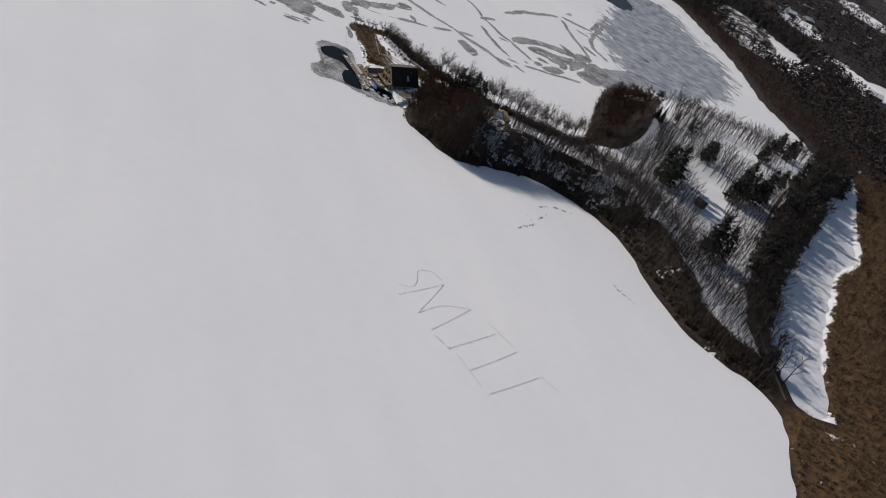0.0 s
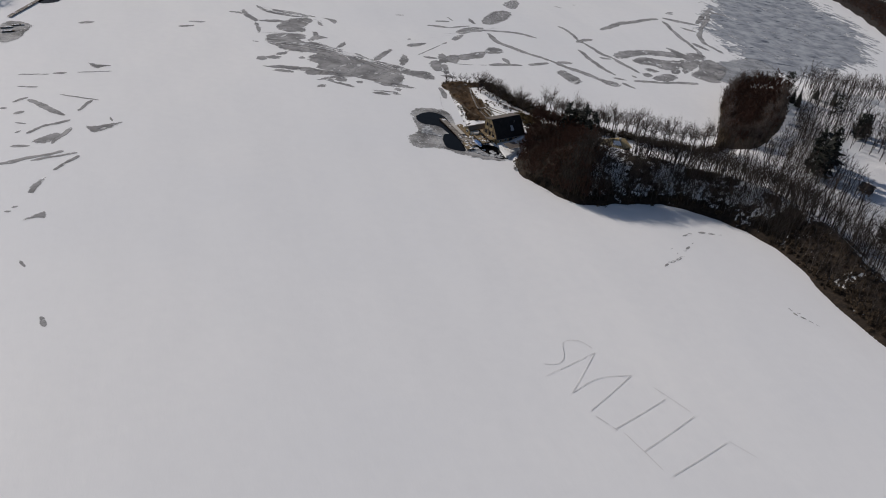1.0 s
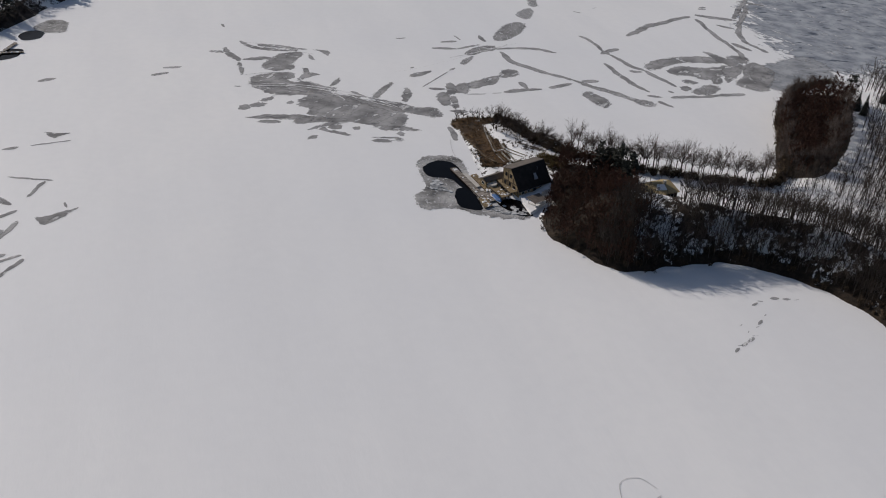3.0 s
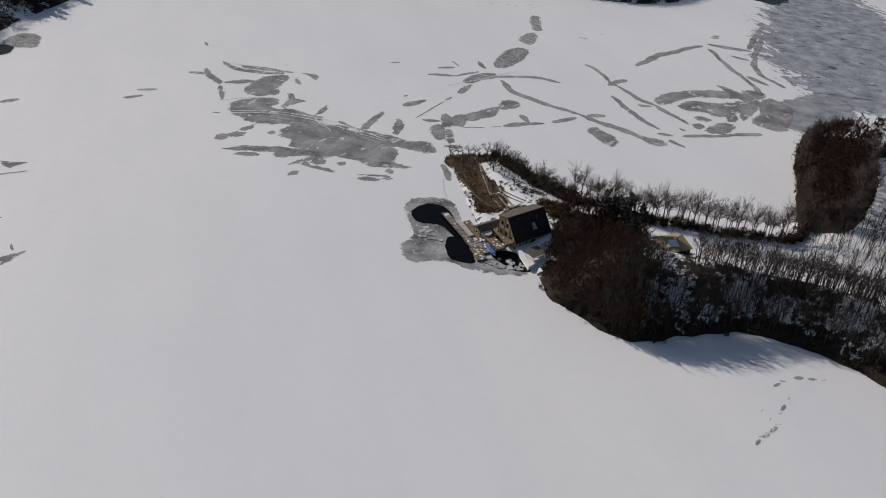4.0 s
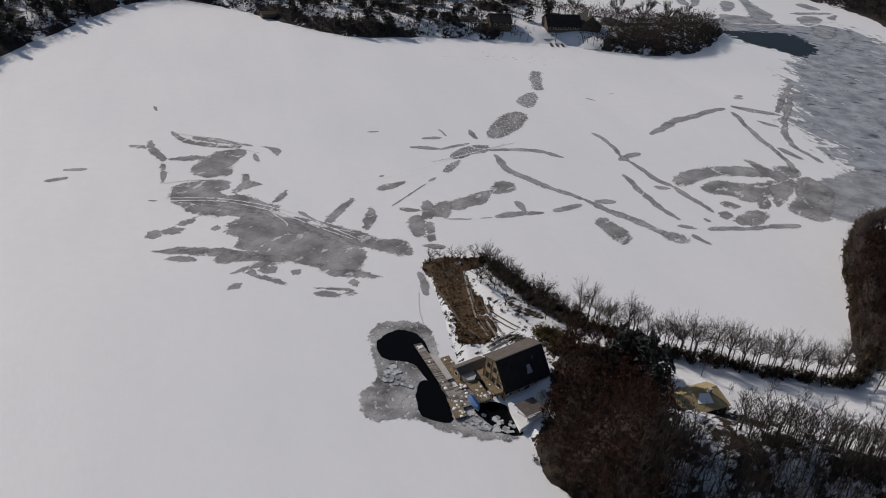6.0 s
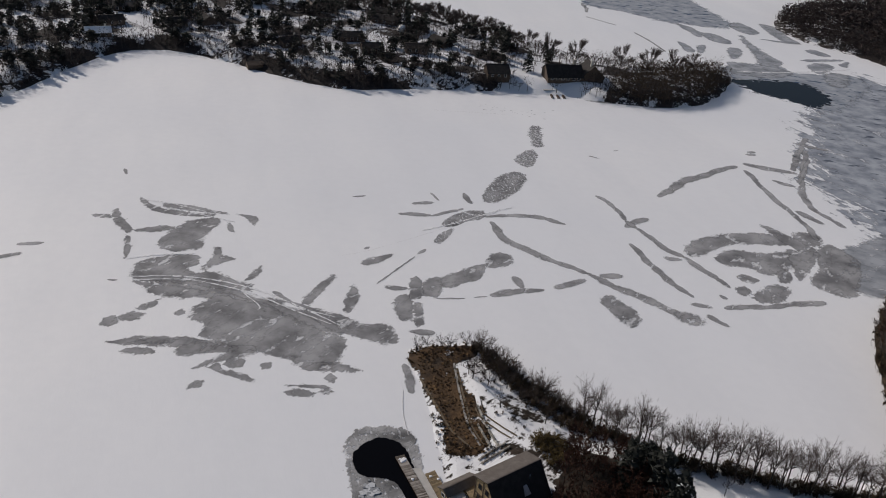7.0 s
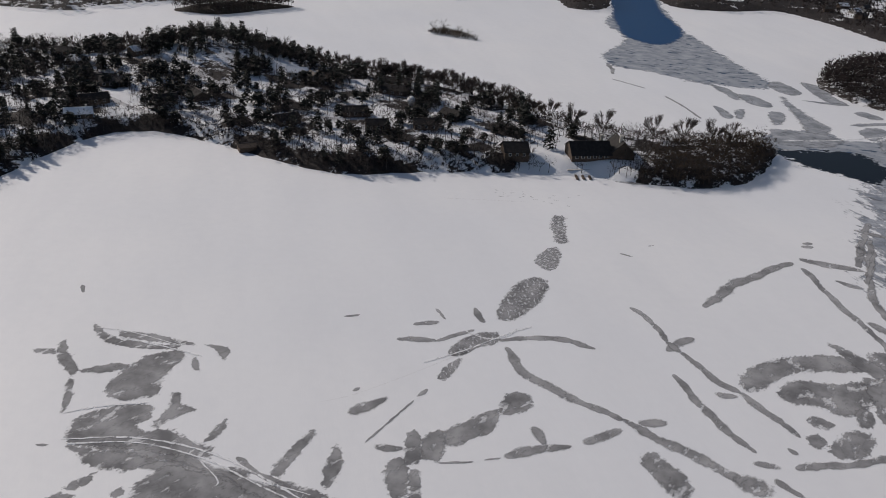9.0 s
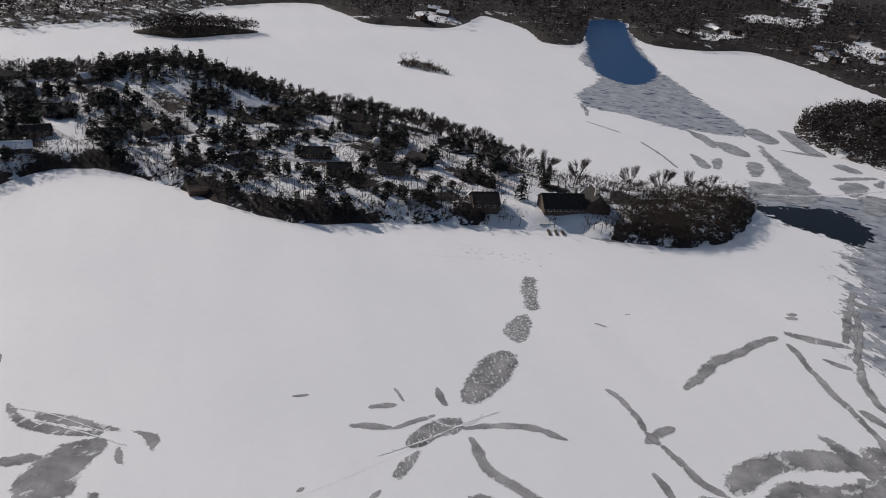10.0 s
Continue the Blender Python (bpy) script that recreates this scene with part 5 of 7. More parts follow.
LAWNS = [ring_points(p, 5) for p in (
    ((92, 435), (104, 439), (115, 422), (112, 390), (104, 365), (99, 357), (97, 374), (104, 395), (97, 400), (91, 412)),
    ((110, 511), (127, 517), (142, 507), (145, 479), (133, 472), (120, 480), (111, 494)),
    ((152, 504), (181, 530), (169, 495), (155, 484)),
    ((75, 501), (87, 512), (87, 495), (77, 471)))]
off_lawn = lambda x, y: on_main(1.5)(x, y) & (np.max([distance(c, x, y) for c in LAWNS], axis=0) < -0.5)
grove("woods", BARE_PARK, scatter(15, park, 2.9, off_lawn), main_height, DARK_MATS, "scattered leafless trees on snowy ground", "woods", 16, (0.7, 1.05))
grove("woods", BARE_FAR, scatter(17, ring_points([(88, 535), (128, 540), (165, 548), (198, 566), (192, 556), (160, 538), (128, 530), (95, 524)], 4), 3.6, on_main(1)), main_height, TREE_MATS, "leafless tree row on the cove's bank", "woods", 18, (0.7, 1.1))
grove("woods", BARE_LITTLE + OAK_FAR[:1], scatter(19, POND_WOODS, 3.2, on_main(1)), main_height, [DARK_TWIG, DARK_TWIG, DARK_TWIG], "dense dark woods beside the frozen pond", "woods", 20, (0.8, 1.25))
grove("woods", OAK_FAR + BARE_FAR[:1], scatter(21, POND_BANK, 7.5, on_main(2)), main_height, OAK_MATS, "brown oak scrub above the pond", "woods", 22, (0.4, 0.75))

cove_brush = np.vstack([along(60 + k, [(-69, 429.5), (-55, 419), (-42, 411), (-28, 404), (-12, 401), (10, 402), (30, 404), (41, 409), (45, 430), (46, 450), (47, 480), (56, 512), (73, 533)], 1.5, 1.0) for k in range(3)])
grove("brush", [[b] for b in BUSHES], cove_brush, main_height, [BRUSH], "dark brush at the foot of the cove's trees", "brush", 61, (0.9, 1.5))
shore_brush = np.vstack([along(63 + k, [(-34, 346), (-22, 338), (-12, 333.5), (-4, 334), (7, 342), (20, 348.5), (30, 350), (42, 347), (55, 341), (67, 331), (81, 306), (93, 288), (107, 278), (121, 271)], 2.2, 1.3) for k in range(1)])
grove("brush", [[b] for b in BUSHES], shore_brush, main_height, [BRUSH], "brown brush along the lakeshore", "brush", 64, (0.5, 1.0))
south_brush = scatter(65, ring_points([(60, 336), (80, 307), (92, 289), (107, 279), (124, 269), (122, 285), (106, 294), (94, 308), (82, 328), (70, 342)], 4), 1.7, on_main(0.8))
grove("brush", [[b] for b in BUSHES], south_brush, main_height, [BRUSH], "brown scrub on the lake bank", "brush", 66, (0.6, 1.1))
grove("evergreens", BROAD, scatter(119, POND_WOODS, 6.0, on_main(7)), main_height, [NEEDLE], "dark evergreens in the woods beside the pond", "woods", 120, (0.65, 1.0))
bank_brush = scatter(67, POND_BANK, 2.1, on_main(0.8))
grove("brush", [[b] for b in BUSHES_FAR], bank_brush, main_height, [GRASS], "tan grass and scrub above the pond", "brush", 68, (0.5, 1.0))
slope_brush = np.vstack([along(170 + k, [(-66, 426), (-59, 419), (-50, 411), (-42, 406.5), (-33, 403)], 0.9, 1.1) for k in range(3)])
grove("brush", [[b] for b in BUSHES], slope_brush, main_height, [BRUSH], "dark brush on the cove's slope", "brush", 173, (0.5, 1.0))
point_brush = np.vstack([along(70, [(-86, 421.5), (-82, 425.5), (-76, 428), (-69, 430)], 0.8, 0.7), along(71, [(-66, 384), (-60, 386), (-54, 388)], 1.0, 1.2), along(174, [(-67.5, 386), (-69, 392), (-72, 398)], 0.8, 1.0), scatter(175, ring_points([(-71, 424), (-66, 425), (-58, 412), (-60, 408), (-67, 412)], 2), 2.8), scatter(176, ring_points([(-59, 404), (-54, 404), (-49, 400), (-51, 398), (-58, 401)], 2), 1.5), scatter(180, BARE_POINT, 5.0), scatter(177, ring_points([(-60, 412), (-48, 408), (-40, 402), (-50, 397), (-60, 405)], 2), 7.0)])
lawn_tufts = scatter(186, BARE_POINT, 0.85, lambda x, y: waves(x, y, 9, 24) > -0.5)
grove("dead_grass", [[b] for b in TUFTS], lawn_tufts, main_height, [LAWN_GRASS], "matted tan and brown grass on the bare point", "grass", 187, (0.4, 0.9))
grove("brush", [[b] for b in BUSHES], point_brush, main_height, [BRUSH], "low dead brush on the bare point", "brush", 72, (0.2, 0.6))
mound_brush = scatter(178, ring_points([(-47, 392.5), (-45.4, 397), (-41.5, 398.4), (-37.4, 396.2), (-34.5, 392), (-36, 387.5), (-41, 385.5), (-43.8, 389)], 2), 0.85)
grove("brush", [[b] for b in BUSHES], mound_brush, main_height, [HEDGE], "rounded olive-brown hedge behind the house", "hedge", 179, (0.5, 0.8))
grove("woods", BARE_LITTLE, scatter(184, ring_points([(42, 402), (60, 399), (82, 400), (86, 430), (82, 470), (77, 450), (68, 430), (56, 414), (46, 414)], 4), 2.6, on_main(1.5)), main_height, TREE_MATS, "leafless trees beside the brown oaks", "woods", 185, (0.55, 0.9))
south_land = scatter(73, np.array([(127, 200), (127, 250), (132, 262), (150, 262), (190, 262), (230, 290), (230, 200)], float), 2.3, on_main(0.8))
grove("brush", [[b] for b in BUSHES_FAR], south_land, main_height, [GRASS], "tan scrub on the lakeshore", "brush", 74, (0.5, 1.0))
bank_trees = np.array([(-66, 427), (-61.6, 423), (-57.8, 420), (-47.4, 414.5), (-60, 418), (-57, 414), (-48, 409)], float)
tree_things("bare_tree", ROUND_SMALL, bank_trees, main_height, TREE_MATS, "spreading leafless tree near the cape's tip", "trees at the cape's tip", 75, (0.9, 1.4))
yard_trees = np.array([(6, 385), (12, 381), (16, 388), (24, 386), (32, 390), (-1, 391), (40, 392), (48, 388), (56, 392), (62, 398)], float)
tree_things("bare_tree", BARE, yard_trees, main_height, TREE_MATS, "small spreading leafless tree on open snow", "trees on the open snow", 76, (0.35, 0.65))

# ---- woods farther off ----
east_zone = np.array([(199, 570), (192, 605), (169, 655), (149, 747), (107, 860), (47, 918), (39, 942), (46, 985), (75, 1035), (115, 1060), (180, 1060), (260, 900), (300, 700), (290, 560), (230, 560)], float)
grove("woods", ROUND_FAR, scatter(23, east_zone, 5.2, lambda x, y: (distance(MAINLAND, x, y) > 3) & (distance(MAINLAND, x, y) < 30)), main_height, DARK_MATS, "leafless brown woods along the far shore", "woods", 24, (0.5, 0.8))
grove("woods", SPECK_FAR, scatter(123, east_zone, 3.0, lambda x, y: (y < 850) & (distance(MAINLAND, x, y) > 1.0) & (distance(MAINLAND, x, y) < 24)), main_height, [BARK, BROWN_TWIG], "dense leafless thicket on the far bank", "woods", 124, (0.35, 0.7))
grove("woods", SPECK_FAR, scatter(223, east_zone, 3.0, lambda x, y: (y >= 850) & (distance(MAINLAND, x, y) > 1.0) & (distance(MAINLAND, x, y) < 24)), main_height, DARK_MATS, "dense leafless thicket on the far bank", "woods", 224, (0.5, 0.9))
grove("woods", SPECK_FAR, scatter(25, east_zone, 4.4, lambda x, y: (distance(MAINLAND, x, y) > 28) & (open_ground(x, y) < 2)), main_height, DARK_MATS, "leafless woods on snowy ground", "woods", 26, (0.7, 1.15))
grove("evergreens", FIR_FAR + PINE_FAR, scatter(27, east_zone, 8, lambda x, y: (distance(MAINLAND, x, y) > 34) & (open_ground(x, y) > -14) & (open_ground(x, y) < 9)), main_height, [NEEDLE], "dark evergreens on snowy ground", "woods", 28)
neck_open = clear_of((-88, 700, 15), (-76, 708, 9), (-122, 683, 8), (-268, 757, 10), (-336, 636, 7), (-245, 643, 5), (-322, 745, 12), (-280, 703, 6), (-108, 690, 9), (-181, 757, 6), (-195, 733, 4), (-210, 753, 5), (-240, 675, 4), (-195, 686, 4), (-165, 722, 4), (-300, 690, 4), (-422, 735, 7), (-400, 755, 7), (-359, 693, 6), (-344, 660, 6), (-312, 676, 6), (-216, 772, 6), (-214, 703, 6), (-173, 699, 6), (-100, 707, 8), (-255, 715, 7), (-104, 687, 10), (-84, 690, 9))
neck_front = lambda a, b: (lambda x, y: (distance(FAR_NECK, x, y) > a) & (distance(FAR_NECK, x, y) < b) & (x > -520) & neck_open(x, y))
neck_zone = np.array([(-520, 300), (0, 560), (12, 790), (-520, 870)], float)
drive = [(-110, 712), (-150, 738), (-190, 768), (-230, 752), (-270, 706), (-300, 715), (-340, 735), (-400, 740)]
lane = [(-130, 700), (-175, 710), (-225, 690), (-270, 672), (-310, 660), (-350, 672)]
off_road = lambda x, y: (band(drive, x, y) > 4) & (band(lane, x, y) > 4)
grove("woods", SPECK_NEAR, scatter(129, neck_zone, 3.7, lambda x, y: neck_front(1.5, 300)(x, y) & off_road(x, y) & (waves(x * 0.5, y, 30, 13) > -0.4)), neck_height, DARK_MATS, "thin leafless trees among houses on a snowy neck", "woods", 130, (0.45, 0.8))
grove("woods", ROUND_LOW, scatter(29, neck_zone, 5.0, neck_front(1.5, 20)), neck_height, TREE_MATS, "leafless trees along the lakeshore", "woods", 30, (0.55, 0.9))
grove("woods", ROUND_FAR, scatter(31, neck_zone, 8.2, lambda x, y: neck_front(18, 300)(x, y) & off_road(x, y) & (waves(x * 0.5, y, 30, 13) > -0.3 + 0.6 * (x > -115))), neck_height, [BARK, PALE_TWIG], "leafless trees among houses on a snowy neck", "woods", 32, (0.5, 0.85))
grove("evergreens", BROAD, scatter(33, neck_zone, 5.2, lambda x, y: neck_front(6, 300)(x, y) & off_road(x, y) & (waves(x, y, 46, 33) + 0.6 * waves(x * 0.6, y, 19, 35) > 0.16 + 0.12 * (x > -255)) & (x < -100)), neck_height, [NEEDLE], "dark evergreens among houses on a snowy neck", "woods", 34, (0.42, 0.85))
oak_point = ring_points([(-62, 690), (-45, 688), (-28, 694), (-12, 711), (-3, 742), (-4, 764), (-30, 752), (-52, 728)], 4)
grove("oak_thicket", ROUND_LOW, scatter(35, oak_point, 2.6, lambda x, y: distance(FAR_NECK, x, y) > 1), neck_height, [THICKET_TWIG, THICKET_TWIG], "thicket of oaks holding dead brown leaves", "woods", 36, (0.5, 0.78))
grove("woods", SPECK_FAR, scatter(37, ISLAND_WOODED, 2.8, lambda x, y: distance(ISLAND_WOODED, x, y) > 0.8), island_height(ISLAND_WOODED, 2), DARK_MATS, "leafless woods covering an island", "woods", 38, (0.55, 0.95))
grove("woods", ROUND_FAR, scatter(137, ISLAND_WOODED, 6.5, lambda x, y: (distance(ISLAND_WOODED, x, y) > 6) & (waves(x, y, 50, 5) > -0.5)), island_height(ISLAND_WOODED, 2), TREE_MATS, "taller leafless trees on an island", "woods", 138, (0.7, 1.0))
grove("woods", ROUND_FAR, scatter(39, ISLAND_SMALL, 6, lambda x, y: distance(ISLAND_SMALL, x, y) > 2), island_height(ISLAND_SMALL, 0.4), TREE_MATS, "leafless trees on an islet", "woods", 40, (0.5, 0.7))
grove("brush", [[b] for b in BUSHES_FAR], scatter(139, ISLAND_SMALL, 1.8, lambda x, y: distance(ISLAND_SMALL, x, y) > 1), island_height(ISLAND_SMALL, 0.4), [BRUSH], "dark brush covering an islet", "brush", 140, (0.8, 1.5))
north_zone = np.array([(-900, 840), (-545, 850), (-490, 960), (-480, 1060), (-380, 1090), (-330, 1080), (-200, 1070), (-140, 1080), (0, 1150), (140, 1060), (300, 900), (420, 900), (420, 1650), (-900, 1650)], float)
grove("woods", SPECK_FAR, scatter(41, north_zone, 7.6, lambda x, y: (distance(MAINLAND, x, y) > 2) & (open_ground(x, y) < 0)), main_height, DARK_MATS, "leafless woods on the northern shore", "woods", 42, (0.5, 1.3))

neck_brush = scatter(43, neck_zone, 2.8, lambda x, y: (distance(FAR_NECK, x, y) > 0.8) & (distance(FAR_NECK, x, y) < 12) & (y < 760) & ((x < -118) | (x > -64)))
grove("brush", [[b] for b in BUSHES_FAR], neck_brush, neck_height, [DARK_TWIG], "dark brush along the neck's shore", "brush", 44, (0.7, 1.3))

hill = ring_points([(-385, 770), (-365, 750), (-330, 768), (-290, 772), (-290, 800), (-310, 820), (-350, 830), (-385, 820)], 6)
grove("woods", ROUND_FAR, scatter(45, hill, 6.0), neck_height, TREE_MATS, "dense leafless woods on the neck's hill", "woods", 46, (0.6, 0.9))
grove("evergreens", BROAD, scatter(47, hill, 6.4), neck_height, [NEEDLE], "evergreens on the neck's hill", "woods", 48, (0.5, 0.85))
lone = np.array([(-104, 748), (-86, 743), (-60, 745), (-44, 755), (-118, 754), (-30, 760), (-20, 766)], float)
LONE = [round_tree(150 + i, h, q, 22, 8, 14, 0.05, 0.5, 0.22, 0.55) for i, (h, q) in enumerate(((13, 0.46), (11.5, 0.52), (12.5, 0.48)))]
tree_things("bare_tree", LONE, lone, neck_height, [BARK, PALE_TWIG, PALE_TWIG], "tall spreading leafless tree at the neck's shore", "tall trees on the neck's shore", 49, (0.95, 1.15))
row = np.vstack([along(78, [(-128, 762), (-150, 776), (-170, 785), (-200, 793), (-240, 796)], 4.2, 1.3), along(81, [(-246, 800), (-290, 812), (-335, 815), (-372, 808), (-400, 788), (-440, 768)], 6.5, 2.0), along(80, [(-165, 780), (-200, 788), (-230, 790)], 7, 1.6)])
tree_things("bare_tree", LONE, row, neck_height, [BARK, PALE_TWIG, PALE_TWIG], "tall leafless tree in a row on the crest", "tree row on the crest", 79, (0.72, 1.0))

# ---- building materials ----
SHINGLE = plain("dark asphalt shingles", (0.03, 0.028, 0.027), (0.075, 0.07, 0.066), 0.9, 0.9, 0.4)
# near-black: shade on slopes facing away from the sun is in this colour
ROOF_SHADED = plain("near-black shingles with shade in the colour", (0.01, 0.009, 0.009), (0.032, 0.028, 0.027), 0.6, 0.9, 0.2)
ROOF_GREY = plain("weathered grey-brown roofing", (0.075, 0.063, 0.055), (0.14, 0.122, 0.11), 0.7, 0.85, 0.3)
ROOF_TAN = plain("tan shingles", (0.24, 0.18, 0.09), (0.42, 0.33, 0.18), 0.8, 0.85, 0.4)
SIDING = plain("tan wooden siding", (0.2, 0.145, 0.075), (0.42, 0.32, 0.19), 0.5, 0.8, 0.3, (1, 1, 6))
SIDING_PALE = plain("pale painted siding", (0.3, 0.29, 0.27), (0.45, 0.43, 0.4), 0.6, 0.7, 0.2, (1, 1, 6))
SIDING_DARK = plain("dark brown siding", (0.05, 0.035, 0.026), (0.11, 0.08, 0.06), 0.6, 0.8, 0.3, (1, 1, 6))
CONCRETE = plain("weathered concrete", (0.32, 0.31, 0.29), (0.52, 0.5, 0.47), 0.5, 0.85, 0.3)
PLANK = plain("weathered tan deck boards", (0.11, 0.08, 0.046), (0.27, 0.205, 0.12), 1.1, 0.8, 0.3, by_object=0.35)
PLANK_GREY = plain("grey dock boards with frost", (0.075, 0.06, 0.048), (0.33, 0.3, 0.27), 0.9, 0.85, 0.3, by_object=0.4)
STONE = plain("pale fieldstone", (0.2, 0.19, 0.17), (0.42, 0.4, 0.36), 1.5, 0.85, 0.5, by_object=0.5)
TARP = plain("blue tarpaulin", (0.01, 0.05, 0.16), (0.03, 0.12, 0.3), 0.7, 0.5, 0.3)
PAINT = plain("white paint", (0.66, 0.66, 0.65), (0.8, 0.8, 0.79), 0.8, 0.5, 0.1)
STEEL = plain("galvanised steel", (0.3, 0.3, 0.31), (0.5, 0.5, 0.5), 1.5, 0.4, 0.1, metal=0.8)
GLASS = plain("dark window glass", (0.01, 0.012, 0.015), (0.03, 0.035, 0.04), 0.5, 0.08, 0.0)
TRACK = plain("trodden grey snow", (0.4, 0.39, 0.39), (0.6, 0.59, 0.59), 1.2, 0.9, 0.3)
ICE_PLATE = plain("broken ice plate", (0.24, 0.25, 0.26), (0.52, 0.53, 0.54), 0.6, 0.4, 0.2, by_object=0.8)


def add_box(bm, x0, x1, y0, y1, z0, z1):
    v = [bm.verts.new(p) for p in ((x0, y0, z0), (x1, y0, z0), (x1, y1, z0), (x0, y1, z0), (x0, y0, z1), (x1, y0, z1), (x1, y1, z1), (x0, y1, z1))]
    for f in ((3, 2, 1, 0), (4, 5, 6, 7), (0, 1, 5, 4), (1, 2, 6, 5), (2, 3, 7, 6), (3, 0, 4, 7)):
        bm.faces.new([v[i] for i in f])


def box(name, mat, parent, x0, x1, y0, y1, z0, z1, label="", bevel=0.0):
    bm = bmesh.new()
    add_box(bm, x0, x1, y0, y1, z0, z1)
    if bevel:
        bmesh.ops.bevel(bm, geom=bm.edges[:], offset=bevel, segments=1, affect="EDGES")
    return part(name, bm, mat, parent, label)


def slab(name, mat, parent, corners, thick, label="", split=0, overlap=0.03):
    """A flat plate over four corners, with thickness; split lays it as that many lapped courses."""
    a, b, c, d = (Vector(p) for p in corners)
    n = (b - a).cross(d - a).normalized()
    bm = bmesh.new()
    k = max(split, 1)
    for i in range(k):
        p, q = i / k, (i + 1) / k
        low = [a.lerp(d, p), b.lerp(c, p), b.lerp(c, q), a.lerp(d, q)]
        lift = [n * (overlap if k > 1 else 0), n * (overlap if k > 1 else 0), Vector(), Vector()]
        t = [bm.verts.new(v + u + n * thick) for v, u in zip(low, lift)]
        s = [bm.verts.new(v) for v in low]
        bm.faces.new(t)
        bm.faces.new(s[::-1])
        for j in range(4):
            bm.faces.new((s[j], s[(j + 1) % 4], t[(j + 1) % 4], t[j]))
    return part(name, bm, mat, parent, label)


def walls(name, mat, parent, x0, x1, y0, y1, z0, ze_a, ze_b, yr, zr):
    """House walls with gables at both ends; the ridge runs along x at y = yr."""
    bm = bmesh.new()
    ends = []
    for x in (x0, x1):
        ends.append([bm.verts.new(p) for p in ((x, y0, z0), (x, y1, z0), (x, y1, ze_b), (x, yr, zr), (x, y0, ze_a))])
    bm.faces.new(ends[0])
    bm.faces.new(ends[1][::-1])
    for i in range(5):
        j = (i + 1) % 5
        bm.faces.new((ends[0][j], ends[0][i], ends[1][i], ends[1][j]))
    return part(name, bm, mat, parent)


def window(parent, x, y, z, w, h, along_x=True, mat=None, label="white window frame"):
    """A window set 3 cm proud of a wall: frame with a glass pane; out along -y or along x."""
    bm = bmesh.new()
    t, o = 0.09, 0.06
    if along_x:
        for a in ((x - w / 2 - t, x - w / 2, y - o, y + o, z, z + h), (x + w / 2, x + w / 2 + t, y - o, y + o, z, z + h), (x - w / 2 - t, x + w / 2 + t, y - o, y + o, z + h, z + h + t), (x - w / 2 - t, x + w / 2 + t, y - o, y + o, z - t, z)):
            add_box(bm, *a)
    else:
        for a in ((x - o, x + o, y - w / 2 - t, y - w / 2, z, z + h), (x - o, x + o, y + w / 2, y + w / 2 + t, z, z + h), (x - o, x + o, y - w / 2 - t, y + w / 2 + t, z + h, z + h + t), (x - o, x + o, y - w / 2 - t, y + w / 2 + t, z - t, z)):
            add_box(bm, *a)
    frame_ob = part("window", bm, mat or PAINT, parent, label)
    if along_x:
        box("pane", GLASS, frame_ob, x - w / 2, x + w / 2, y - 0.03, y + 0.03, z, z + h, "dark glass pane")
    else:
        box("pane", GLASS, frame_ob, x - 0.03, x + 0.03, y - w / 2, y + w / 2, z, z + h, "dark glass pane")


def gable_house(name, label, category, x, y, z, turn, length, ya, yb, ze_a, ze_b, zr, wall_mat, roof_a, roof_b, group="", chimney=None, windows=(), deep=3.0, courses=0, over=0.5):
    """A house at (x, y, z); ridge along its own x, slopes to y = ya (front, below 0) and y = yb. Heights from z."""
    root = tagged(new(name), label, category, group)
    root.matrix_basis = pose(x, y, z, 0, 0, turn)
    h = length / 2
    walls("wall", wall_mat, root, -h, h, ya, yb, -deep, ze_a, ze_b, 0, zr)
    sa, sb = (zr - ze_a) / -ya, (zr - ze_b) / yb
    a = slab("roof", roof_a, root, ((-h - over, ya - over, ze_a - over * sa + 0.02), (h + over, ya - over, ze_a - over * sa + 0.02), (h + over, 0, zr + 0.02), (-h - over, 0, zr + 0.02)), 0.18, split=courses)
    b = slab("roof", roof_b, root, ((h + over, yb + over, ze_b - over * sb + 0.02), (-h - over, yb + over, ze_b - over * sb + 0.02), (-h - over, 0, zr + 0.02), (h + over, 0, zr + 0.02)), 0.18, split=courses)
    box("ridge_cap", roof_b, root, -h - over, h + over, -0.18, 0.18, zr + 0.1, zr + 0.24)
    if chimney:
        cx, cy, cw, top = chimney
        c = box("chimney", STONE, root, cx - cw, cx + cw, cy - cw, cy + cw, ze_a, top, "stone chimney", 0.05)
        box("cap", CONCRETE, c, cx - cw - 0.1, cx + cw + 0.1, cy - cw - 0.1, cy + cw + 0.1, top, top + 0.15, "concrete cap")
    for wx, wz, ww, wh in windows:
        window(root, wx, ya - 0.03, wz, ww, wh)
    return root


def ground_z(x, y):
    return float(main_height(np.array([float(x)]), np.array([float(y)]))[0])


def neck_z(x, y):
    return float(neck_height(np.array([float(x)]), np.array([float(y)]))[0])


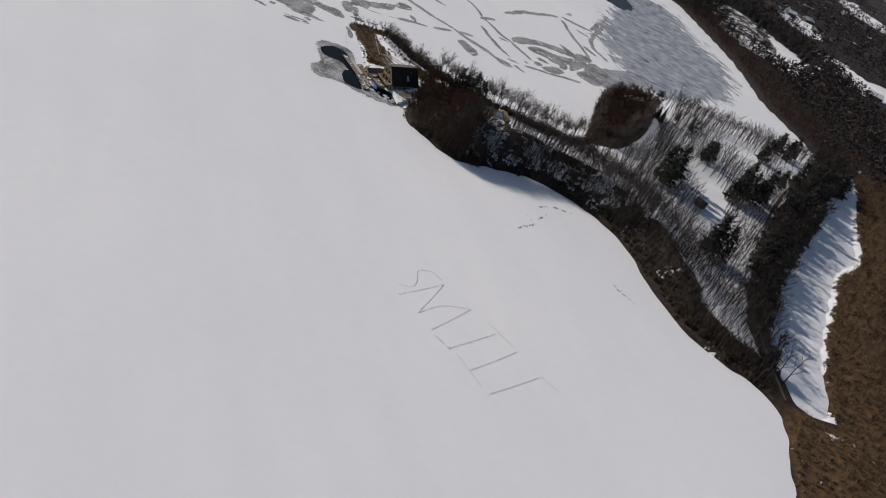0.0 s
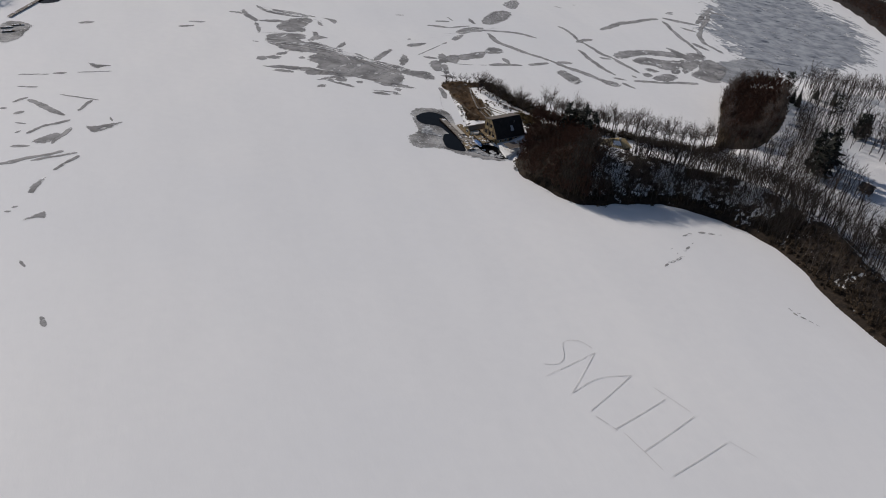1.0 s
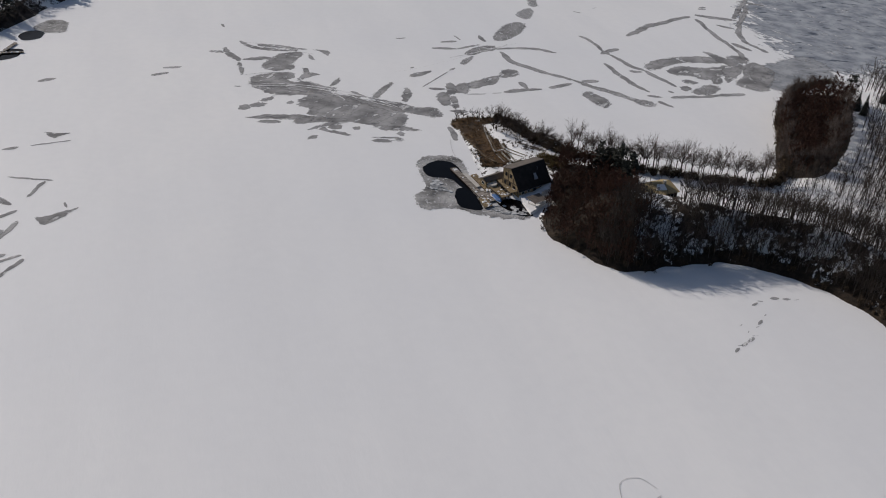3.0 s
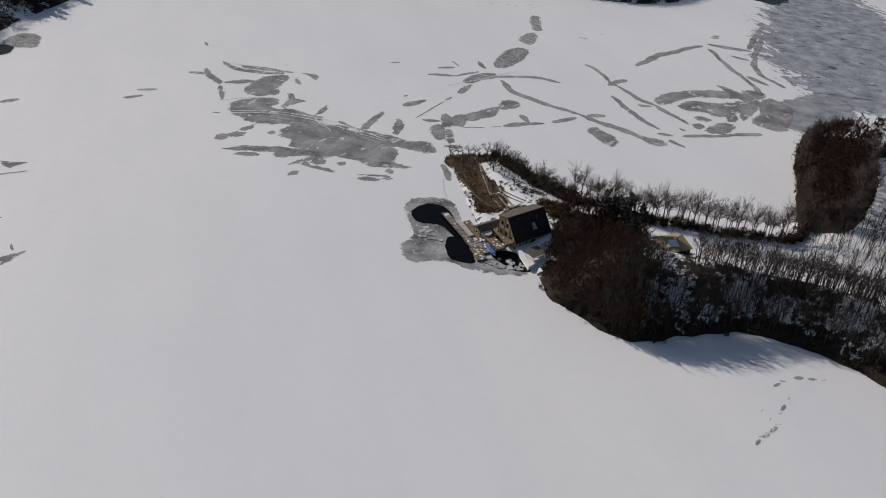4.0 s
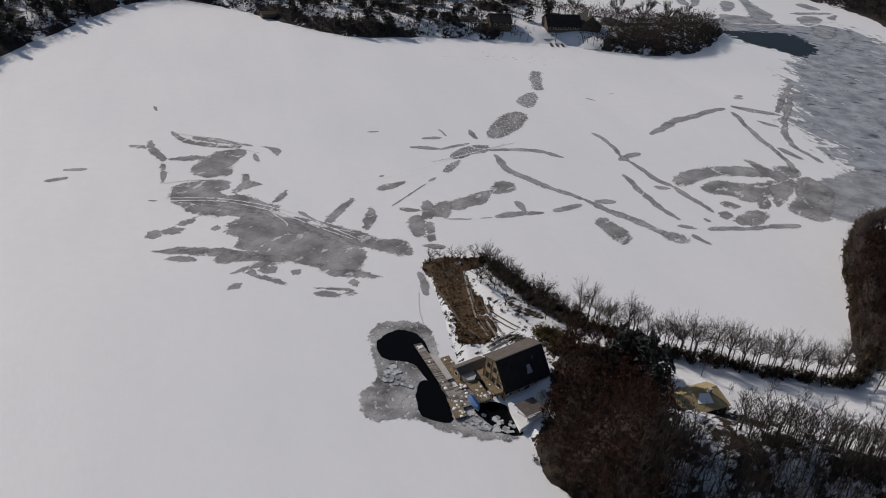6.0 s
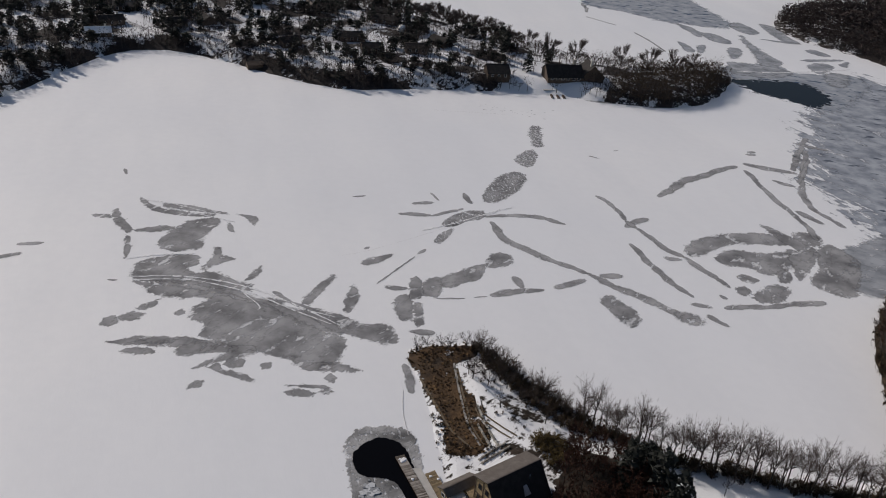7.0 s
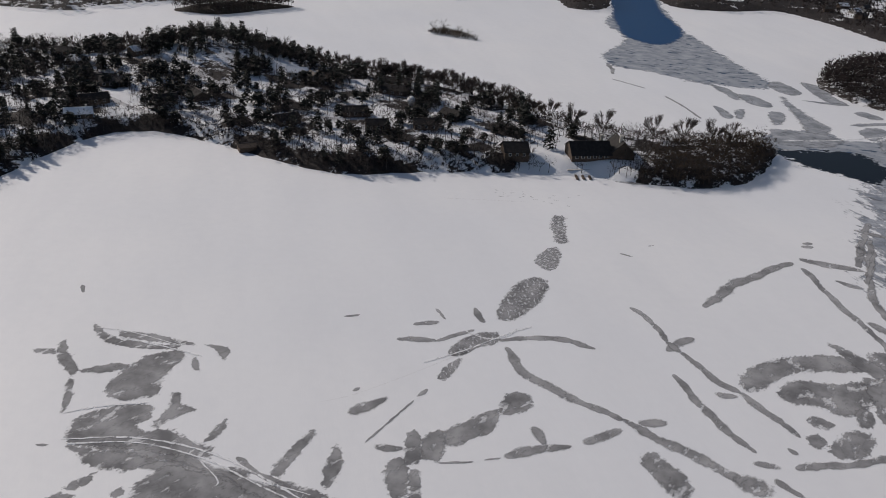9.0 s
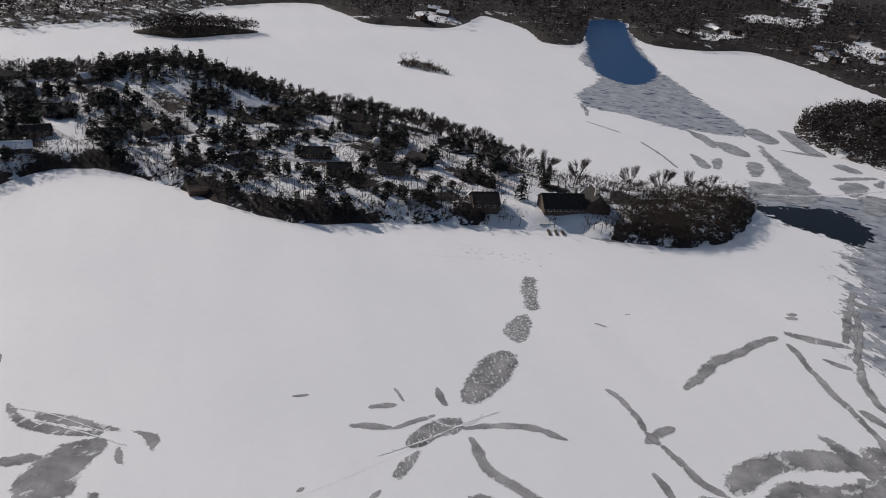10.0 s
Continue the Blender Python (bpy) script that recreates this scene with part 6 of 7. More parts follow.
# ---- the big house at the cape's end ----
# one roof, two colours: front slope painted as shaded, back slope as sunlit
villa = gable_house("house", "tall lake house with steep roof, front slope coloured as shaded, and tan cladding", "house", -47.6, 374.0, 0, 52, 14.6, -4.8, 4.2, 3.4, 8.6, 9.7, SIDING, ROOF_SHADED, ROOF_GREY, windows=[(wx, 1.6, 1.1, 1.1) for wx in (-5.4, -2.7, 2.9, 5.4)], deep=0.5, over=0.4)
for wy, wz in ((-2.2, 2.6), (0.2, 3.0), (2.6, 3.0), (0.0, 6.2), (2.4, 6.2)):
    window(villa, -7.33, wy, wz, 1.0, 1.3, False, SIDING_DARK, "dark brown window frame")
for wy, z0, z1 in ((-4.1, 0.2, 4.0), (-1.4, 0.2, 6.6), (1.3, 0.2, 8.8), (4.0, 0.2, 8.2)):
    box("timber", SIDING_DARK, villa, -7.42, -7.3, wy - 0.12, wy + 0.12, z0, z1, "dark upright timber")
box("timber", SIDING_DARK, villa, -7.42, -7.3, -4.2, 4.1, 4.5, 4.75, "dark cross timber")
slab("dormer", STEEL, villa, ((0.6, -3.6, 4.9), (2.4, -3.6, 4.9), (2.0, -2.2, 6.75), (1.0, -2.2, 6.75)), 0.35, "pale metal dormer roof")
box("flue", STEEL, villa, 3.2, 3.4, -1.9, -1.7, 6.8, 8.6, "steel flue pipe")
box("door", GLASS, villa, -0.6, 0.9, -4.9, -4.8, 0.9, 2.9, "dark glazed door")
box("gutter", STEEL, villa, -7.6, 7.6, -5.35, -5.22, 2.8, 2.93, "metal gutter")
wing = gable_house("house_wing", "low wing of the lake house with brown-grey roof", "house", -59.3, 372.7, 0, 52, 8.6, -1.5, 1.7, 2.9, 3.0, 3.8, SIDING, ROOF_GREY, ROOF_GREY, deep=0.2, over=0.3)
window(wing, -4.33, 0, 1.6, 1.1, 1.0, False)


def deck(name, label, corners, z, mat, width=0.32, gap=0.035, thick=0.06, posts=True, rail=False, low=-0.1):
    """A deck of boards over four corners; boards run from side ab to side dc, on joists and posts."""
    a, b, c, d = (Vector((*p, z)) for p in corners)
    root = tagged(new(name), label, "deck")
    root.matrix_basis = pose(a.x, a.y, 0)
    o = Vector((a.x, a.y, 0))
    n = max(2, int((b - a).length / width))
    r = random.Random(int(a.x * 3 + a.y))
    for i in range(n):
        p, q = i / n, (i + 1 - gap / width) / n
        e = r.uniform(-0.02, 0.02)
        v = [a.lerp(b, p), a.lerp(b, q), d.lerp(c, q), d.lerp(c, p)]
        bm = bmesh.new()
        low_v = [bm.verts.new(k - o + Vector((0, 0, e))) for k in v]
        top_v = [bm.verts.new(k - o + Vector((0, 0, e + thick))) for k in v]
        bm.faces.new(top_v)
        bm.faces.new(low_v[::-1])
        for j in range(4):
            bm.faces.new((low_v[j], low_v[(j + 1) % 4], top_v[(j + 1) % 4], top_v[j]))
        part("plank", bm, mat, root)
    for t in (0.06, 0.5, 0.94):
        p0, p1 = a.lerp(d, t) - o, b.lerp(c, t) - o
        side = (p1 - p0).normalized().cross(Vector((0, 0, 1))) * 0.07
        slab("joist", SIDING_DARK, root, (p0 - side - Vector((0, 0, 0.22)), p1 - side - Vector((0, 0, 0.22)), p1 + side - Vector((0, 0, 0.22)), p0 + side - Vector((0, 0, 0.22))), 0.18)
        if posts:
            for k in np.linspace(0.04, 0.96, max(2, int((p1 - p0).length / 3.5))):
                q = p0.lerp(p1, float(k))
                box("post", SIDING_DARK, root, q.x - 0.1, q.x + 0.1, q.y - 0.1, q.y + 0.1, low, z - 0.2)
    if rail:
        bm = bmesh.new()
        edge = [a - o, b - o, c - o, d - o]
        for p, q in zip(edge, edge[1:]):
            k = max(2, int((q - p).length / 1.5))
            for i in range(k + 1):
                m = p.lerp(q, i / k)
                add_box(bm, m.x - 0.04, m.x + 0.04, m.y - 0.04, m.y + 0.04, z, z + 1.0)
        part("rail_posts", bm, PAINT, root, "white rail posts")
        for p, q in zip(edge, edge[1:]):
            side = (q - p).normalized().cross(Vector((0, 0, 1))) * 0.06
            up = Vector((0, 0, 1.0))
            slab("handrail", PAINT, root, (p - side + up, q - side + up, q + side + up, p + side + up), 0.07, "white handrail")
    return root


deck("dock", "long narrow wooden dock with frost", ((-76.4, 378.9), (-58.9, 358.0), (-57.1, 359.6), (-74.6, 380.4)), 0.65, PLANK_GREY, 0.4)
deck("dock_platform", "tan wooden platform at the dock's end", ((-61.4, 359.6), (-57.9, 354.1), (-55.6, 356.0), (-59.0, 361.4)), 0.72, PLANK, 0.36)
deck("dock", "tan plank walkway beside the boathouse", ((-68.0, 375.6), (-59.6, 365.2), (-57.7, 366.9), (-66.2, 377.6)), 0.85, PLANK, 0.4)
deck("dock", "frosted plank landing between the docks", ((-63.2, 363.4), (-57.6, 358.4), (-53.8, 362.4), (-59.0, 368.4)), 0.6, PLANK_GREY, 0.4)
deck("deck", "upper tan wooden deck beside the house", ((-58.6, 373.2), (-51.0, 363.6), (-48.4, 366.0), (-56.0, 376.0)), 2.7, PLANK, 0.38, rail=False, low=1.0)
deck("deck", "lower tan wooden deck above the shore", ((-59.4, 367.4), (-53.2, 361.2), (-51.2, 363.4), (-57.6, 371.0)), 1.7, PLANK, 0.38, low=0.3)

deck("dock", "long narrow dock on the far shore", ((-290.8, 384), (-299.8, 432), (-298.2, 432.3), (-289.2, 384.3)), 0.6, PLANK_GREY, 0.6)
deck("dock", "crooked side dock over open water", ((-297.4, 418.4), (-288.6, 424), (-287.8, 422.7), (-296.7, 417.1)), 0.55, PLANK_GREY, 0.6)
for px, py in ((-283.5, 369.5), (-279.5, 365.6), (-282, 375)):
    deck("dock", "short dark boat slip on the far shore", ((px, py), (px + 3.2, py + 4.4), (px + 4.1, py + 3.7), (px + 0.9, py - 0.7)), 0.5, SIDING_DARK, 0.6)


def raised(name, label, ring, z0, z1, mat, curb=None, curb_mat=None, category="terrace"):
    """A raised paved area over a few corners, with a curb round it."""
    root = tagged(new(name), label, category)
    cx, cy = ring[0]
    root.matrix_basis = pose(cx, cy, 0)
    bm = bmesh.new()
    lo = [bm.verts.new((x - cx, y - cy, z0)) for x, y in ring]
    hi = [bm.verts.new((x - cx, y - cy, z1)) for x, y in ring]
    bm.faces.new(hi)
    bm.faces.new(lo[::-1])
    for i in range(len(ring)):
        j = (i + 1) % len(ring)
        bm.faces.new((lo[i], lo[j], hi[j], hi[i]))
    bmesh.ops.recalc_face_normals(bm, faces=bm.faces[:])
    part("slab", bm, mat, root)
    if curb:
        for i in range(len(ring)):
            a, b = (Vector((p[0] - cx, p[1] - cy, z0)) for p in (ring[i], ring[(i + 1) % len(ring)]))
            s = (b - a).normalized().cross(Vector((0, 0, 1))) * 0.18
            slab("curb", curb_mat, root, (a - s, b - s, b + s, a + s), z1 - z0 + curb)
    return root


raised("boat_ramp", "smooth pale frosted boat ramp between docks", [(-71.6, 376.8), (-69.7, 377.5), (-62.3, 369.6), (-64.4, 367.5)], -0.3, 0.5, CONCRETE, 0.08, PAINT, "ramp")
patio_ring = [tuple(p) for p in ring_points([(-63.2, 371.6), (-61.6, 373.8), (-59.6, 373.4), (-57.0, 370.4), (-57.0, 368.4), (-58.4, 367.4)], 1.2)]
raised("patio", "grey paved patio with pale curb", patio_ring, 0.3, 2.4, CONCRETE, 0.25, PAINT)
raised("terrace", "snow-covered quay terrace with white walls", [(-48.6, 366.4), (-45.6, 361.0), (-42.2, 355.4), (-40.2, 359.2), (-38.2, 363.0), (-41.8, 368.2), (-44.4, 370.0)], -0.1, 1.3, SNOW, 0.5, CONCRETE)
pav = tagged(new("pavilion"), "small pavilion with brown flat roof on the terrace", "pavilion")
pav.matrix_basis = pose(-41.3, 361.8, 1.3, 0, 0, 50)
for px, py in ((-2.2, -1.9), (2.2, -1.9), (2.2, 1.9), (-2.2, 1.9)):
    box("post", PAINT, pav, px - 0.1, px + 0.1, py - 0.1, py + 0.1, 0, 1.9, "white post")
slab("roof", ROOF_GREY, pav, ((-2.9, -2.3, 1.85), (2.9, -2.3, 1.85), (2.9, 2.6, 2.1), (-2.9, 2.6, 2.1)), 0.16)
box("fascia", PAINT, pav, -2.66, 2.66, -2.4, -2.3, 1.75, 2.05, "white fascia")
for k, (sx, sy) in enumerate(((-40.4, 368.6), (-38.6, 366.8), (-39.6, 370.0))):
    st = tagged(new("garden_stair"), "straight pale garden stair down the bank", "stair", "garden stairs")
    st.matrix_basis = pose(sx, sy, 1.2, 0, 0, -50)
    for i in range(9):
        box("step", CONCRETE, st, i * 0.62, i * 0.62 + 0.64, -0.55, 0.55, -1.6, 1.9 - i * 0.2)


def boat(x, y, z, turn):
    root = tagged(new("boat"), "covered boat under a blue tarpaulin", "boat")
    root.matrix_basis = pose(x, y, z, 0, 0, turn)
    for nm, mt, prof, lab in (("hull", PAINT, ((0, 0.0, 0.7), (0.35, 0.75, 0.95), (0.8, 1.15, 1.0)), "white hull"), ("cover", TARP, ((0.8, 1.2, 1.02), (1.15, 0.9, 0.92), (1.45, 0.12, 0.7)), "blue tarpaulin")):
        bm = bmesh.new()
        rows = []
        for h, w, s in prof:
            rows.append([bm.verts.new((3.0 * s * math.sin(t) - (0.25 if abs(t) > 1.4 else 0), w * math.cos(t) * (1 if side else -1), h)) for side in (0, 1) for t in (np.linspace(-1.5, 1.5, 9) if not side else np.linspace(1.5, -1.5, 9))])
        for a, b in zip(rows, rows[1:]):
            for i in range(18):
                j = (i + 1) % 18
                bm.faces.new((a[i], a[j], b[j], b[i]))
        bm.faces.new(rows[-1])
        bmesh.ops.recalc_face_normals(bm, faces=bm.faces[:])
        part(nm, bm, mt, root, lab)


boat(-55.2, 360.9, 0.68, 128)

# plates of broken ice round the quay
r = random.Random(5)
for k in range(100):
    while True:
        px, py = r.uniform(-57, -43.5), r.uniform(351.5, 361)
        if k > 50:
            px, py = r.uniform(-80, -71), r.uniform(362, 370)
            if py + px * 0.9 < 298.5:
                break
        elif 353.2 + (px + 57) * 0.05 < py < 358.6 and not (-59 < px < -56 and py > 354):
            break
    n, s = r.randint(4, 6), r.uniform(0.35, 1.0)
    bm = bmesh.new()
    ring = [(s * r.uniform(0.7, 1.2) * math.cos(6.283 * i / n), s * r.uniform(0.7, 1.2) * math.sin(6.283 * i / n)) for i in range(n)]
    hi, lo = [bm.verts.new((*p, 0.16)) for p in ring], [bm.verts.new((*p, -0.02)) for p in ring]
    bm.faces.new(hi)
    bm.faces.new(lo[::-1])
    for i in range(n):
        bm.faces.new((lo[i], lo[(i + 1) % n], hi[(i + 1) % n], hi[i]))
    plate = part("ice_plate", bm, ICE_PLATE, lake)
    plate.matrix_basis = pose(px, py, LAYER[0] + 0.03, r.uniform(-2, 2), r.uniform(-2, 2), r.uniform(0, 360))

# low stone walls of the garden behind the house
for k, (ax, ay, bx, by) in enumerate(((-56.5, 383.0, -51.0, 389.6), (-57.4, 384.0, -52.4, 390.8), (-60.6, 396.0, -55.5, 388.5), (-59.2, 397.2, -54.0, 389.4), (-62.5, 403, -58.8, 396.5))):
    wall_ob = tagged(new("garden_wall"), "low pale stone garden wall in snow", "wall", "garden walls")
    wall_ob.matrix_basis = pose(ax, ay, 0)
    n = int(math.hypot(bx - ax, by - ay) / 0.9)
    rr = random.Random(k)
    for i in range(n):
        t = (i + 0.5) / n
        x, y = ax + (bx - ax) * t, ay + (by - ay) * t
        h = ground_z(x, y)
        bm = bmesh.new()
        add_box(bm, -0.42, 0.42, -0.25, 0.25, -0.3, rr.uniform(0.35, 0.55))
        bmesh.ops.bevel(bm, geom=bm.edges[:], offset=0.08, segments=1, affect="EDGES")
        s = part("stone", bm, STONE, wall_ob)
        s.matrix_basis = pose(x - ax, y - ay, h, 0, 0, math.degrees(math.atan2(by - ay, bx - ax)) + rr.uniform(-8, 8))

# cottage with the tan roof
cz = ground_z(-2.5, 373)
gable_house("cottage", "cottage with a tan shingled roof among trees", "house", -3.6, 374.4, cz, 40, 12.4, -5.4, 2.9, 2.6, 2.9, 4.0, SIDING_DARK, ROOF_TAN, ROOF_TAN, chimney=(3.5, -1.2, 0.4, 5.0), windows=((-4, 0.9, 1.2, 1.1), (0, 0.9, 1.4, 1.1), (4, 0.9, 1.2, 1.1)))
cot = bpy.data.objects['cottage']
slab('roof_snow', SNOW, cot, ((-1.6, -3.4, 3.12), (2.6, -4.2, 2.92), (3.2, -1.4, 3.68), (0.6, -0.9, 3.8)), 0.28, 'patch of snow lying on the roof')
# shed on the open snow
sz = ground_z(101, 393)
gable_house("shed", "small dark shed on open snow", "shed", 101, 393.4, sz, -30, 4.6, -2.0, 2.0, 2.2, 2.2, 3.4, SIDING_DARK, SHINGLE, SHINGLE, windows=((0, 0.8, 0.8, 0.8),))


# ---- trodden tracks ----
def trodden(width, *pts):
    """A trodden line of footprints in the snow."""
    line = curve_points(pts, 0.5) if len(pts) > 2 else curve_points([pts[0], ((pts[0][0] + pts[1][0]) / 2 + 0.15, (pts[0][1] + pts[1][1]) / 2), pts[1]], 0.5)
    d = np.gradient(line, axis=0)
    d /= np.linalg.norm(d, axis=1)[:, None] + 1e-9
    rr = random.Random(int(pts[0][0] * 11))
    v, f = [], []
    LAYER[0] += 0.001
    for i, (p, t) in enumerate(zip(line, d)):
        w = width * rr.uniform(0.12, 0.26)
        s = rr.uniform(-0.04, 0.04)
        v += [(p[0] - t[1] * (w + s), p[1] + t[0] * (w + s), LAYER[0]), (p[0] + t[1] * (w - s), p[1] - t[0] * (w - s), LAYER[0])]
    for i in range(len(line) - 1):
        if rr.random() > 0.04:
            f.append((2 * i, 2 * i + 1, 2 * i + 3, 2 * i + 2))
    return mesh_object("snow_track", v, f, TRACK, lake, "thin line trodden into the snow")


trodden(0.35, (5.6, 243), (1.4, 244.8), (-2.4, 242), (-1.3, 235.6), (-2.4, 231.8), (-6, 229.9))
trodden(0.4, (-4.6, 225.2), (6.7, 241.2))
trodden(0.4, (6.7, 241.2), (3, 221))
trodden(0.4, (3, 221), (9, 230), (17.5, 235.2))
trodden(0.45, (17.5, 235.2), (8.6, 216))
trodden(0.4, (10.1, 214.2), (15.8, 211.2))
trodden(0.45, (15.4, 211.6), (27, 228.6))
trodden(0.3, (23.6, 232.5), (33.6, 226.3))
trodden(0.45, (22.9, 206.1), (34.8, 224.8))
trodden(0.4, (17.7, 210.7), (27.6, 201.5))
trodden(0.45, (30.3, 200.5), (43, 217.7))
trodden(0.25, (43.7, 218.5), (50.6, 215.2))
trodden(0.3, (-139.7, 624.7), (-121, 631), (-105.7, 635.9))
trodden(0.16, (-90, 520), (-93, 512), (-104, 494), (-118, 474), (-126, 466))
trodden(0.3, (-83, 405), (-80, 396), (-76, 388))

# snow clumps left on the docks
rs = random.Random(21)
for d_ob in [o for o in scene.objects if o.name.split(".")[0] in ("dock", "dock_platform", "deck") and o.type == "EMPTY"]:
    boards = [o for o in d_ob.children if o.name.startswith("plank")]
    for k in range(9):
        me = rs.choice(boards).data.vertices
        t = rs.uniform(0.1, 0.9)
        p = me[4].co.lerp(me[7].co, t)
        s, n = rs.uniform(0.3, 0.75), 7
        bm = bmesh.new()
        ring = [(p.x + s * rs.uniform(0.6, 1.2) * math.cos(6.283 * i / n), p.y + s * rs.uniform(0.6, 1.2) * math.sin(6.283 * i / n)) for i in range(n)]
        lo = [bm.verts.new((*q, p.z - 0.02)) for q in ring]
        hi = [bm.verts.new((p.x + (x - p.x) * 0.6, p.y + (y - p.y) * 0.6, p.z + 0.14)) for x, y in ring]
        bm.faces.new(hi)
        for i in range(n):
            bm.faces.new((lo[i], lo[(i + 1) % n], hi[(i + 1) % n], hi[i]))
        part("snow_clump", bm, SNOW, d_ob, "clump of left snow")

# ---- buildings on the neck ----
gable_house("lake_pavilion", "long dark waterside building with pale porch", "building", -88, 697, neck_z(-88, 698), 28, 20, -6.0, 5.5, 2.4, 4.0, 7.4, SIDING_DARK, ROOF_SHADED, ROOF_SHADED, chimney=(6.5, 1.0, 0.7, 10.2), windows=((-7.5, 0.8, 1.5, 1.6), (-4.5, 0.8, 1.5, 1.6), (-1.5, 0.8, 1.5, 1.6), (1.5, 0.8, 1.5, 1.6), (4.5, 0.8, 1.5, 1.6), (7.5, 0.8, 1.5, 1.6)), deep=5)
porch = raised("porch", "pale concrete porch with steps at the waterside", [(-97.2, 685.8), (-75.8, 697.2), (-73, 692), (-94.6, 680.6)], -0.3, 2.0, CONCRETE, 0.5, PAINT, "porch")
gable_house("hall", "tall gabled hall with dark roof beside the porch", "building", -74, 706, neck_z(-74, 706), 112, 15, -6.0, 6.0, 3.0, 3.0, 8.6, SIDING_DARK, ROOF_SHADED, ROOF_SHADED, chimney=(-4, 0.8, 0.7, 11.0), windows=((-4, 1, 1.4, 1.4), (0, 1, 1.4, 1.4), (4, 1, 1.4, 1.4)), deep=5)
flag = tagged(new("flagpole"), "slim white flagpole beside the building", "flagpole")
flag.matrix_basis = pose(-98.5, 690, neck_z(-98.5, 690) - 0.1)
bm = bmesh.new()
bmesh.ops.create_cone(bm, segments=8, radius1=0.12, radius2=0.06, depth=11, cap_ends=True, matrix=Matrix.Translation((0, 0, 5.5)))
part("pole", bm, PAINT, flag)
for k in range(3):
    px, py = -91.2 + k * 2.9, 680.2 + k * 1.5
    deck("dock", "short dark boat slip frozen in the ice", ((px, py), (px + 2.2, py - 6.2), (px + 3.3, py - 5.8), (px + 1.1, py + 0.4)), 0.5, SIDING_DARK, 0.6)
gable_house("house", "dark house by the water with snow beside it", "house", -122, 684, neck_z(-122, 684), 26, 12, -6, 5, 2.6, 2.6, 6.0, SIDING_DARK, ROOF_SHADED, ROOF_SHADED, chimney=(3, 1, 0.5, 7), windows=((-3.5, 0.8, 1.2, 1.2), (0, 0.8, 1.2, 1.2), (3.5, 0.8, 1.2, 1.2)), deep=5)
NECK_HOUSES = ((-274, 757, 20, 12, SNOW, SIDING_PALE), (-262, 755, -40, 9, ROOF_GREY, SIDING_PALE), (-210, 753, 8, 16, ROOF_SHADED, SIDING_DARK), (-336, 637, 40, 13, SNOW, SIDING_DARK), (-240, 675, 55, 12, ROOF_SHADED, SIDING_DARK), (-195, 686, 30, 11, ROOF_SHADED, SIDING_DARK), (-165, 722, -25, 12, ROOF_SHADED, SIDING_DARK), (-300, 690, -40, 11, ROOF_SHADED, SIDING_DARK), (-355, 690, 30, 12, ROOF_GREY, SIDING_DARK), (-375, 745, 65, 11, SNOW, SIDING_DARK), (-400, 720, 25, 12, SNOW, SIDING_DARK), (-422, 735, 15, 13, ROOF_SHADED, SIDING_DARK), (-400, 755, -20, 14, ROOF_SHADED, SIDING_DARK), (-359, 693, 35, 12, ROOF_SHADED, SIDING_DARK), (-344, 660, 50, 14, ROOF_SHADED, SIDING_DARK), (-312, 676, 45, 12, ROOF_SHADED, SIDING_PALE), (-216, 772, 10, 18, ROOF_SHADED, SIDING_DARK), (-214, 703, 30, 13, ROOF_SHADED, SIDING_DARK), (-173, 699, 25, 12, ROOF_SHADED, SIDING_DARK))
for hx, hy, turn, ln, roof, wall_m in NECK_HOUSES:
    snowy = roof is SNOW
    # dark roofs: shade is painted into the front slope, the back stays grey
    gable_house("house", "house with snow-covered roof among bare trees" if snowy else "dark-roofed house among bare trees", "house", hx, hy, neck_z(hx, hy), turn, ln, -4.2, 4.2, 2.8, 2.8, 5.0, wall_m, roof, SNOW if snowy else ROOF_GREY, "houses on the neck", chimney=(ln * 0.3, 0.8, 0.45, 6.0), windows=((-ln * 0.3, 1, 1.3, 1.3), (0, 1, 1.3, 1.3), (ln * 0.3, 1, 1.3, 1.3)), deep=4)
gable_house("boathouse", "reddish-brown boathouse on the ice edge", "boathouse", -245, 642, 0.4, 40, 8, -3, 3, 2.2, 2.2, 3.4, SIDING_DARK, SIDING_DARK, ROOF_SHADED, deep=0.8)
tank = tagged(new("water_tank"), "small white dome tank among trees", "tank")
tank.matrix_basis = pose(-193, 734, neck_z(-193, 734))
bm = bmesh.new()
bmesh.ops.create_uvsphere(bm, u_segments=16, v_segments=10, radius=2.4, matrix=Matrix.Translation((0, 0, 3.2)))
part("shell", bm, PAINT, tank)
bm = bmesh.new()
bmesh.ops.create_cone(bm, segments=12, radius1=1.6, radius2=1.3, depth=3.4, cap_ends=True, matrix=Matrix.Translation((0, 0, 0.9)))
part("base", bm, CONCRETE, tank)


def road_on(name, label, height, width, mat, *pts):
    line = curve_points(pts, 4)
    d = np.gradient(line, axis=0)
    d /= np.linalg.norm(d, axis=1)[:, None] + 1e-9
    n = np.stack([-d[:, 1], d[:, 0]], 1) * width / 2
    rows = [line + n, line + n * 0.33, line - n * 0.33, line - n]
    z = [height(p[:, 0], p[:, 1]) for p in rows]
    v = [(float(p[i, 0]), float(p[i, 1]), float(q[i]) + 0.14) for i in range(len(line)) for p, q in zip(rows, z)]
    f = [(4 * i + j, 4 * i + j + 1, 4 * i + j + 5, 4 * i + j + 4) for i in range(len(line) - 1) for j in range(3)]
    return tagged(mesh_object(name, v, f, mat), label, "road", kind="structure")


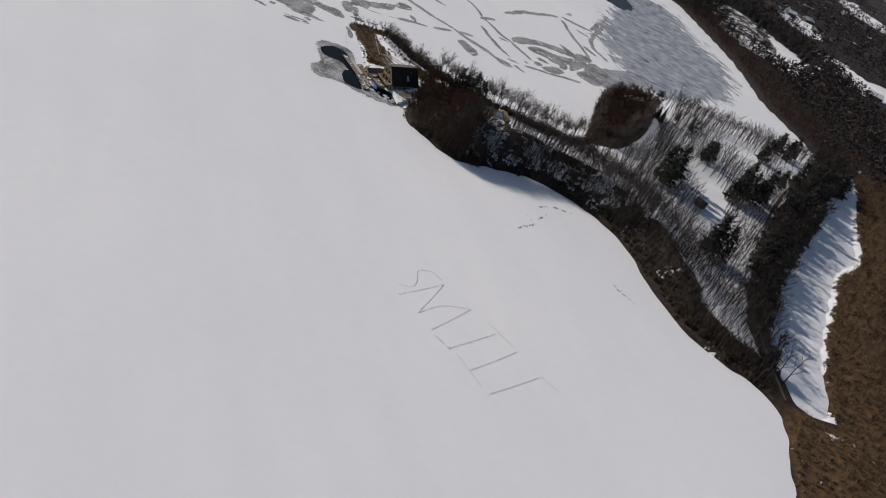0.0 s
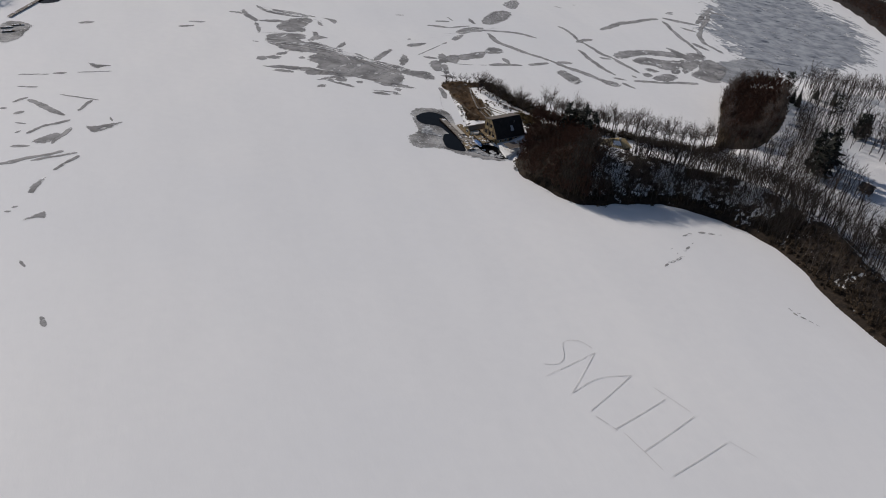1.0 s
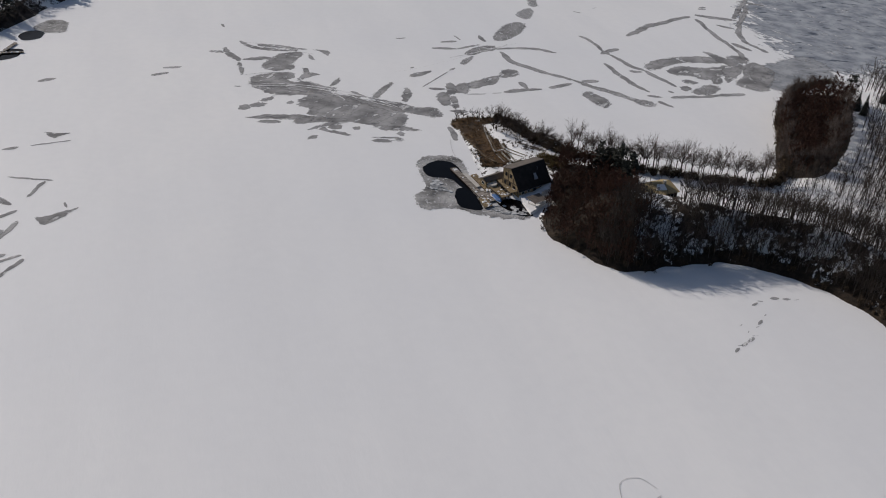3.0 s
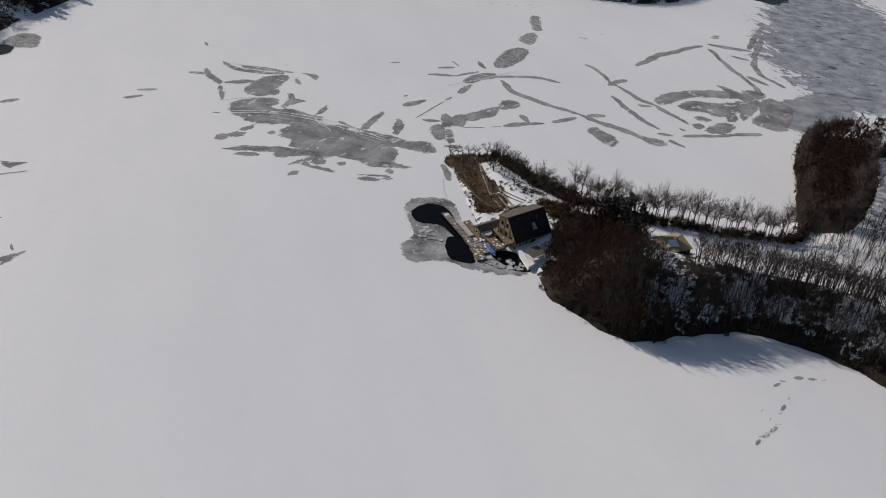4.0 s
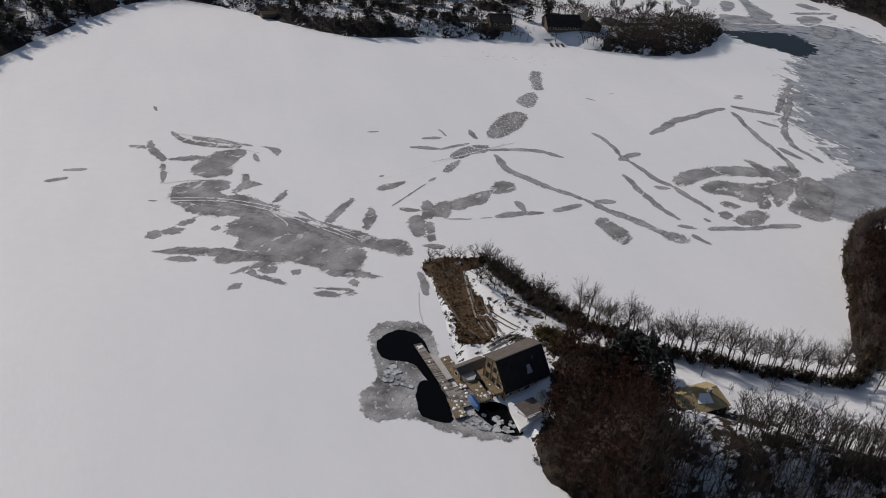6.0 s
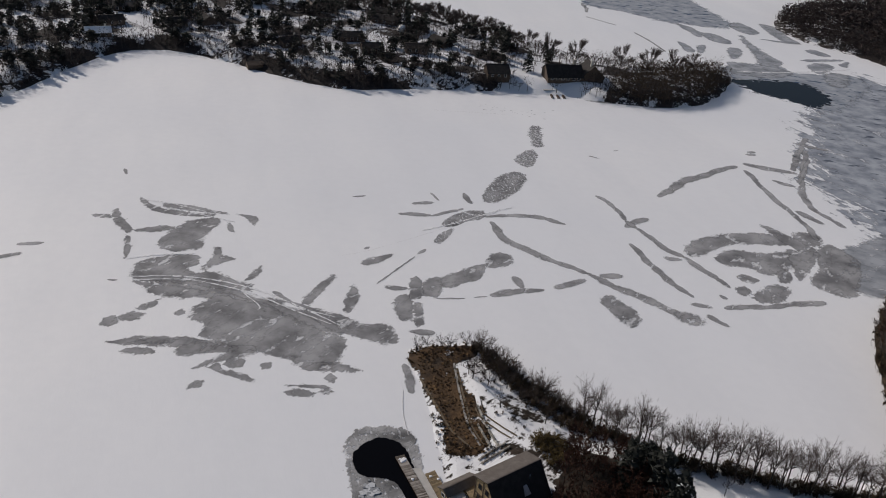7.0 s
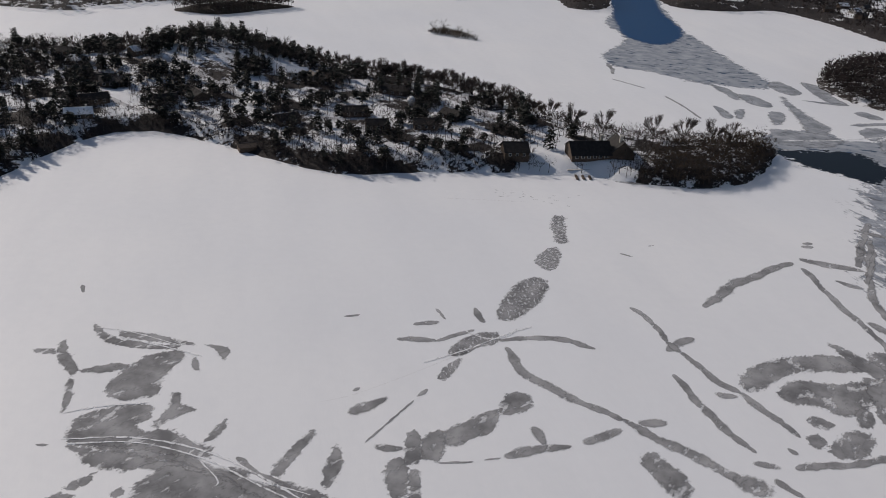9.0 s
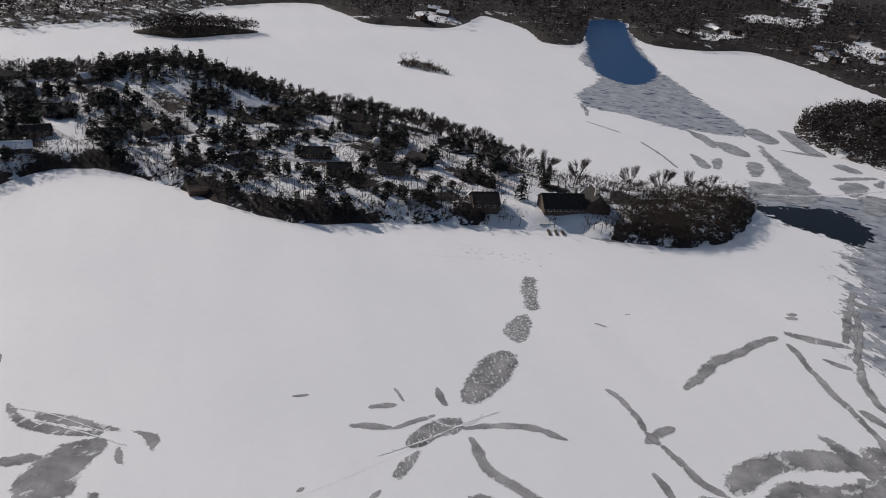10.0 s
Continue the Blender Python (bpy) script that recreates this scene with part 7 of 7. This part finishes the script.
PATH_EARTH = plain("trodden tan earth", (0.07, 0.052, 0.034), (0.15, 0.118, 0.08), 0.5, 0.9, 0.4)
ROAD = plain("packed grey road snow", (0.3, 0.3, 0.31), (0.6, 0.6, 0.61), 0.4, 0.85, 0.3)
road_on("road_neck", "ploughed road winding over the neck", neck_height, 5, ROAD, (-110, 712), (-150, 738), (-190, 768), (-230, 752), (-270, 706), (-300, 715), (-340, 735), (-400, 740))
road_on("road_lane", "narrow ploughed lane among the houses", neck_height, 3.6, ROAD, (-130, 700), (-175, 710), (-225, 690), (-270, 672), (-310, 660), (-350, 672))
road_on("road_pond", "narrow dark track beside the pond", main_height, 1.2, PATH_EARTH, (190, 545), (160, 480), (141, 423), (130, 370), (124, 324), (126, 292), (130, 268))

# ---- houses across the lake ----
rr = random.Random(9)
placed = []
while len(placed) < 46:
    ring = rr.choice(CLEARINGS)
    hx, hy = rr.uniform(ring[:, 0].min() - 22, ring[:, 0].max() + 22), rr.uniform(ring[:, 1].min() - 12, ring[:, 1].max() + 12)
    if hx < -330 or (hx < 235 and hy < 1000):
        continue
    if float(distance(MAINLAND, np.array([hx]), np.array([hy]))[0]) > 20 and all(math.hypot(hx - a, hy - b) > 15 for a, b in placed):
        placed.append((hx, hy))
        snowy = rr.random() < 0.4
        roof = SNOW if snowy else rr.choice((ROOF_SHADED, ROOF_GREY, SHINGLE))
        gable_house("house", "distant house with snowy roof" if snowy else "distant house with dark roof", "house", hx, hy, ground_z(hx, hy), rr.uniform(-60, 60), rr.uniform(9, 14), -4.0, 4.0, 3.2, 3.2, 5.6, rr.choice((SIDING_PALE, SIDING_DARK, SIDING_DARK)), roof, roof, "houses across the lake", deep=3)

# grey pool of refrozen ice before the long building
pool([(-86, 690), (-72, 693), (-58, 692), (-56, 688), (-68, 682), (-80, 684)], ICE_WET, "ice_patch", "grey ice pool before the long building", 3)

# paths over the bare point
SLUSH = plain("thin dirty snow", (0.06, 0.047, 0.035), (0.4, 0.39, 0.37), 0.9, 0.85, 0.4)
road_on("path_lawn", "snow-edged footpath along the bare lawn", main_height, 0.55, SLUSH, (-73.1, 419), (-69.9, 411.2), (-66.4, 403.2), (-62.7, 395), (-58.1, 388.6))
road_on("path_lower", "tan footpath along the bank", main_height, 0.55, PATH_EARTH, (-80, 411), (-76.3, 405.7), (-71.7, 399.3), (-66.1, 392), (-59.8, 387.2))
road_on("path_middle", "tan footpath across the lawn", main_height, 0.5, PATH_EARTH, (-71.6, 417), (-68.6, 410), (-65, 402), (-61.5, 394.5), (-57.2, 389))
road_on("path_rut", "dark wheel rut through garden snow", main_height, 0.4, PATH_EARTH, (-61.8, 403.5), (-60.2, 400), (-57.3, 398), (-53.7, 395.6), (-50.3, 393.7))
road_on("path_track", "dark wheel rut beside another in garden snow", main_height, 0.4, PATH_EARTH, (-62.8, 402), (-61, 399), (-58.2, 396.8), (-54.6, 394.4), (-51.4, 392.6))
road_on("path_snow", "strip of snow left on the lawn", main_height, 1.1, SNOW, (-67.9, 411.1), (-63.7, 407.1), (-61.8, 402.5))
